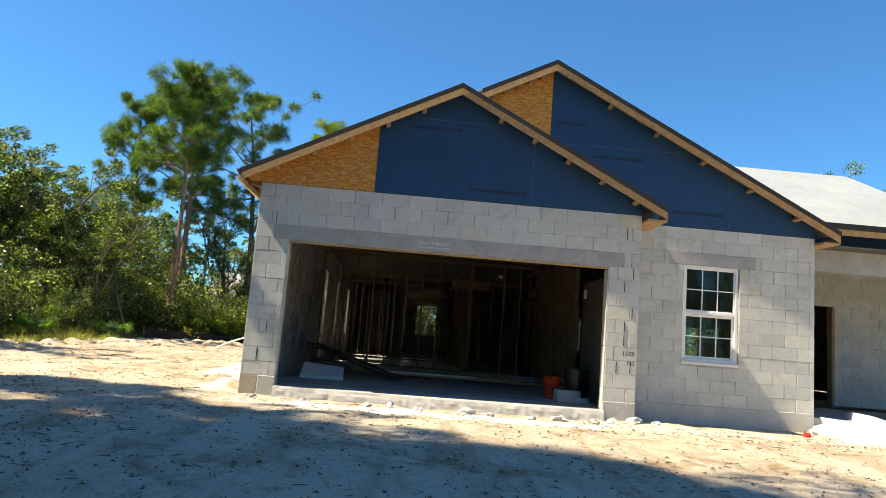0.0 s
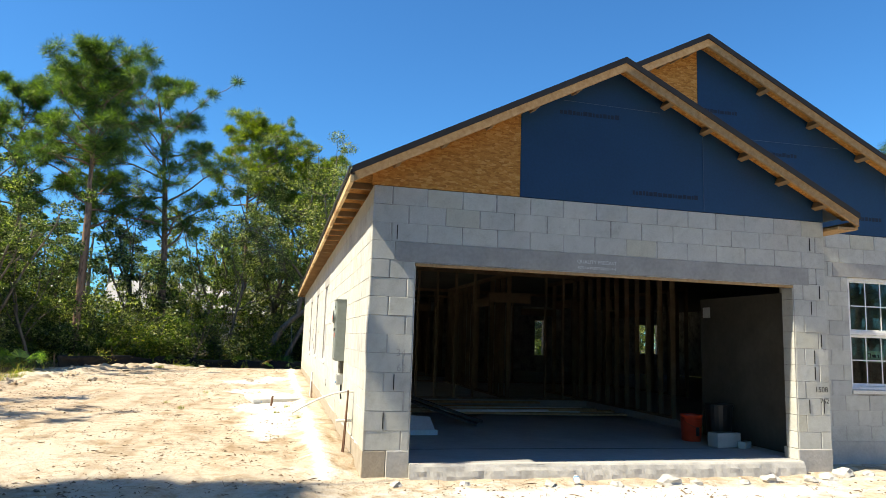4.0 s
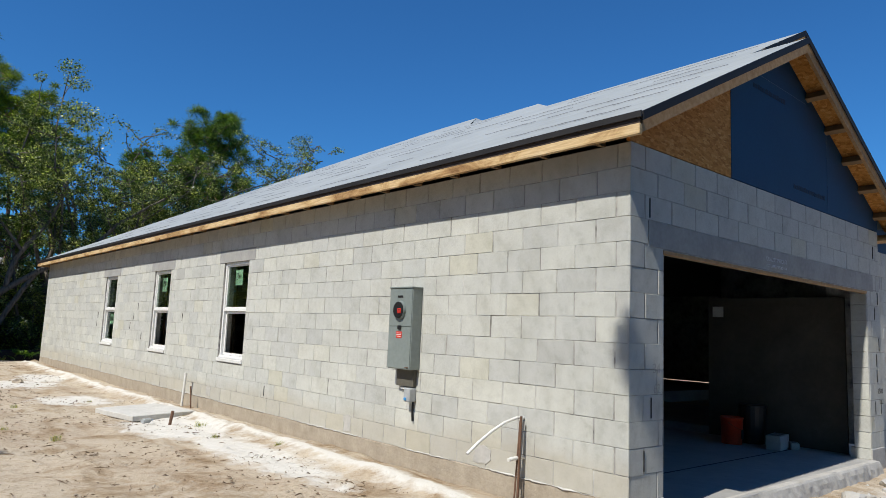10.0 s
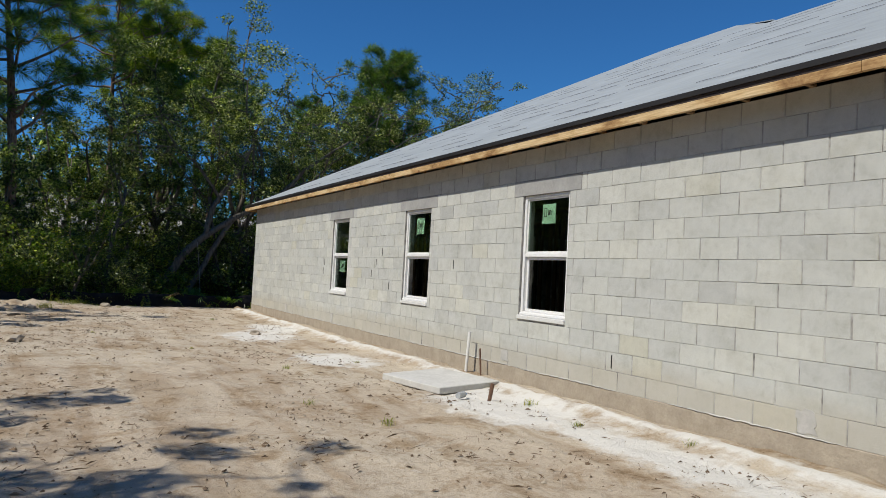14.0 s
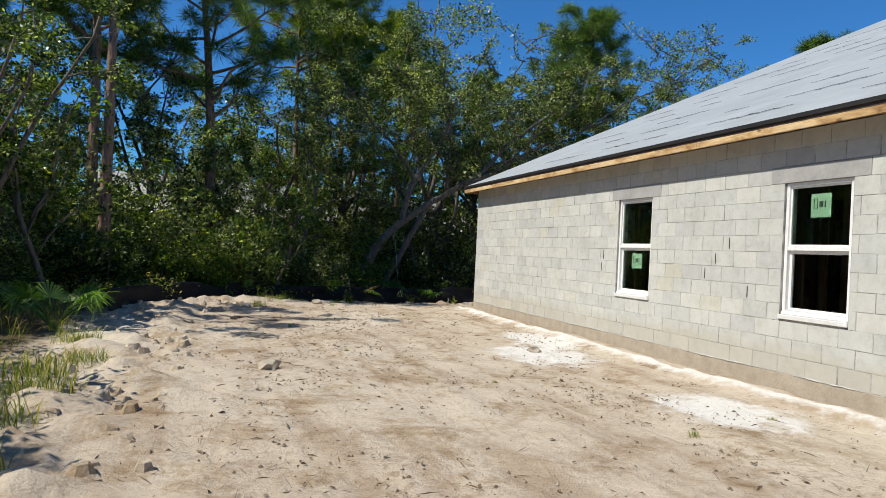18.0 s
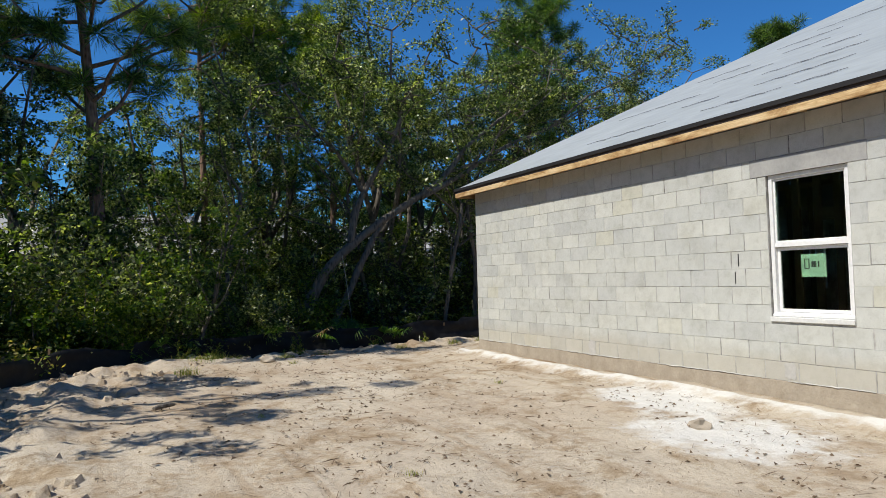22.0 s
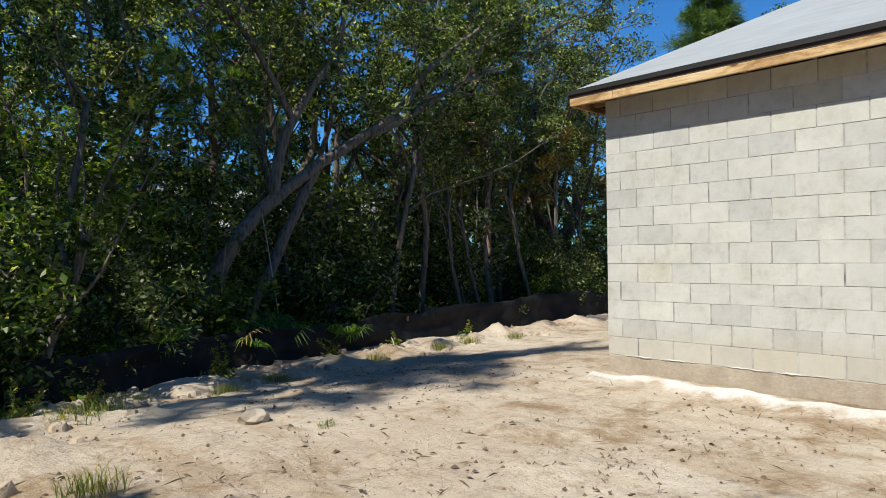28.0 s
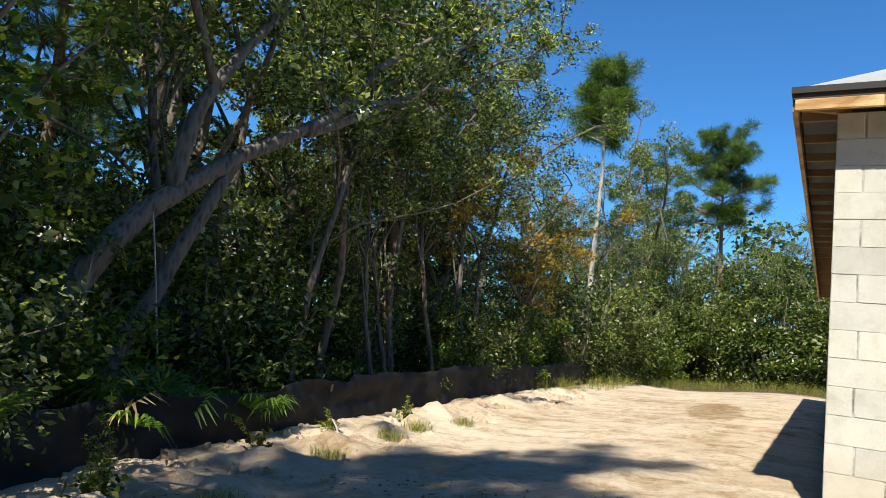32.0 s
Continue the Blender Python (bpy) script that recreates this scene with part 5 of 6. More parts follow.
def open_sand(rnd):
    x, y = rnd.uniform(-8.2, -0.15), rnd.uniform(-6, 26)
    if rnd.random() < 0.25:
        x, y = rnd.uniform(-6, 11), rnd.uniform(-8.5, -0.3)
    if noise.noise((x * 0.9, y * 0.9, 4.4)) < rnd.uniform(-0.6, 0.35):
        return None, None
    if edge_distance(x, y) < 0.2 or (x > 0 and y > -0.3):
        return None, None
    return x, y


def pebble(rnd):
    s = rnd.choice((0.004, 0.005, 0.006, 0.008, 0.010, 0.013, 0.02))
    a = rnd.uniform(0, 6)
    pts = [(s * rnd.uniform(0.6, 1.2) * math.cos(a + k * 1.257), s * rnd.uniform(0.6, 1.2) * math.sin(a + k * 1.257), 0.0) for k in range(5)]
    top = (0, 0, s * rnd.uniform(0.5, 1.0))
    return pts + [top], [(k, (k + 1) % 5, 5) for k in range(5)]


def twig(rnd):
    ln, a, w = rnd.choice((0.03, 0.04, 0.05, 0.06, 0.08, 0.11, 0.17)) * rnd.uniform(0.8, 1.2), rnd.uniform(0, 6.28), rnd.uniform(0.0012, 0.0032)
    c, s = math.cos(a), math.sin(a)
    z1 = rnd.uniform(0.005, 0.035)
    return [(-s * w, c * w, 0.004), (s * w, -c * w, 0.004), (c * ln + s * w, s * ln - c * w, z1), (c * ln - s * w, s * ln + c * w, z1), (c * ln / 2, s * ln / 2, 0.014 + w)], [(0, 1, 4), (1, 2, 4), (2, 3, 4), (3, 0, 4)]


def dead_leaf(rnd):
    s, a = rnd.uniform(0.012, 0.035), rnd.uniform(0, 6.28)
    c, q = math.cos(a), math.sin(a)
    return [(-c * s, -q * s, 0.008), (q * s * 0.5, -c * s * 0.5, 0.014), (c * s, q * s, 0.008), (-q * s * 0.5, c * s * 0.5, rnd.uniform(0.015, 0.03))], [(0, 1, 2, 3)]


TWIG = simple("dry_twig", (0.10, 0.065, 0.04), (0.22, 0.155, 0.10), 9, 0.9, bump=0.1, world_space=True)
scatter("pebbles", "scattered small pebbles and mortar crumbs", 5200, pebble, STEM, 1, open_sand)
scatter("dark_crumbs", "scattered dark crumbs of earth", 13000, pebble, TWIG, 2, open_sand)
scatter("twigs", "scattered dry twigs and pine needles", 6500, twig, TWIG, 3, open_sand)
scatter("dead_leaves", "scattered dead leaves on the sand", 3200, dead_leaf, TWIG, 4, open_sand)


def needle_mat(rnd):
    """A handful of needles and bark crumbs trodden into the sand."""
    verts, faces, r = [], [], rnd.uniform(0.03, 0.13)
    for _ in range(rnd.randrange(5, 14)):
        v, f = twig(rnd) if rnd.random() < 0.6 else pebble(rnd)
        dx, dy, b = rnd.gauss(0, r), rnd.gauss(0, r), len(verts)
        verts += [(p[0] * 0.6 + dx, p[1] * 0.6 + dy, p[2]) for p in v]
        faces += [tuple(b + i for i in q) for q in f]
    return verts, faces


scatter("needle_mats", "small mats of brown needles trodden into the sand", 1500, needle_mat, TWIG, 5, open_sand)


def front_sand(rnd):
    x, y = rnd.uniform(-6.5, 11), rnd.uniform(-9.0, -0.25)
    if noise.noise((x * 0.8, y * 0.8, 7.7)) < rnd.uniform(-0.7, 0.3):
        return None, None
    return x, y


scatter("front_crumbs", "dark crumbs of earth strewn before the garage", 7000, pebble, TWIG, 12, front_sand)
scatter("front_pebbles", "pale mortar crumbs strewn before the garage", 2500, pebble, CONCRETE, 13, front_sand)
scatter("front_twigs", "dry twigs and needles strewn before the garage", 2600, twig, TWIG, 14, front_sand)


def rim_sand(rnd):
    for _ in range(30):
        x, y = rnd.uniform(-9, 13), rnd.uniform(-4, 28.5)
        if 0.05 < edge_distance(x, y) < 1.7 and not (x > -0.2 and y < HOUSE_L + 0.4):
            return x, y
    return None, None


def clod(rnd):
    s = rnd.choice((0.03, 0.04, 0.05, 0.07, 0.10))
    a = rnd.uniform(0, 6)
    ring = [(s * rnd.uniform(0.7, 1.3) * math.cos(a + k * 1.047), s * rnd.uniform(0.7, 1.3) * math.sin(a + k * 1.047), -0.02) for k in range(6)]
    up = [(p[0] * 0.6, p[1] * 0.6, s * rnd.uniform(0.4, 0.9)) for p in ring]
    return ring + up, [(k, (k + 1) % 6, 6 + (k + 1) % 6, 6 + k) for k in range(6)] + [(6, 7, 8, 9, 10, 11)]


scatter("clods", "heaped clods of sandy earth along the fence", 1500, clod, SAND, 6, rim_sand)
scatter("rim_litter", "twigs and roots in the heaped earth", 1500, twig, TWIG, 7, rim_sand)


def tuft_mesh(rnd, blades, height, spread):
    verts, faces = [], []
    for _ in range(blades):
        a, r = rnd.uniform(0, 6.28), spread * rnd.random() ** 0.7 * 0.4
        x, y = r * math.cos(a), r * math.sin(a)
        h, lean, w = height * rnd.uniform(0.5, 1.1), rnd.uniform(0.3, 1.2) * height, rnd.uniform(0.0014, 0.0035)
        b = rnd.uniform(0, 6.28)
        dx, dy, px, py = math.cos(b), math.sin(b), -math.sin(b) * w, math.cos(b) * w
        k = len(verts)
        verts += [(x - px, y - py, -0.02), (x + px, y + py, -0.02), (x + dx * lean * 0.35 + px, y + dy * lean * 0.35 + py, h * 0.65), (x + dx * lean * 0.35 - px, y + dy * lean * 0.35 - py, h * 0.65), (x + dx * lean, y + dy * lean, h)]
        faces += [(k, k + 1, k + 2, k + 3), (k + 3, k + 2, k + 4)]
    return verts, faces


rnd = random.Random(11)
TUFTS = [mesh_of("sward", *tuft_mesh(rnd, 170, 0.17, 0.55), GRASS) for _ in range(3)] + [mesh_of("sward", *tuft_mesh(rnd, 40, 0.08, 0.22), GRASS) for _ in range(2)]


def grass_tuft(x, y, size, which, label="tuft of dry yellow-green grass"):
    t = thing("grass_tuft", label, "grass", (x, y, ground_z(x, y)), rnd.uniform(0, 360), "grass tufts")
    ob = new("sward", TUFTS[which])
    ob.parent = t
    ob.scale = (size, size, size)
    return t


for x, y, s in ((-5.4, 21.3, 0.9), (-4.9, 23.6, 1.2), (-4.6, 23.9, 1.3), (-5.3, 23.9, 1.2), (-4.1, 24.6, 1.0), (-7.7, 13.2, 1.3), (-7.8, 11.6, 1.6), (-8.0, 12.4, 1.7), (-7.9, 10.6, 1.5), (-8.0, 14.6, 1.4), (-7.8, 9.4, 1.5), (-7.5, 8.0, 1.5), (-3.0, 24.6, 0.9), (2.0, 26.3, 1.0), (3.0, 26.5, 1.1), (4.2, 26.4, 0.9), (-2.0, 25.2, 0.9), (0.3, 26.0, 0.9)):
    grass_tuft(x, y, s, rnd.randrange(3))
for x, y, s in ((-0.6, 7.6, 0.9), (-0.45, 7.9, 1.0), (-0.7, 6.6, 0.9), (-0.9, 5.6, 0.7), (-2.6, 6.2, 0.8), (-3.6, 21.6, 0.9), (-4.6, 14.2, 0.7), (-2.5, 9.6, 0.7), (-1.3, 10.0, 0.6), (-1.9, 17.5, 0.7), (-3.0, 7.2, 0.8), (-3.3, 12.0, 0.6), (-0.5, 4.6, 0.8), (-5.1, 17.0, 0.6)):
    grass_tuft(x, y, s, 3 + rnd.randrange(2), "small weedy tuft of grass on the sand")
verts, faces = [], []
for k in range(3000):
    x, y = rnd.uniform(12, 30), rnd.uniform(18, 30.0)
    if k % 8 == 0:
        x, y = rnd.uniform(-11, -8.2), rnd.uniform(1, 21)
    if x > 0 and not (y > 27.4 or x > 21.5):
        continue
    v, f = tuft_mesh(rnd, 12, rnd.uniform(0.2, 0.5), 0.3)
    b = len(verts)
    z = ground_z(x, y)
    verts += [(x + p[0], y + p[1], z + p[2]) for p in v]
    faces += [tuple(b + i for i in q) for q in f]
tagged(new("rough_grass", mesh_of("rough_grass", verts, faces, GRASS)), "rough yellow-green grass at the edge of the woods", "grass", kind="stuff")


# ---- silt fence ----
fence = thing("silt_fence", "sagging black fabric silt fence on timber stakes", "fence")
line = [(-8.25, 18.6)] + FENCE[5:]
dense = []
for (ax, ay), (bx, by) in zip(line, line[1:]):
    n = max(2, int(math.hypot(bx - ax, by - ay) / 0.12))
    dense += [(ax + (bx - ax) * k / n, ay + (by - ay) * k / n) for k in range(n)]
dense.append(line[-1])
rows, cols = 7, len(dense)
verts = []
for r in range(rows):
    for i, (x, y) in enumerate(dense):
        q = noise.noise((i * 0.10, 0.0, 3.3))
        h = 0.55 + 0.12 * q + (0.12 if x > 3 else 0.0) - (0.12 if x < -6 else 0.0)
        nx, ny = (-0.35, 0.94) if x > -5 else (-0.95, 0.1)
        sag = 0.10 * noise.noise((i * 0.22, r * 0.5, 1.0)) + 0.04 * noise.noise((i * 0.9, r * 0.9, 6.0)) - 0.10 * (1 - r / (rows - 1)) ** 2
        verts.append((x + nx * sag, y + ny * sag, ground_z(x, y) - 0.06 + (h + 0.06) * r / (rows - 1) + 0.02 * noise.noise((i * 0.5, r, 9))))
faces = [(r * cols + i, r * cols + i + 1, (r + 1) * cols + i + 1, (r + 1) * cols + i) for r in range(rows - 1) for i in range(cols - 1)]
fab = part("fabric", mesh_of("fabric", verts, faces, FABRIC, True), None, fence, "black woven fabric, torn and sagging")
so = fab.modifiers.new("thickness", "SOLIDIFY")
so.thickness = 0.006
for i in range(0, cols, 16):
    x, y = dense[i]
    ob = part("fence_stake", box(-0.018, 0.018, -0.018, 0.018, -0.15, 0.46 + 0.08 * random.Random(i).random()), LUMBER_DARK, fence)
    ob.matrix_basis = pose(x + (-0.03 if x > -5 else -0.07), y + (0.07 if x > -5 else 0.0), ground_z(x, y), random.Random(i).uniform(-6, 6), random.Random(i + 1).uniform(-6, 6), 0)


# ---- the woods ----
def quads_mesh(name, corners, material):
    """A mesh of loose quads from an array of shape (n, 4, 3)."""
    n = len(corners)
    me = bpy.data.meshes.new(name)
    me.vertices.add(4 * n)
    me.vertices.foreach_set("co", np.ascontiguousarray(corners, dtype=np.float32).ravel())
    me.loops.add(4 * n)
    me.loops.foreach_set("vertex_index", np.arange(4 * n, dtype=np.int32))
    me.polygons.add(n)
    me.polygons.foreach_set("loop_start", np.arange(0, 4 * n, 4, dtype=np.int32))
    me.update(calc_edges=True)
    me.materials.append(material)
    return me


def unit(v):
    return v / np.maximum(np.linalg.norm(v, axis=-1, keepdims=True), 1e-9)


def leaf_quads(rng, centres, size, aspect=0.5, flat=0.35):
    """Leaves as kites at the centres, turned at random but lying rather flat."""
    n = len(centres)
    along = rng.normal(size=(n, 3))
    along[:, 2] *= 0.7
    along = unit(along)
    normal = rng.normal(size=(n, 3))
    normal[:, 2] += flat * 3
    side = unit(np.cross(normal, along))
    s = size * rng.uniform(0.6, 1.35, (n, 1))
    a, b = along * s * 0.5, side * s * aspect * 0.5
    bend = unit(np.cross(along, side)) * s * 0.12
    return np.stack([centres - a, centres + b + bend - a * 0.1, centres + a, centres - b + bend - a * 0.1], 1)


def in_clumps(rng, clumps, total, shell=0.55):
    """Points in ellipsoid clumps (x, y, z, r, flatness), thicker towards their skins."""
    c = np.array(clumps, float)
    w = c[:, 3] ** 2.2
    pick = rng.choice(len(c), total, p=w / w.sum())
    d = unit(rng.normal(size=(total, 3)))
    r = rng.uniform(shell, 1.0, (total, 1)) ** 0.8 * (1 + 0.18 * rng.normal(size=(total, 1)))
    out = d * r * c[pick, 3:4]
    out[:, 2] *= c[pick, 4]
    return c[pick, :3] + out


def bough(rnd, start, heading, length, r0, r1, n=6, wander=0.25, lift=0.0):
    p, d, pts, rad = Vector(start), Vector(heading).normalized(), [Vector(start)], [r0]
    for k in range(1, n + 1):
        d = (d + Vector((rnd.gauss(0, wander), rnd.gauss(0, wander), rnd.gauss(0, wander) * 0.7 + lift))).normalized()
        p = p + d * (length / n)
        pts.append(p.copy())
        rad.append(r0 + (r1 - r0) * k / n)
    return pts, rad


def oak(name, label, seed, height, spread, r, leaves, leaf=OAK_LEAF, size=0.15, bark=OAK_BARK, bole=0.32, low=0.35, base=(0, 0, 0), lean=(0, 0), clump=1.0, category="tree", sparse=1.0):
    rnd, rng = random.Random(seed), np.random.default_rng(seed)
    tree = thing(name, label, category, base)
    bm = bmesh.new()
    trunk, rad = bough(rnd, (0, 0, -0.25), (lean[0], lean[1], 1.0), height * bole + 0.25, r, r * 0.72, 6, 0.10)
    rad[0] *= 1.35
    tube(trunk, rad, 9, bm)
    clumps = []
    top = trunk[-1]
    limbs = 6
    for k in range(limbs):
        a = 2 * math.pi * (k + rnd.uniform(-0.3, 0.3)) / limbs
        up = rnd.uniform(0.5, 1.6) if k % 2 else rnd.uniform(1.2, 2.4)
        start = trunk[rnd.choice((3, 4, 5, 6))]
        ln = (height - start.z) * rnd.uniform(0.65, 0.95)
        pts, rd = bough(rnd, start, (math.cos(a) * spread / height * 2.4, math.sin(a) * spread / height * 2.4, up), ln, r * rnd.uniform(0.35, 0.55), r * 0.12, 6, 0.2, 0.05)
        tube(pts, rd, 6, bm)
        for j in range(2, 7):
            for _ in range(2):
                b = rnd.uniform(0, 6.28)
                tip, tr = bough(rnd, pts[j], (math.cos(b), math.sin(b), rnd.uniform(-0.2, 0.9)), rnd.uniform(0.5, 1.1) * spread * 0.42, r * 0.13, r * 0.04, 3, 0.3)
                tube(tip, tr, 4, bm, False)
                if tip[-1].z > height * low:
                    clumps.append((*tip[-1], clump * rnd.uniform(0.3, 0.75) * spread * 0.30, rnd.uniform(0.55, 0.85)))
                if rnd.random() < 0.5 * sparse:
                    clumps.append((*tip[1], clump * rnd.uniform(0.25, 0.5) * spread * 0.28, 0.7))
    part("trunk", bm, bark, tree, smooth=True)
    part("crown", quads_mesh("crown", leaf_quads(rng, in_clumps(rng, clumps, leaves), size), leaf), None, tree)
    return tree


def pine(name, label, seed, height, r, crown, reach, needles=70, leaf=PINE_LEAF, base=(0, 0, 0), lean=0.02, bark=PINE_BARK, extra=()):
    """A tall pine: bare bole, short crooked branches near the top, each tip a burst of needles."""
    rnd, rng = random.Random(seed), np.random.default_rng(seed)
    tree = thing(name, label, "tree", base)
    bm = bmesh.new()
    pts, rad = bough(rnd, (0, 0, -0.3), (lean * rnd.uniform(-1, 1), lean * rnd.uniform(-1, 1), 1), height + 0.1, r, r * 0.16, 12, 0.022)
    rad[0] *= 1.25
    tube(pts, rad, 10, bm)
    tips = []
    at = lambda z: pts[0].lerp(pts[-1], 0) if z < 0 else next((a.lerp(b, (z - a.z) / (b.z - a.z)) for a, b in zip(pts, pts[1:]) if a.z <= z <= b.z), pts[-1])
    n = 30
    for k in range(n):
        f = k / (n - 1)
        z = height * (1 - crown) + height * crown * f * 0.98
        a = k * 2.4 + rnd.uniform(-0.5, 0.5)
        ln = reach * (0.45 + 0.75 * math.sin(math.pi * min(1, 0.22 + 0.72 * f))) * rnd.uniform(0.55, 1.15)
        bp, br = bough(rnd, at(z), (math.cos(a), math.sin(a), rnd.uniform(0.0, 0.55)), ln, r * 0.28 * (1.2 - f), 0.018, 5, 0.22, 0.06)
        tube(bp, br, 5, bm, False)
        tips += [(bp[-1], 0.50), (bp[-2], 0.42)]
        for j in (2, 3, 4, 5):
            b = rnd.uniform(0, 6.28)
            tp, tr = bough(rnd, bp[j], (math.cos(b), math.sin(b), rnd.uniform(0.1, 0.9)), ln * rnd.uniform(0.22, 0.48), 0.022, 0.01, 2, 0.25)
            tube(tp, tr, 4, bm, False)
            tips.append((tp[-1], rnd.uniform(0.34, 0.50)))
    tips.append((pts[-1], 0.5))
    for p in extra:
        q = Vector(p)
        tube([at(q.z - 0.6), at(q.z - 0.6).lerp(q, 0.5) + Vector((0, 0, 0.15)), q], [0.03, 0.02, 0.01], 5, bm, False)
        tips += [(q, 0.18), (q + Vector((-0.05, 0.05, 0.16)), 0.15)]
    part("trunk", bm, bark, tree, smooth=True)
    c = np.repeat(np.array([t[0] for t in tips]), needles * 4, axis=0)
    rr_ = np.repeat(np.array([t[1] for t in tips]) * rng.uniform(0.75, 1.2, len(tips)), needles * 4)[:, None]
    d = rng.normal(size=c.shape)
    d[:, 2] = d[:, 2] * 0.8 + 0.3
    d = unit(d)
    root = c + d * rr_ * rng.uniform(0.05, 0.45, (len(c), 1)) + rng.normal(size=c.shape) * 0.04
    side = unit(np.cross(d, rng.normal(size=c.shape))) * 0.0075
    ln = rr_ * rng.uniform(0.45, 0.75, (len(c), 1))
    tipp = root + d * ln - np.array([0, 0, 1.0]) * ln * 0.12
    part("crown", quads_mesh("crown", np.stack([root - side, root + side, tipp + side * 0.4, tipp - side * 0.4], 1), leaf), None, tree)
    return tree


def shrub(name, label, seed, height, radius, leaves, leaf, size=0.12, base=(0, 0, 0), stems=7):
    rnd, rng = random.Random(seed), np.random.default_rng(seed)
    bush = thing(name, label, "shrub", base)
    bm, clumps = bmesh.new(), []
    for k in range(stems):
        a = rnd.uniform(0, 6.28)
        pts, rd = bough(rnd, (rnd.uniform(-0.3, 0.3) * radius, rnd.uniform(-0.3, 0.3) * radius, -0.1), (math.cos(a) * radius / height, math.sin(a) * radius / height, 1.0), height * rnd.uniform(0.6, 1.0), 0.03, 0.008, 5, 0.16)
        tube(pts, rd, 5, bm, False)
        for p in pts[1:]:
            for _ in range(2):
                q = p + Vector((rnd.gauss(0, 0.28), rnd.gauss(0, 0.28), rnd.gauss(0, 0.12))) * radius
                clumps.append((*q, rnd.uniform(0.16, 0.34) * radius, rnd.uniform(0.6, 1.0)))
    part("stalk", bm, OAK_BARK, bush)
    part("foliage", quads_mesh("foliage", leaf_quads(rng, in_clumps(rng, clumps, leaves, 0.3), size), leaf), None, bush)
    return bush


def palmetto(seed, fans, reach, base=(0, 0, 0), PALM=PALM, label="green fan palm with drooping blades at the edge of the woods"):
    rnd = random.Random(seed)
    plant = thing("palmetto", label, "palm", base)
    for k in range(fans):
        a, up = rnd.uniform(0, 6.28), rnd.uniform(0.5, 1.5)
        d = Vector((math.cos(a), math.sin(a), up)).normalized()
        hub = d * reach * rnd.uniform(0.7, 1.0)
        part("frond_stalk", tube([(0, 0, 0), hub * 0.5 + Vector((0, 0, 0.06)), hub], [0.014, 0.010, 0.007], 5), PALM, plant)
        side = d.cross(Vector((0, 0, 1))).normalized()
        nrm = side.cross(d).normalized()
        q = []
        for j in range(17):
            b = (j - 8) / 8 * 1.9
            way = (d * math.cos(b) + side * math.sin(b)).normalized()
            ln = reach * 0.62 * (1 - 0.2 * abs(b) / 1.9) * rnd.uniform(0.85, 1.1)
            w = way.cross(nrm).normalized() * 0.018
            m_ = hub + way * ln * 0.6 + nrm * 0.02
            tip = hub + way * ln - Vector((0, 0, 1)) * ln * rnd.uniform(0.15, 0.5)
            q += [[hub - w * 0.3, hub + w * 0.3, m_ + w, m_ - w], [m_ - w, m_ + w, tip + w * 0.1, tip - w * 0.1]]
        tagged(part("fan", quads_mesh("fan", np.array([[tuple(v) for v in f] for f in q]), PALM), None, plant), kind="stuff")
    return plant


def plant(master, x, y, scale=1.0, turn=None, tall=None):
    own = random.Random(int(x * 100) * 7919 + int(y * 100))
    turn = own.uniform(0, 360) if turn is None else turn
    m = pose(x, y, ground_z(x, y), 0, 0, turn)
    ob = copy_thing(master, m)
    t = scale * own.uniform(0.95, 1.05)
    ob.scale = (t, t, t * (tall or own.uniform(0.92, 1.08)))
    return ob


PLANT = random.Random(77)
gz = ground_z

LATER = []
# trees known one by one
tall_pine = pine("pine_tree", "tall pine with a reddish bole and rounded bursts of needles", 3, 14.6, 0.22, 0.60, 3.2, base=(-6.55, 28.2, gz(-6.55, 28.2)))
pine_two = pine("pine_tree", "tall pine with a reddish bole and rounded bursts of needles", 4, 14.3, 0.20, 0.55, 2.3, base=(-9.9, 27.0, gz(-9.9, 27)))
yellow_pine = pine("pine_tree", "sunlit pine with yellow-green needles high above the woods", 5, 14.8, 0.18, 0.36, 3.0, leaf=YELLOW_PINE, base=(-3.2, 36.0, gz(-3.2, 36.0)))
plant(yellow_pine, -0.6, 38.5, 0.98)
plant(yellow_pine, 1.8, 41.5, 1.02)
round_pine = pine("pine_tree", "round-topped pine standing behind the oaks", 6, 12.9, 0.17, 0.40, 2.0, base=(9.4, 33.2, gz(9.4, 33.2)))
PALE_BARK = bark_mat("pale_bark", (0.20, 0.19, 0.17), (0.42, 0.40, 0.36))
thin_pine = pine("pine_tree", "slender pine with a long bare pale bole", 7, 12.2, 0.14, 0.26, 1.05, needles=45, bark=PALE_BARK, base=(19.6, 29.35, gz(19.6, 29.35)))
plant(round_pine, 35.9, 26.9, 1.14)
plant(tall_pine, 41.0, 31.5, 0.98)
plant(pine_two, 30.5, 11.4, 0.97)

dull_oak = oak("oak_tree", "broad grey-green oak rising over the fence", 12, 12.7, 3.7, 0.22, 25000, DULL_LEAF, 0.105, clump=0.90, base=(2.6, 30.6, gz(2.6, 30.6)))
LATER.append((5.6, 32.2, 1.0))
plant(dull_oak, -0.8, 33.2, 1.02)
LATER.append((4.4, 34.0, 0.98))
thin_oak = oak("oak_tree", "open-crowned oak with thin grey-green leaves", 13, 12.9, 3.7, 0.22, 14500, DULL_LEAF, 0.105, base=(13.2, 32.0, gz(13.2, 32.0)), clump=0.8, sparse=0.6)
plant(thin_oak, 16.8, 35.0, 1.06)
plant(thin_oak, 36.0, 38.0, 1.15)
plant(thin_oak, 30.5, 30.5, 1.02)
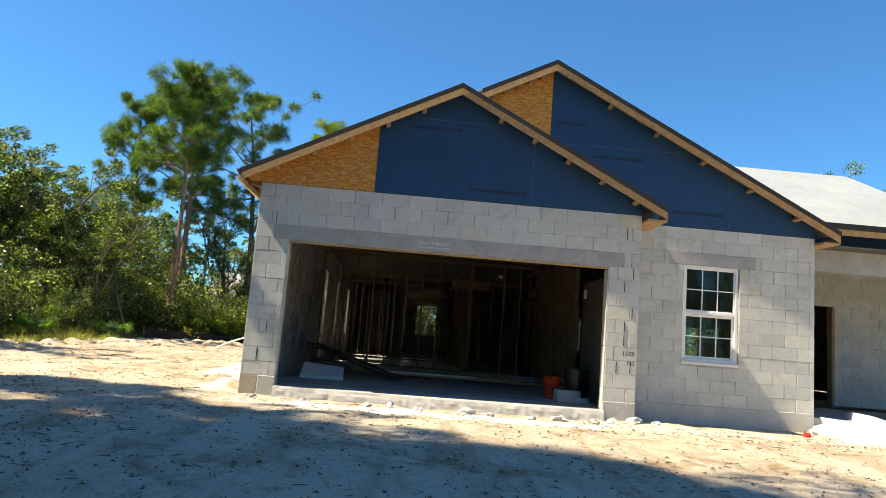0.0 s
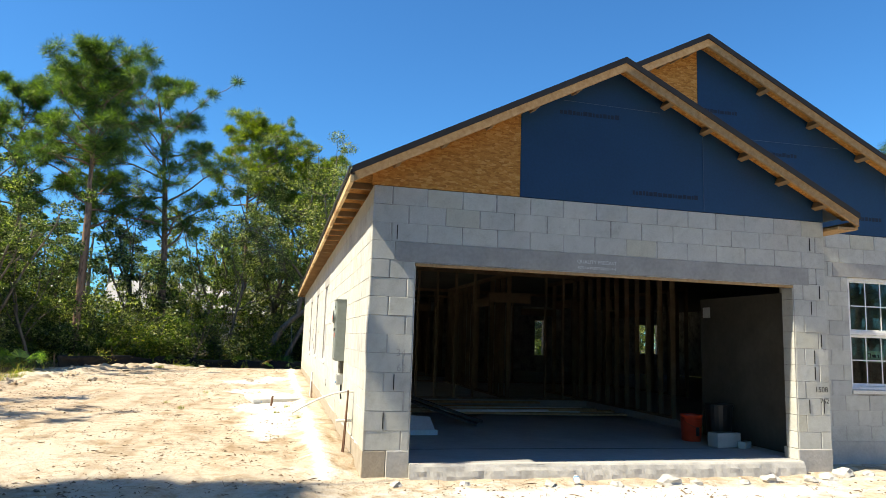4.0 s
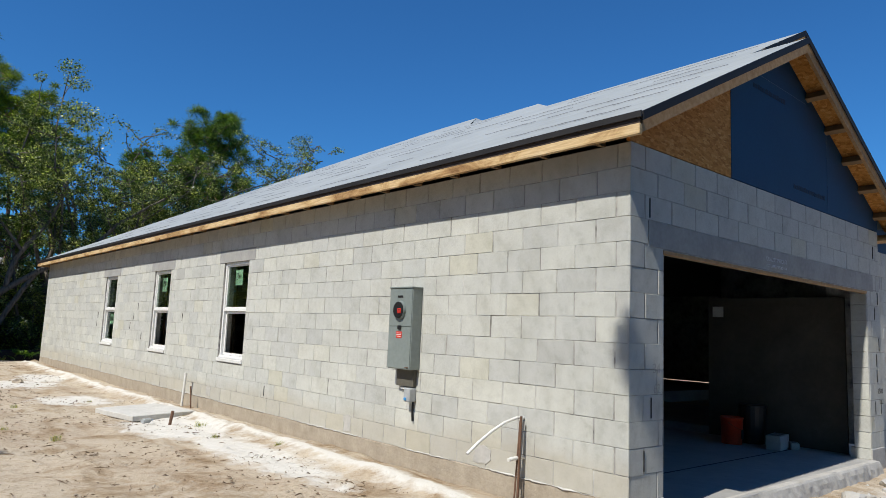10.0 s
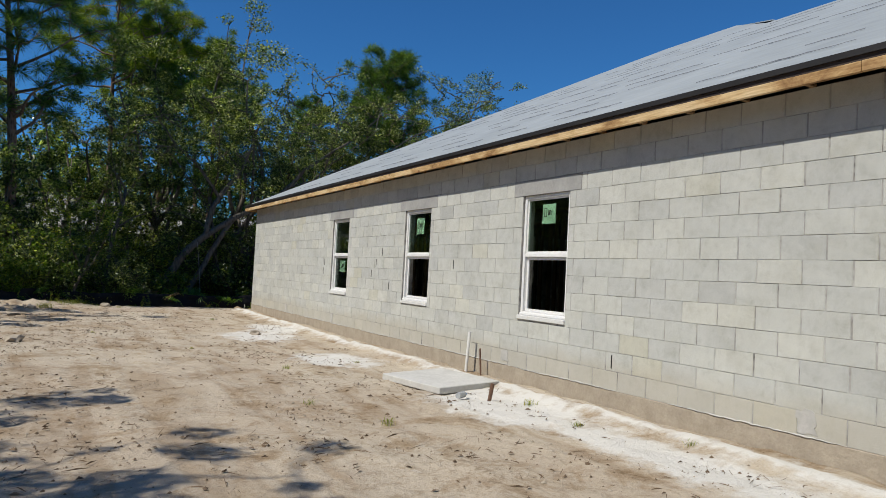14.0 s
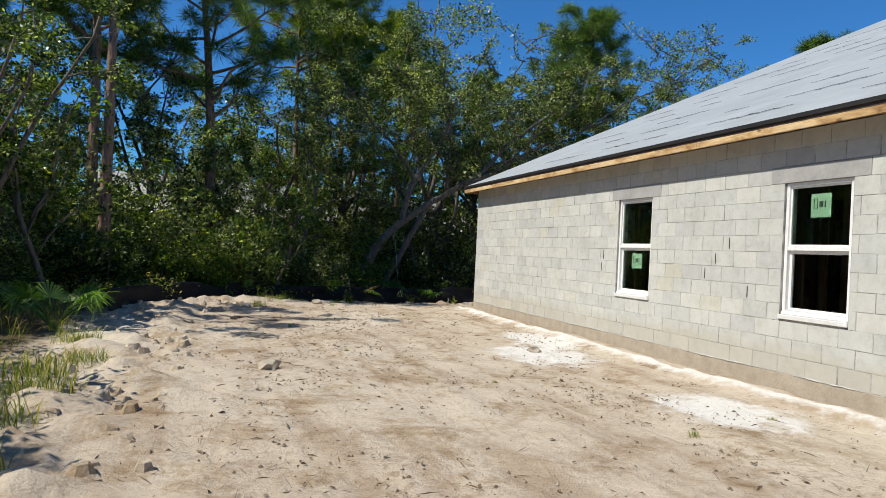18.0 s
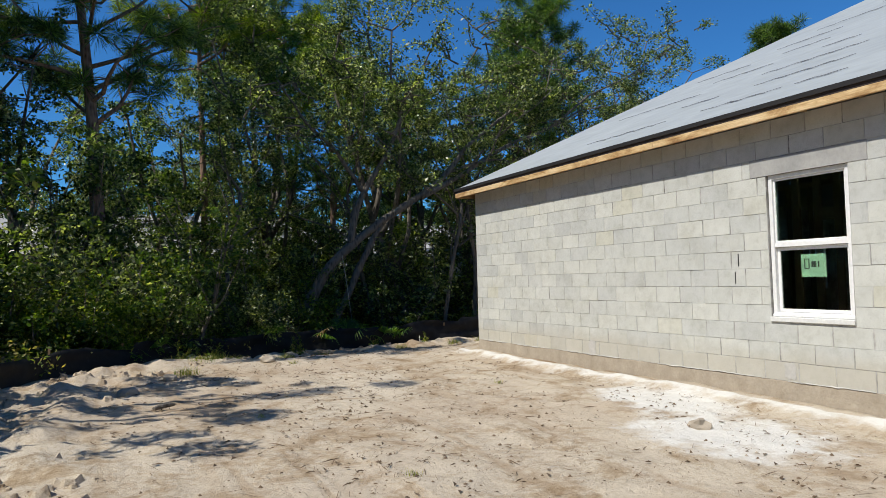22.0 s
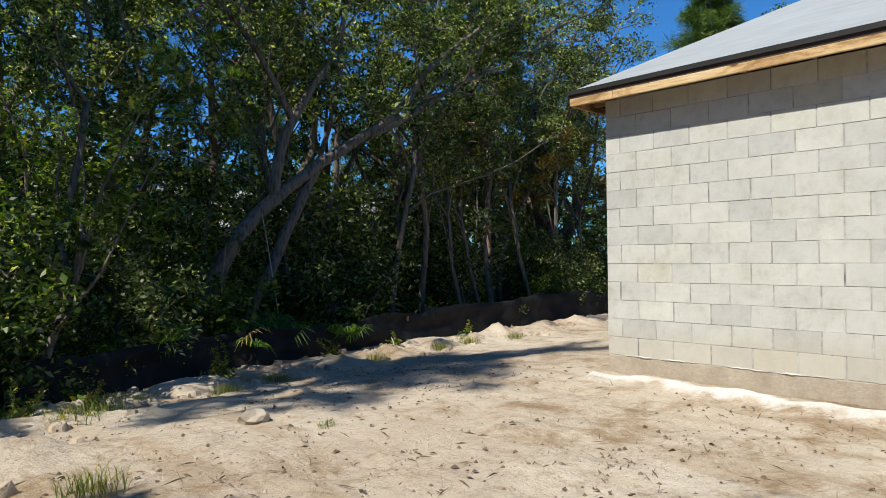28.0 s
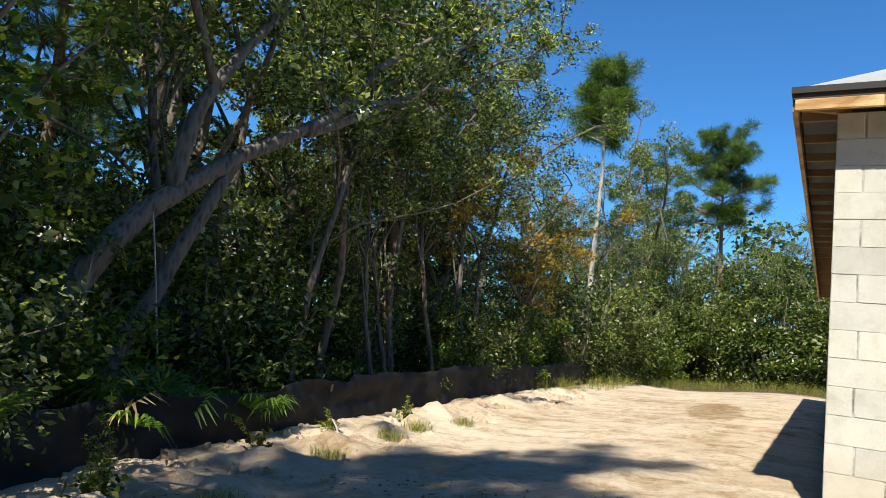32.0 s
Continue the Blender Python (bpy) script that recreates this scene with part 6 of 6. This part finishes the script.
plant(thin_oak, 47.0, 30.0, 1.2)
rusty = oak("oak_tree", "young tree turning rusty brown among the green", 14, 7.6, 2.0, 0.10, 4600, RUST_LEAF, 0.125, base=(9.6, 31.6, gz(9.6, 31.6)))
dark_oak = oak("oak_tree", "dense dark green live oak in the woods", 15, 9.8, 3.4, 0.20, 17000, OAK_LEAF, 0.115, clump=0.70, base=(-4.6, 34.0, gz(-4.6, 34.0)))
dark_oak_two = oak("oak_tree", "tall grey-green oak with a forked bole", 16, 11.0, 3.0, 0.16, 15000, DULL_LEAF, 0.11, clump=0.66, base=(-8.6, 31.0, gz(-8.6, 31.0)), bole=0.42)
young = oak("young_tree", "slim young tree with a leafy crown", 17, 6.2, 1.9, 0.075, 5200, OAK_LEAF, 0.125, base=(-12.4, 26.4, gz(-12.4, 26.4)), bole=0.30, low=0.2)
bright = oak("young_tree", "slim young tree with bright yellow-green leaves", 18, 4.4, 1.1, 0.055, 2600, BRIGHT_LEAF, 0.095, base=(-4.95, 25.5, gz(-4.95, 25.5)), bole=0.45, low=0.2, lean=(0.28, 0.0))

for x, y, k in LATER:
    plant(dark_oak_two, x, y, k)

# the leaning oak beside the back corner
lean_oak = thing("leaning_oak", "old grey-barked oak leaning over the silt fence", "tree", (0, 0, 0))
def limb_part(name, pts, r0, r1, sides=9):
    """A gnarled limb: the points joined by a smooth, slightly knotted tube."""
    p = [Vector(q) for q in pts]
    fine = []
    for i in range(len(p) - 1):
        a, b, c, d = p[max(i - 1, 0)], p[i], p[i + 1], p[min(i + 2, len(p) - 1)]
        for k in range(5):
            t = k / 5
            fine.append(0.5 * ((2 * b) + (c - a) * t + (2 * a - 5 * b + 4 * c - d) * t * t + (3 * b - a - 3 * c + d) * t ** 3))
    fine.append(p[-1])
    n = len(fine) - 1
    fine = [q + 0.035 * Vector(noise.noise_vector(q * 1.7)) for q in fine]
    rad = [(r0 + (r1 - r0) * k / n) * (1 + 0.16 * noise.noise(q * 2.3)) for k, q in enumerate(fine)]
    return part(name, tube(fine, rad, sides), OAK_BARK, lean_oak, smooth=True)


limb_part("trunk", [(-1.95, 28.45, -0.8), (-1.7, 28.5, -0.2), (-1.3, 28.6, 0.7), (-0.92, 28.6, 1.42), (-0.35, 28.6, 2.02), (0.3, 28.6, 2.55), (1.2, 28.6, 3.18), (2.2, 28.6, 3.8), (3.1, 28.6, 4.5), (3.75, 28.6, 5.3), (4.9, 28.7, 6.2), (6.2, 28.7, 7.2), (7.3, 28.8, 8.4)], 0.19, 0.03)
limb_part("second_trunk", [(-0.85, 28.6, -0.8), (-0.68, 28.6, -0.2), (-0.5, 28.6, 0.3), (-0.2, 28.6, 0.88), (0.2, 28.6, 1.72), (0.58, 28.6, 2.42), (0.95, 28.62, 3.0)], 0.12, 0.09)
limb_part("limb", [(2.16, 28.6, 3.72), (3.5, 28.6, 4.42), (5.2, 28.6, 5.45), (7.2, 28.7, 6.3), (9.2, 28.8, 7.4)], 0.10, 0.025, 7)
limb_part("limb", [(-0.1, 28.6, 2.3), (0.05, 28.6, 3.25), (0.35, 28.6, 3.85), (0.9, 28.6, 4.7), (1.25, 28.5, 5.4), (1.7, 28.4, 6.9)], 0.12, 0.04, 7)
limb_part("limb", [(0.3, 28.6, 3.8), (-0.6, 28.3, 4.9), (-1.5, 28.0, 5.6), (-2.4, 27.6, 6.6)], 0.07, 0.02, 6)
limb_part("limb", [(7.2, 28.7, 6.3), (9.0, 28.8, 7.6), (11.0, 28.8, 8.6), (13.2, 28.8, 10.0)], 0.05, 0.015, 6)
limb_part("limb", [(3.1, 28.6, 4.5), (4.2, 28.5, 4.9), (4.9, 28.4, 5.0), (5.6, 28.3, 4.8)], 0.05, 0.015, 6)
rnd, rng = random.Random(40), np.random.default_rng(40)
tw, cl = bmesh.new(), []
for x, y, z, n in ((5.6, 28.9, 7.3, 9), (4.4, 28.8, 6.4, 7), (7.4, 28.8, 6.3, 9), (6.0, 28.6, 5.4, 6), (9.0, 28.8, 7.3, 9), (1.8, 28.3, 6.8, 9), (1.0, 28.4, 5.4, 6), (-2.2, 27.7, 6.4, 10), (-1.5, 28.0, 5.4, 7), (7.2, 28.9, 8.4, 10), (-3.2, 27.4, 5.6, 7), (2.6, 28.0, 8.0, 8), (-0.4, 28.4, 7.4, 10), (4.4, 28.6, 8.8, 8), (8.4, 29.0, 8.6, 8), (9.6, 28.6, 6.2, 6), (3.4, 28.4, 7.2, 6), (11.0, 28.8, 8.4, 8), (12.6, 28.8, 9.4, 8), (10.6, 28.8, 9.8, 8), (13.6, 28.9, 10.4, 6)):
    for _ in range(n):
        a = rnd.uniform(0, 6.28)
        pts, rd = bough(rnd, (x + rnd.gauss(0, 0.3), y + rnd.gauss(0, 0.3), z + rnd.gauss(0, 0.3)), (math.cos(a), math.sin(a), rnd.uniform(-0.3, 0.7)), rnd.uniform(0.7, 1.9), 0.03, 0.008, 5, 0.35)
        tube(pts, rd, 4, tw, False)
        for p in pts[2:]:
            cl.append((*p, rnd.uniform(0.16, 0.42), rnd.uniform(0.5, 0.9)))
tagged(part("twig_mass", tw, OAK_BARK, lean_oak), kind="stuff")
part("crown", quads_mesh("crown", leaf_quads(rng, in_clumps(rng, cl, 17000, 0.2), 0.108), DULL_LEAF), None, lean_oak)

bush_a = shrub("shrub", "dense dark green bush at the edge of the woods", 21, 2.6, 1.2, 4000, OAK_LEAF, 0.112, base=(-8.9, 22.6, gz(-8.9, 22.6)))
bush_b = shrub("shrub", "leafy bright green bush at the edge of the woods", 22, 2.1, 1.0, 3000, BRIGHT_LEAF, 0.10, base=(-7.9, 24.3, gz(-7.9, 24.3)))
bush_c = shrub("shrub", "tangled grey-green undergrowth of thin stems", 23, 3.4, 1.3, 4000, DULL_LEAF, 0.112, base=(-6.2, 26.0, gz(-6.2, 26.0)))
bush_d = shrub("shrub", "low leafy weeds by the fence", 24, 0.9, 0.7, 1500, BRIGHT_LEAF, 0.07, base=(-7.6, 23.9, gz(-7.6, 23.9)))


def outward(s):
    """A point on the plot's edge at s metres along it, and the way out of the plot."""
    for (ax, ay), (bx, by) in zip(FENCE, FENCE[1:]):
        ln = math.hypot(bx - ax, by - ay)
        if s <= ln:
            dx, dy = (bx - ax) / ln, (by - ay) / ln
            return ax + dx * s, ay + dy * s, -dy, dx
        s -= ln
    return None


EDGE_LEN = sum(math.hypot(b[0] - a[0], b[1] - a[1]) for a, b in zip(FENCE, FENCE[1:]))


def line_up(masters, spacing, depth, s0, s1, scale, jitter=0.6):
    """A ragged row of copies along the plot's edge, from s0 to s1 metres, depth metres outside it."""
    own, s = random.Random(int(depth * 100 + s0 * 7)), s0
    while s < s1:
        x, y, nx, ny = outward(min(s, EDGE_LEN - 0.01))
        d = depth + own.uniform(-jitter, jitter)
        plant(own.choice(masters), x + nx * d + own.uniform(-0.3, 0.3), y + ny * d + own.uniform(-0.3, 0.3), own.uniform(*scale))
        s += spacing * own.uniform(0.75, 1.3)


# along the west side: a dense dark edge, taller towards the back corner
line_up([bush_a, bush_c, bush_a, bush_b], 1.5, 1.9, 9.0, 26.0, (0.45, 0.7))
line_up([bush_a, bush_c], 1.8, 3.0, 6.0, 27.0, (0.8, 1.1))
line_up([young, young, bright], 3.0, 3.8, 12.0, 26.0, (0.6, 0.85))
line_up([dark_oak, dark_oak_two], 3.4, 6.6, 12.0, 27.0, (0.62, 0.78))
line_up([dark_oak, dark_oak_two], 3.2, 10.0, 3.0, 27.0, (0.8, 0.95))
line_up([bush_c, young], 2.2, 8.0, 8.0, 27.0, (1.0, 1.3))
plant(dark_oak, -10.6, 18.2, 0.7)
# round the back corner and along the back
line_up([bush_a, bush_c, bush_b, bush_d], 1.4, 1.1, 26.0, EDGE_LEN, (0.7, 1.1), 0.4)
line_up([bush_a, bush_c, bush_b], 2.1, 2.6, 26.0, EDGE_LEN, (1.0, 1.45))
line_up([young, bright, bright], 3.9, 3.8, 29.0, EDGE_LEN, (0.8, 1.1))
line_up([young, bright, young], 4.6, 6.5, 26.0, EDGE_LEN, (0.7, 0.95))
line_up([dark_oak_two, dull_oak, dark_oak], 7.5, 10.5, 26.0, EDGE_LEN, (0.75, 0.95))
line_up([dark_oak, dull_oak, pine_two], 9.0, 17.0, 27.0, EDGE_LEN + 3, (0.8, 1.0))
# tall undergrowth that hides the houses beyond
line_up([young, dull_oak, bush_c], 2.6, 9.0, 23.0, EDGE_LEN, (0.45, 0.6), 1.2)
line_up([bush_c, bush_a, bush_b], 1.6, 5.4, 24.0, EDGE_LEN, (1.0, 1.4), 0.8)
line_up([dark_oak, bush_c, dark_oak], 2.4, 13.0, 24.0, 42.0, (0.75, 0.9), 1.0)
line_up([bush_c], 1.8, 7.4, 27.0, 38.0, (1.3, 1.6), 0.6)
for k in range(14):
    plant((dull_oak, dark_oak, young, bush_c)[k % 4], 25.5 + 2.6 * (k % 3), -6 + 1.35 * k, 0.85)
for x, y, s in ((-13.8, 22.2, 0.9), (-16.5, 24.0, 0.9), (-15.2, 19.0, 0.9), (-13.0, 20.2, 0.95)):
    plant(PLANT.choice([dark_oak, dark_oak_two]), x, y, s)
plant(pine_two, -13.5, 29.5, 0.9)
plant(dark_oak_two, 9.6, 32.0, 0.98)
plant(dull_oak, 12.4, 32.8, 0.88)
plant(rusty, 14.6, 29.9, 1.0)
plant(bright, -9.2, 19.4, 1.2)
plant(round_pine, -9.0, 23.2, 0.93)
plant(bush_b, -6.1, 25.2, 1.1)
plant(bush_b, -7.4, 24.4, 0.8)
plant(bush_d, -6.7, 24.2, 1.0)
plant(tall_pine, 0.6, 33.0, 0.72)
plant(pine_two, 8.0, 30.6, 0.62)
# slim bare stems standing just behind the back fence
slim = oak("slim_tree", "slim tree with a long bare grey stem and a thin crown", 26, 8.6, 1.5, 0.075, 3600, DULL_LEAF, 0.105, base=(3.1, 29.2, gz(3.1, 29.2)), bole=0.5, lean=(0.1, 0.0))
for x, y, s in ((0.9, 29.4, 1.0), (4.7, 29.8, 1.1), (6.3, 29.3, 0.8), (7.2, 29.9, 1.15), (8.6, 29.5, 0.9), (10.3, 29.6, 1.0), (12.0, 29.9, 0.8), (16.9, 30.2, 0.9), (-3.6, 29.6, 1.05), (5.2, 28.9, 0.75)):
    plant(slim, x, y, s)
# beyond the east end of the plot
for k in range(15):
    x, y = 19.5 + 1.6 * (k % 8) + PLANT.uniform(-0.7, 0.7), 30.2 + 2.6 * (k // 8) - 0.55 * (k % 8)
    plant(PLANT.choice([young, thin_oak, dull_oak, bush_c]), x, y, PLANT.uniform(0.55, 0.85))
for k in range(12):
    plant(PLANT.choice([bush_a, bush_c, bush_b]), 15.0 + 1.5 * k, 30.6 - 0.5 * k + PLANT.uniform(-0.5, 0.5), PLANT.uniform(0.9, 1.3))
for k in range(9):
    plant(PLANT.choice([dull_oak, thin_oak, dark_oak]), 29.0 + 1.8 * (k % 5), 17.0 + 2.2 * k + PLANT.uniform(-1, 1), PLANT.uniform(0.6, 0.85))
for k in range(13):
    plant(PLANT.choice([bush_c, bush_a]), 26.0 + PLANT.uniform(-0.8, 1.2), 17.5 + 0.9 * k, PLANT.uniform(1.3, 1.7))
for k in range(8):
    plant(PLANT.choice([young, dark_oak_two, young]), 28.2 + PLANT.uniform(-0.8, 0.8), 17.0 + 1.6 * k, PLANT.uniform(0.75, 1.05))
for k, (x, y, s) in enumerate(((-3.2, 27.0, 1.0), (-0.9, 27.4, 1.1), (0.5, 27.6, 0.8), (-8.6, 16.2, 1.0), (-9.0, 11.4, 1.0), (10.6, 29.6, 1.6), (-5.9, 24.9, 0.9))):
    palmetto(60 + k, 9, 0.75 * s, (x, y, gz(x, y)))
palmetto(71, 3, 0.8, (-1.75, 27.55, gz(-1.75, 27.55)), DEAD_PALM, "withered brown fan palm hanging over the silt fence")
dry = shrub("shrub", "dry straw-coloured brush at the fence corner", 27, 0.75, 0.8, 1500, GRASS, 0.075, base=(-7.7, 23.2, gz(-7.7, 23.2)), stems=11)
plant(dry, -8.3, 22.2, 1.1)
plant(dry, -4.4, 26.1, 0.8)
plant(bush_b, -6.6, 24.6, 0.75)
# a vine hanging from the leaning oak, fallen sticks, a thin weed before the fence and a piece of bark on the sand
vine = thing("hanging_vine", "thin bare vine hanging straight down from the leaning oak", "vine", (0, 0, 0))
part("stem", tube([(-0.42, 28.5, 2.0), (-0.36, 28.4, 1.4), (-0.3, 28.3, 0.7), (-0.26, 28.2, 0.1), (-0.24, 28.2, -0.62)], [0.011, 0.010, 0.012, 0.010, 0.012], 5), PALE_BARK, vine)
for a, b, r in (((-6.25, 24.25, 0.02), (-5.35, 24.75, 0.42), 0.014), ((-6.1, 24.1, 0.0), (-5.2, 24.95, 0.34), 0.011), ((-6.35, 24.05, 0.02), (-5.75, 24.5, 0.22), 0.010), ((-2.25, 25.75, 0.16), (-1.6, 25.5, 0.0), 0.008), ((1.1, 26.6, 0.28), (0.95, 26.35, 0.0), 0.009)):
    p, q = (Vector((v[0], v[1], v[2] + gz(v[0], v[1]))) for v in (a, b))
    stick = thing("fallen_branch", "dry pale branch lying against the silt fence", "branch", tuple(p), group="dry branches")
    d = q - p
    bend = Vector((-d.y, d.x, 0.25)) * 0.09
    part("stem", tube([(0, 0, 0), d * 0.3 + bend * 0.8, d * 0.65 + bend, d], [r, r * 0.9, r * 0.75, r * 0.45], 6), PALE_BARK, stick)
    part("twig", tube([d * 0.55 + bend, d * 0.7 + bend * 2.6 + Vector((0, 0, 0.03)), d * 0.85 + bend * 3.4], [r * 0.5, r * 0.4, r * 0.25], 5), PALE_BARK, stick)


def weed(seed, x, y, h):
    """A thin upright weed with small leaves up its stem and a few broad ones at its foot."""
    own, rng = random.Random(seed), np.random.default_rng(seed)
    w = thing("weed", "thin upright weed with small leaves before the fence", "weed", (x, y, gz(x, y)), group="weeds on the sand")
    bm, spots = bmesh.new(), []
    for k in range(3):
        pts, rad = bough(own, (0.02 * k, 0.01 * k, -0.02), (own.uniform(-0.25, 0.25), own.uniform(-0.25, 0.25), 1), h * (1 - 0.28 * k), 0.007, 0.002, 8, 0.12)
        tube(pts, rad, 5, bm, False)
        for p in pts[2:]:
            a = own.uniform(0, 6.28)
            tp, tr = bough(own, p, (math.cos(a), math.sin(a), 0.8), 0.10 * h, 0.003, 0.001, 3, 0.2)
            tube(tp, tr, 4, bm, False)
            spots += [tuple(q) for q in tp for _ in range(5)]
    part("stem", bm, PALM, w)
    c = np.array(spots)
    part("foliage", quads_mesh("foliage", leaf_quads(rng, c + rng.normal(size=c.shape) * 0.018, 0.038), GRASS), None, w)
    a = rng.uniform(0, 6.28, 26)
    c = np.stack([np.cos(a) * rng.uniform(0.03, 0.22, 26), np.sin(a) * rng.uniform(0.03, 0.22, 26), rng.uniform(0.03, 0.20, 26)], 1)
    part("low_leaves", quads_mesh("low_leaves", leaf_quads(rng, c, 0.085, 0.6, 0.8), BRIGHT_LEAF), None, w)
    return w


for k, (x, y, h) in enumerate(((-2.35, 26.0, 0.72), (-2.55, 25.85, 0.4), (-4.55, 24.2, 0.35), (-0.2, 26.55, 0.4), (1.4, 26.9, 0.35), (-5.2, 24.0, 0.45), (3.4, 27.0, 0.4))):
    weed(300 + k, x, y, h)
bark = thing("bark_piece", "dark curled piece of bark lying on the sand", "bark", (-6.07, 18.16, gz(-6.07, 18.16) + 0.022), 32)
part("shell", tube([(0, 0, 0.0), (0.09, 0.012, 0.008), (0.19, -0.008, 0.014), (0.28, 0.005, 0.005)], [0.022, 0.03, 0.027, 0.016], 8), OAK_BARK, bark)
# trees along the street side that shade the front of the plot
for x, y, s, m in ((-9.2, -7.2, 1.05, tall_pine), (-8.6, -9.8, 1.0, tall_pine), (-10.2, -12.2, 1.1, dark_oak), (-7.9, -6.6, 1.05, dark_oak_two), (-6.4, -9.6, 0.9, thin_oak), (-12.0, -8.6, 1.2, dark_oak_two), (-9.5, -14.5, 0.95, thin_oak), (-7.4, -11.0, 1.4, thin_oak), (-10.0, -6.6, 1.25, pine_two), (-5.9, -7.4, 0.95, thin_oak), (-8.2, -8.2, 1.2, dull_oak), (-7.6, -5.6, 1.0, thin_oak), (-8.8, -4.6, 0.8, tall_pine), (-7.4, -6.5, 1.1, round_pine), (-5.3, -5.9, 1.05, thin_pine), (-4.4, -6.1, 1.0, thin_pine)):
    plant(m, x, y, s)
plant(dark_oak_two, -11.4, 5.6, 0.8)
corner_pine = pine("pine_tree", "pine at the street side with a long side branch", 9, 9.4, 0.13, 0.28, 0.9, base=(-8.6, -1.9, gz(-8.6, -1.9)), extra=((3.37, 1.12, 8.2),))

# the woods farther off, seen only as masses of leaves
rng = np.random.default_rng(9)
far_clumps, stems_bm = [], bmesh.new()
frnd = random.Random(90)
for k in range(330):
    a = 2 * math.pi * k / 330
    rad = frnd.uniform(44, 74)
    x, y = 3 + rad * math.cos(a), 10 + rad * math.sin(a)
    h = frnd.uniform(7, 11.5)
    tube([(x, y, -0.5), (x + frnd.uniform(-0.4, 0.4), y, h * 0.8)], [0.2, 0.08], 5, stems_bm, False)
    for j in range(9):
        far_clumps.append((x + frnd.gauss(0, 1.6), y + frnd.gauss(0, 1.6), h * frnd.uniform(0.12, 1.0), frnd.uniform(0.8, 1.7), 0.8))
woods = thing("far_woods", "distant band of mixed green woods", "woods", kind="stuff")
tagged(part("far_stems", stems_bm, OAK_BARK, woods), kind="stuff")
tagged(part("far_leaves", quads_mesh("far_leaves", leaf_quads(rng, in_clumps(rng, far_clumps, 130000, 0.3), 0.50, 0.6), OAK_LEAF), None, woods), kind="stuff")


# ---- the neighbour's house behind the woods ----
def neighbour(x, y, turn, w, d, h, label):
    house = thing("neighbour_house", label, "house", (x, y, -0.2), turn)
    part("wall", box(0, w, 0, d, 0, h, 0.01), STENCIL, house, "pale rendered wall")
    part("roof", poly([(-0.5, -0.5, h), (w + 0.5, -0.5, h), (w + 0.5, d / 2, h + d * 0.24), (-0.5, d / 2, h + d * 0.24)], 0.12), LINTEL, house, "grey shingle roof")
    part("roof", poly([(-0.5, d / 2, h + d * 0.24), (w + 0.5, d / 2, h + d * 0.24), (w + 0.5, d + 0.5, h), (-0.5, d + 0.5, h)], 0.12), LINTEL, house)
    for k in range(4):
        wx = w * (k + 0.5) / 4
        wi = part("window", frame_ring(wx - 0.5, wx + 0.5, 0.9, 2.1, 0.06, -0.03, 0.01), WHITE, house)
        part("pane", box(wx - 0.44, wx + 0.44, -0.012, -0.004, 0.96, 2.04), BLACK, wi, "dark pane")
    return house


neighbour(-12.0, 41.0, 6, 15, 9, 2.8, "pale single-storey house half hidden behind trees")
neighbour(6.0, 47.0, -8, 14, 9, 2.8, "pale single-storey house far behind the woods")

# ---- the blocks of the walls, last ----
for wall, m, loose, lo, hi in PENDING_BLOCKS:
    near = [b for b in loose if lo <= b[1] <= hi]
    if len(near) > 320:
        near = near[-320:]
    chosen = {id(b) for b in near}
    for b in near:
        w, uc, zc, off, tilt = b
        ob = new("block", shared_block(w))
        ob.parent = wall
        ob.matrix_basis = m @ pose(uc, off, zc, 0, tilt * 0.6, 0)
    verts, faces = [], []
    for b in loose:
        if id(b) in chosen:
            continue
        w, uc, zc, off, tilt = b
        v, f = block_mesh(w)
        base = len(verts)
        q = m @ pose(uc, off, zc, 0, tilt * 0.6, 0)
        verts += [tuple(q @ Vector(p)) for p in v]
        faces += [tuple(base + i for i in g) for g in f]
    if verts:
        ob = new("blocks", mesh_of("blocks", verts, faces, BLOCK_FAR))
        ob.parent = wall
        tagged(ob, kind="stuff")
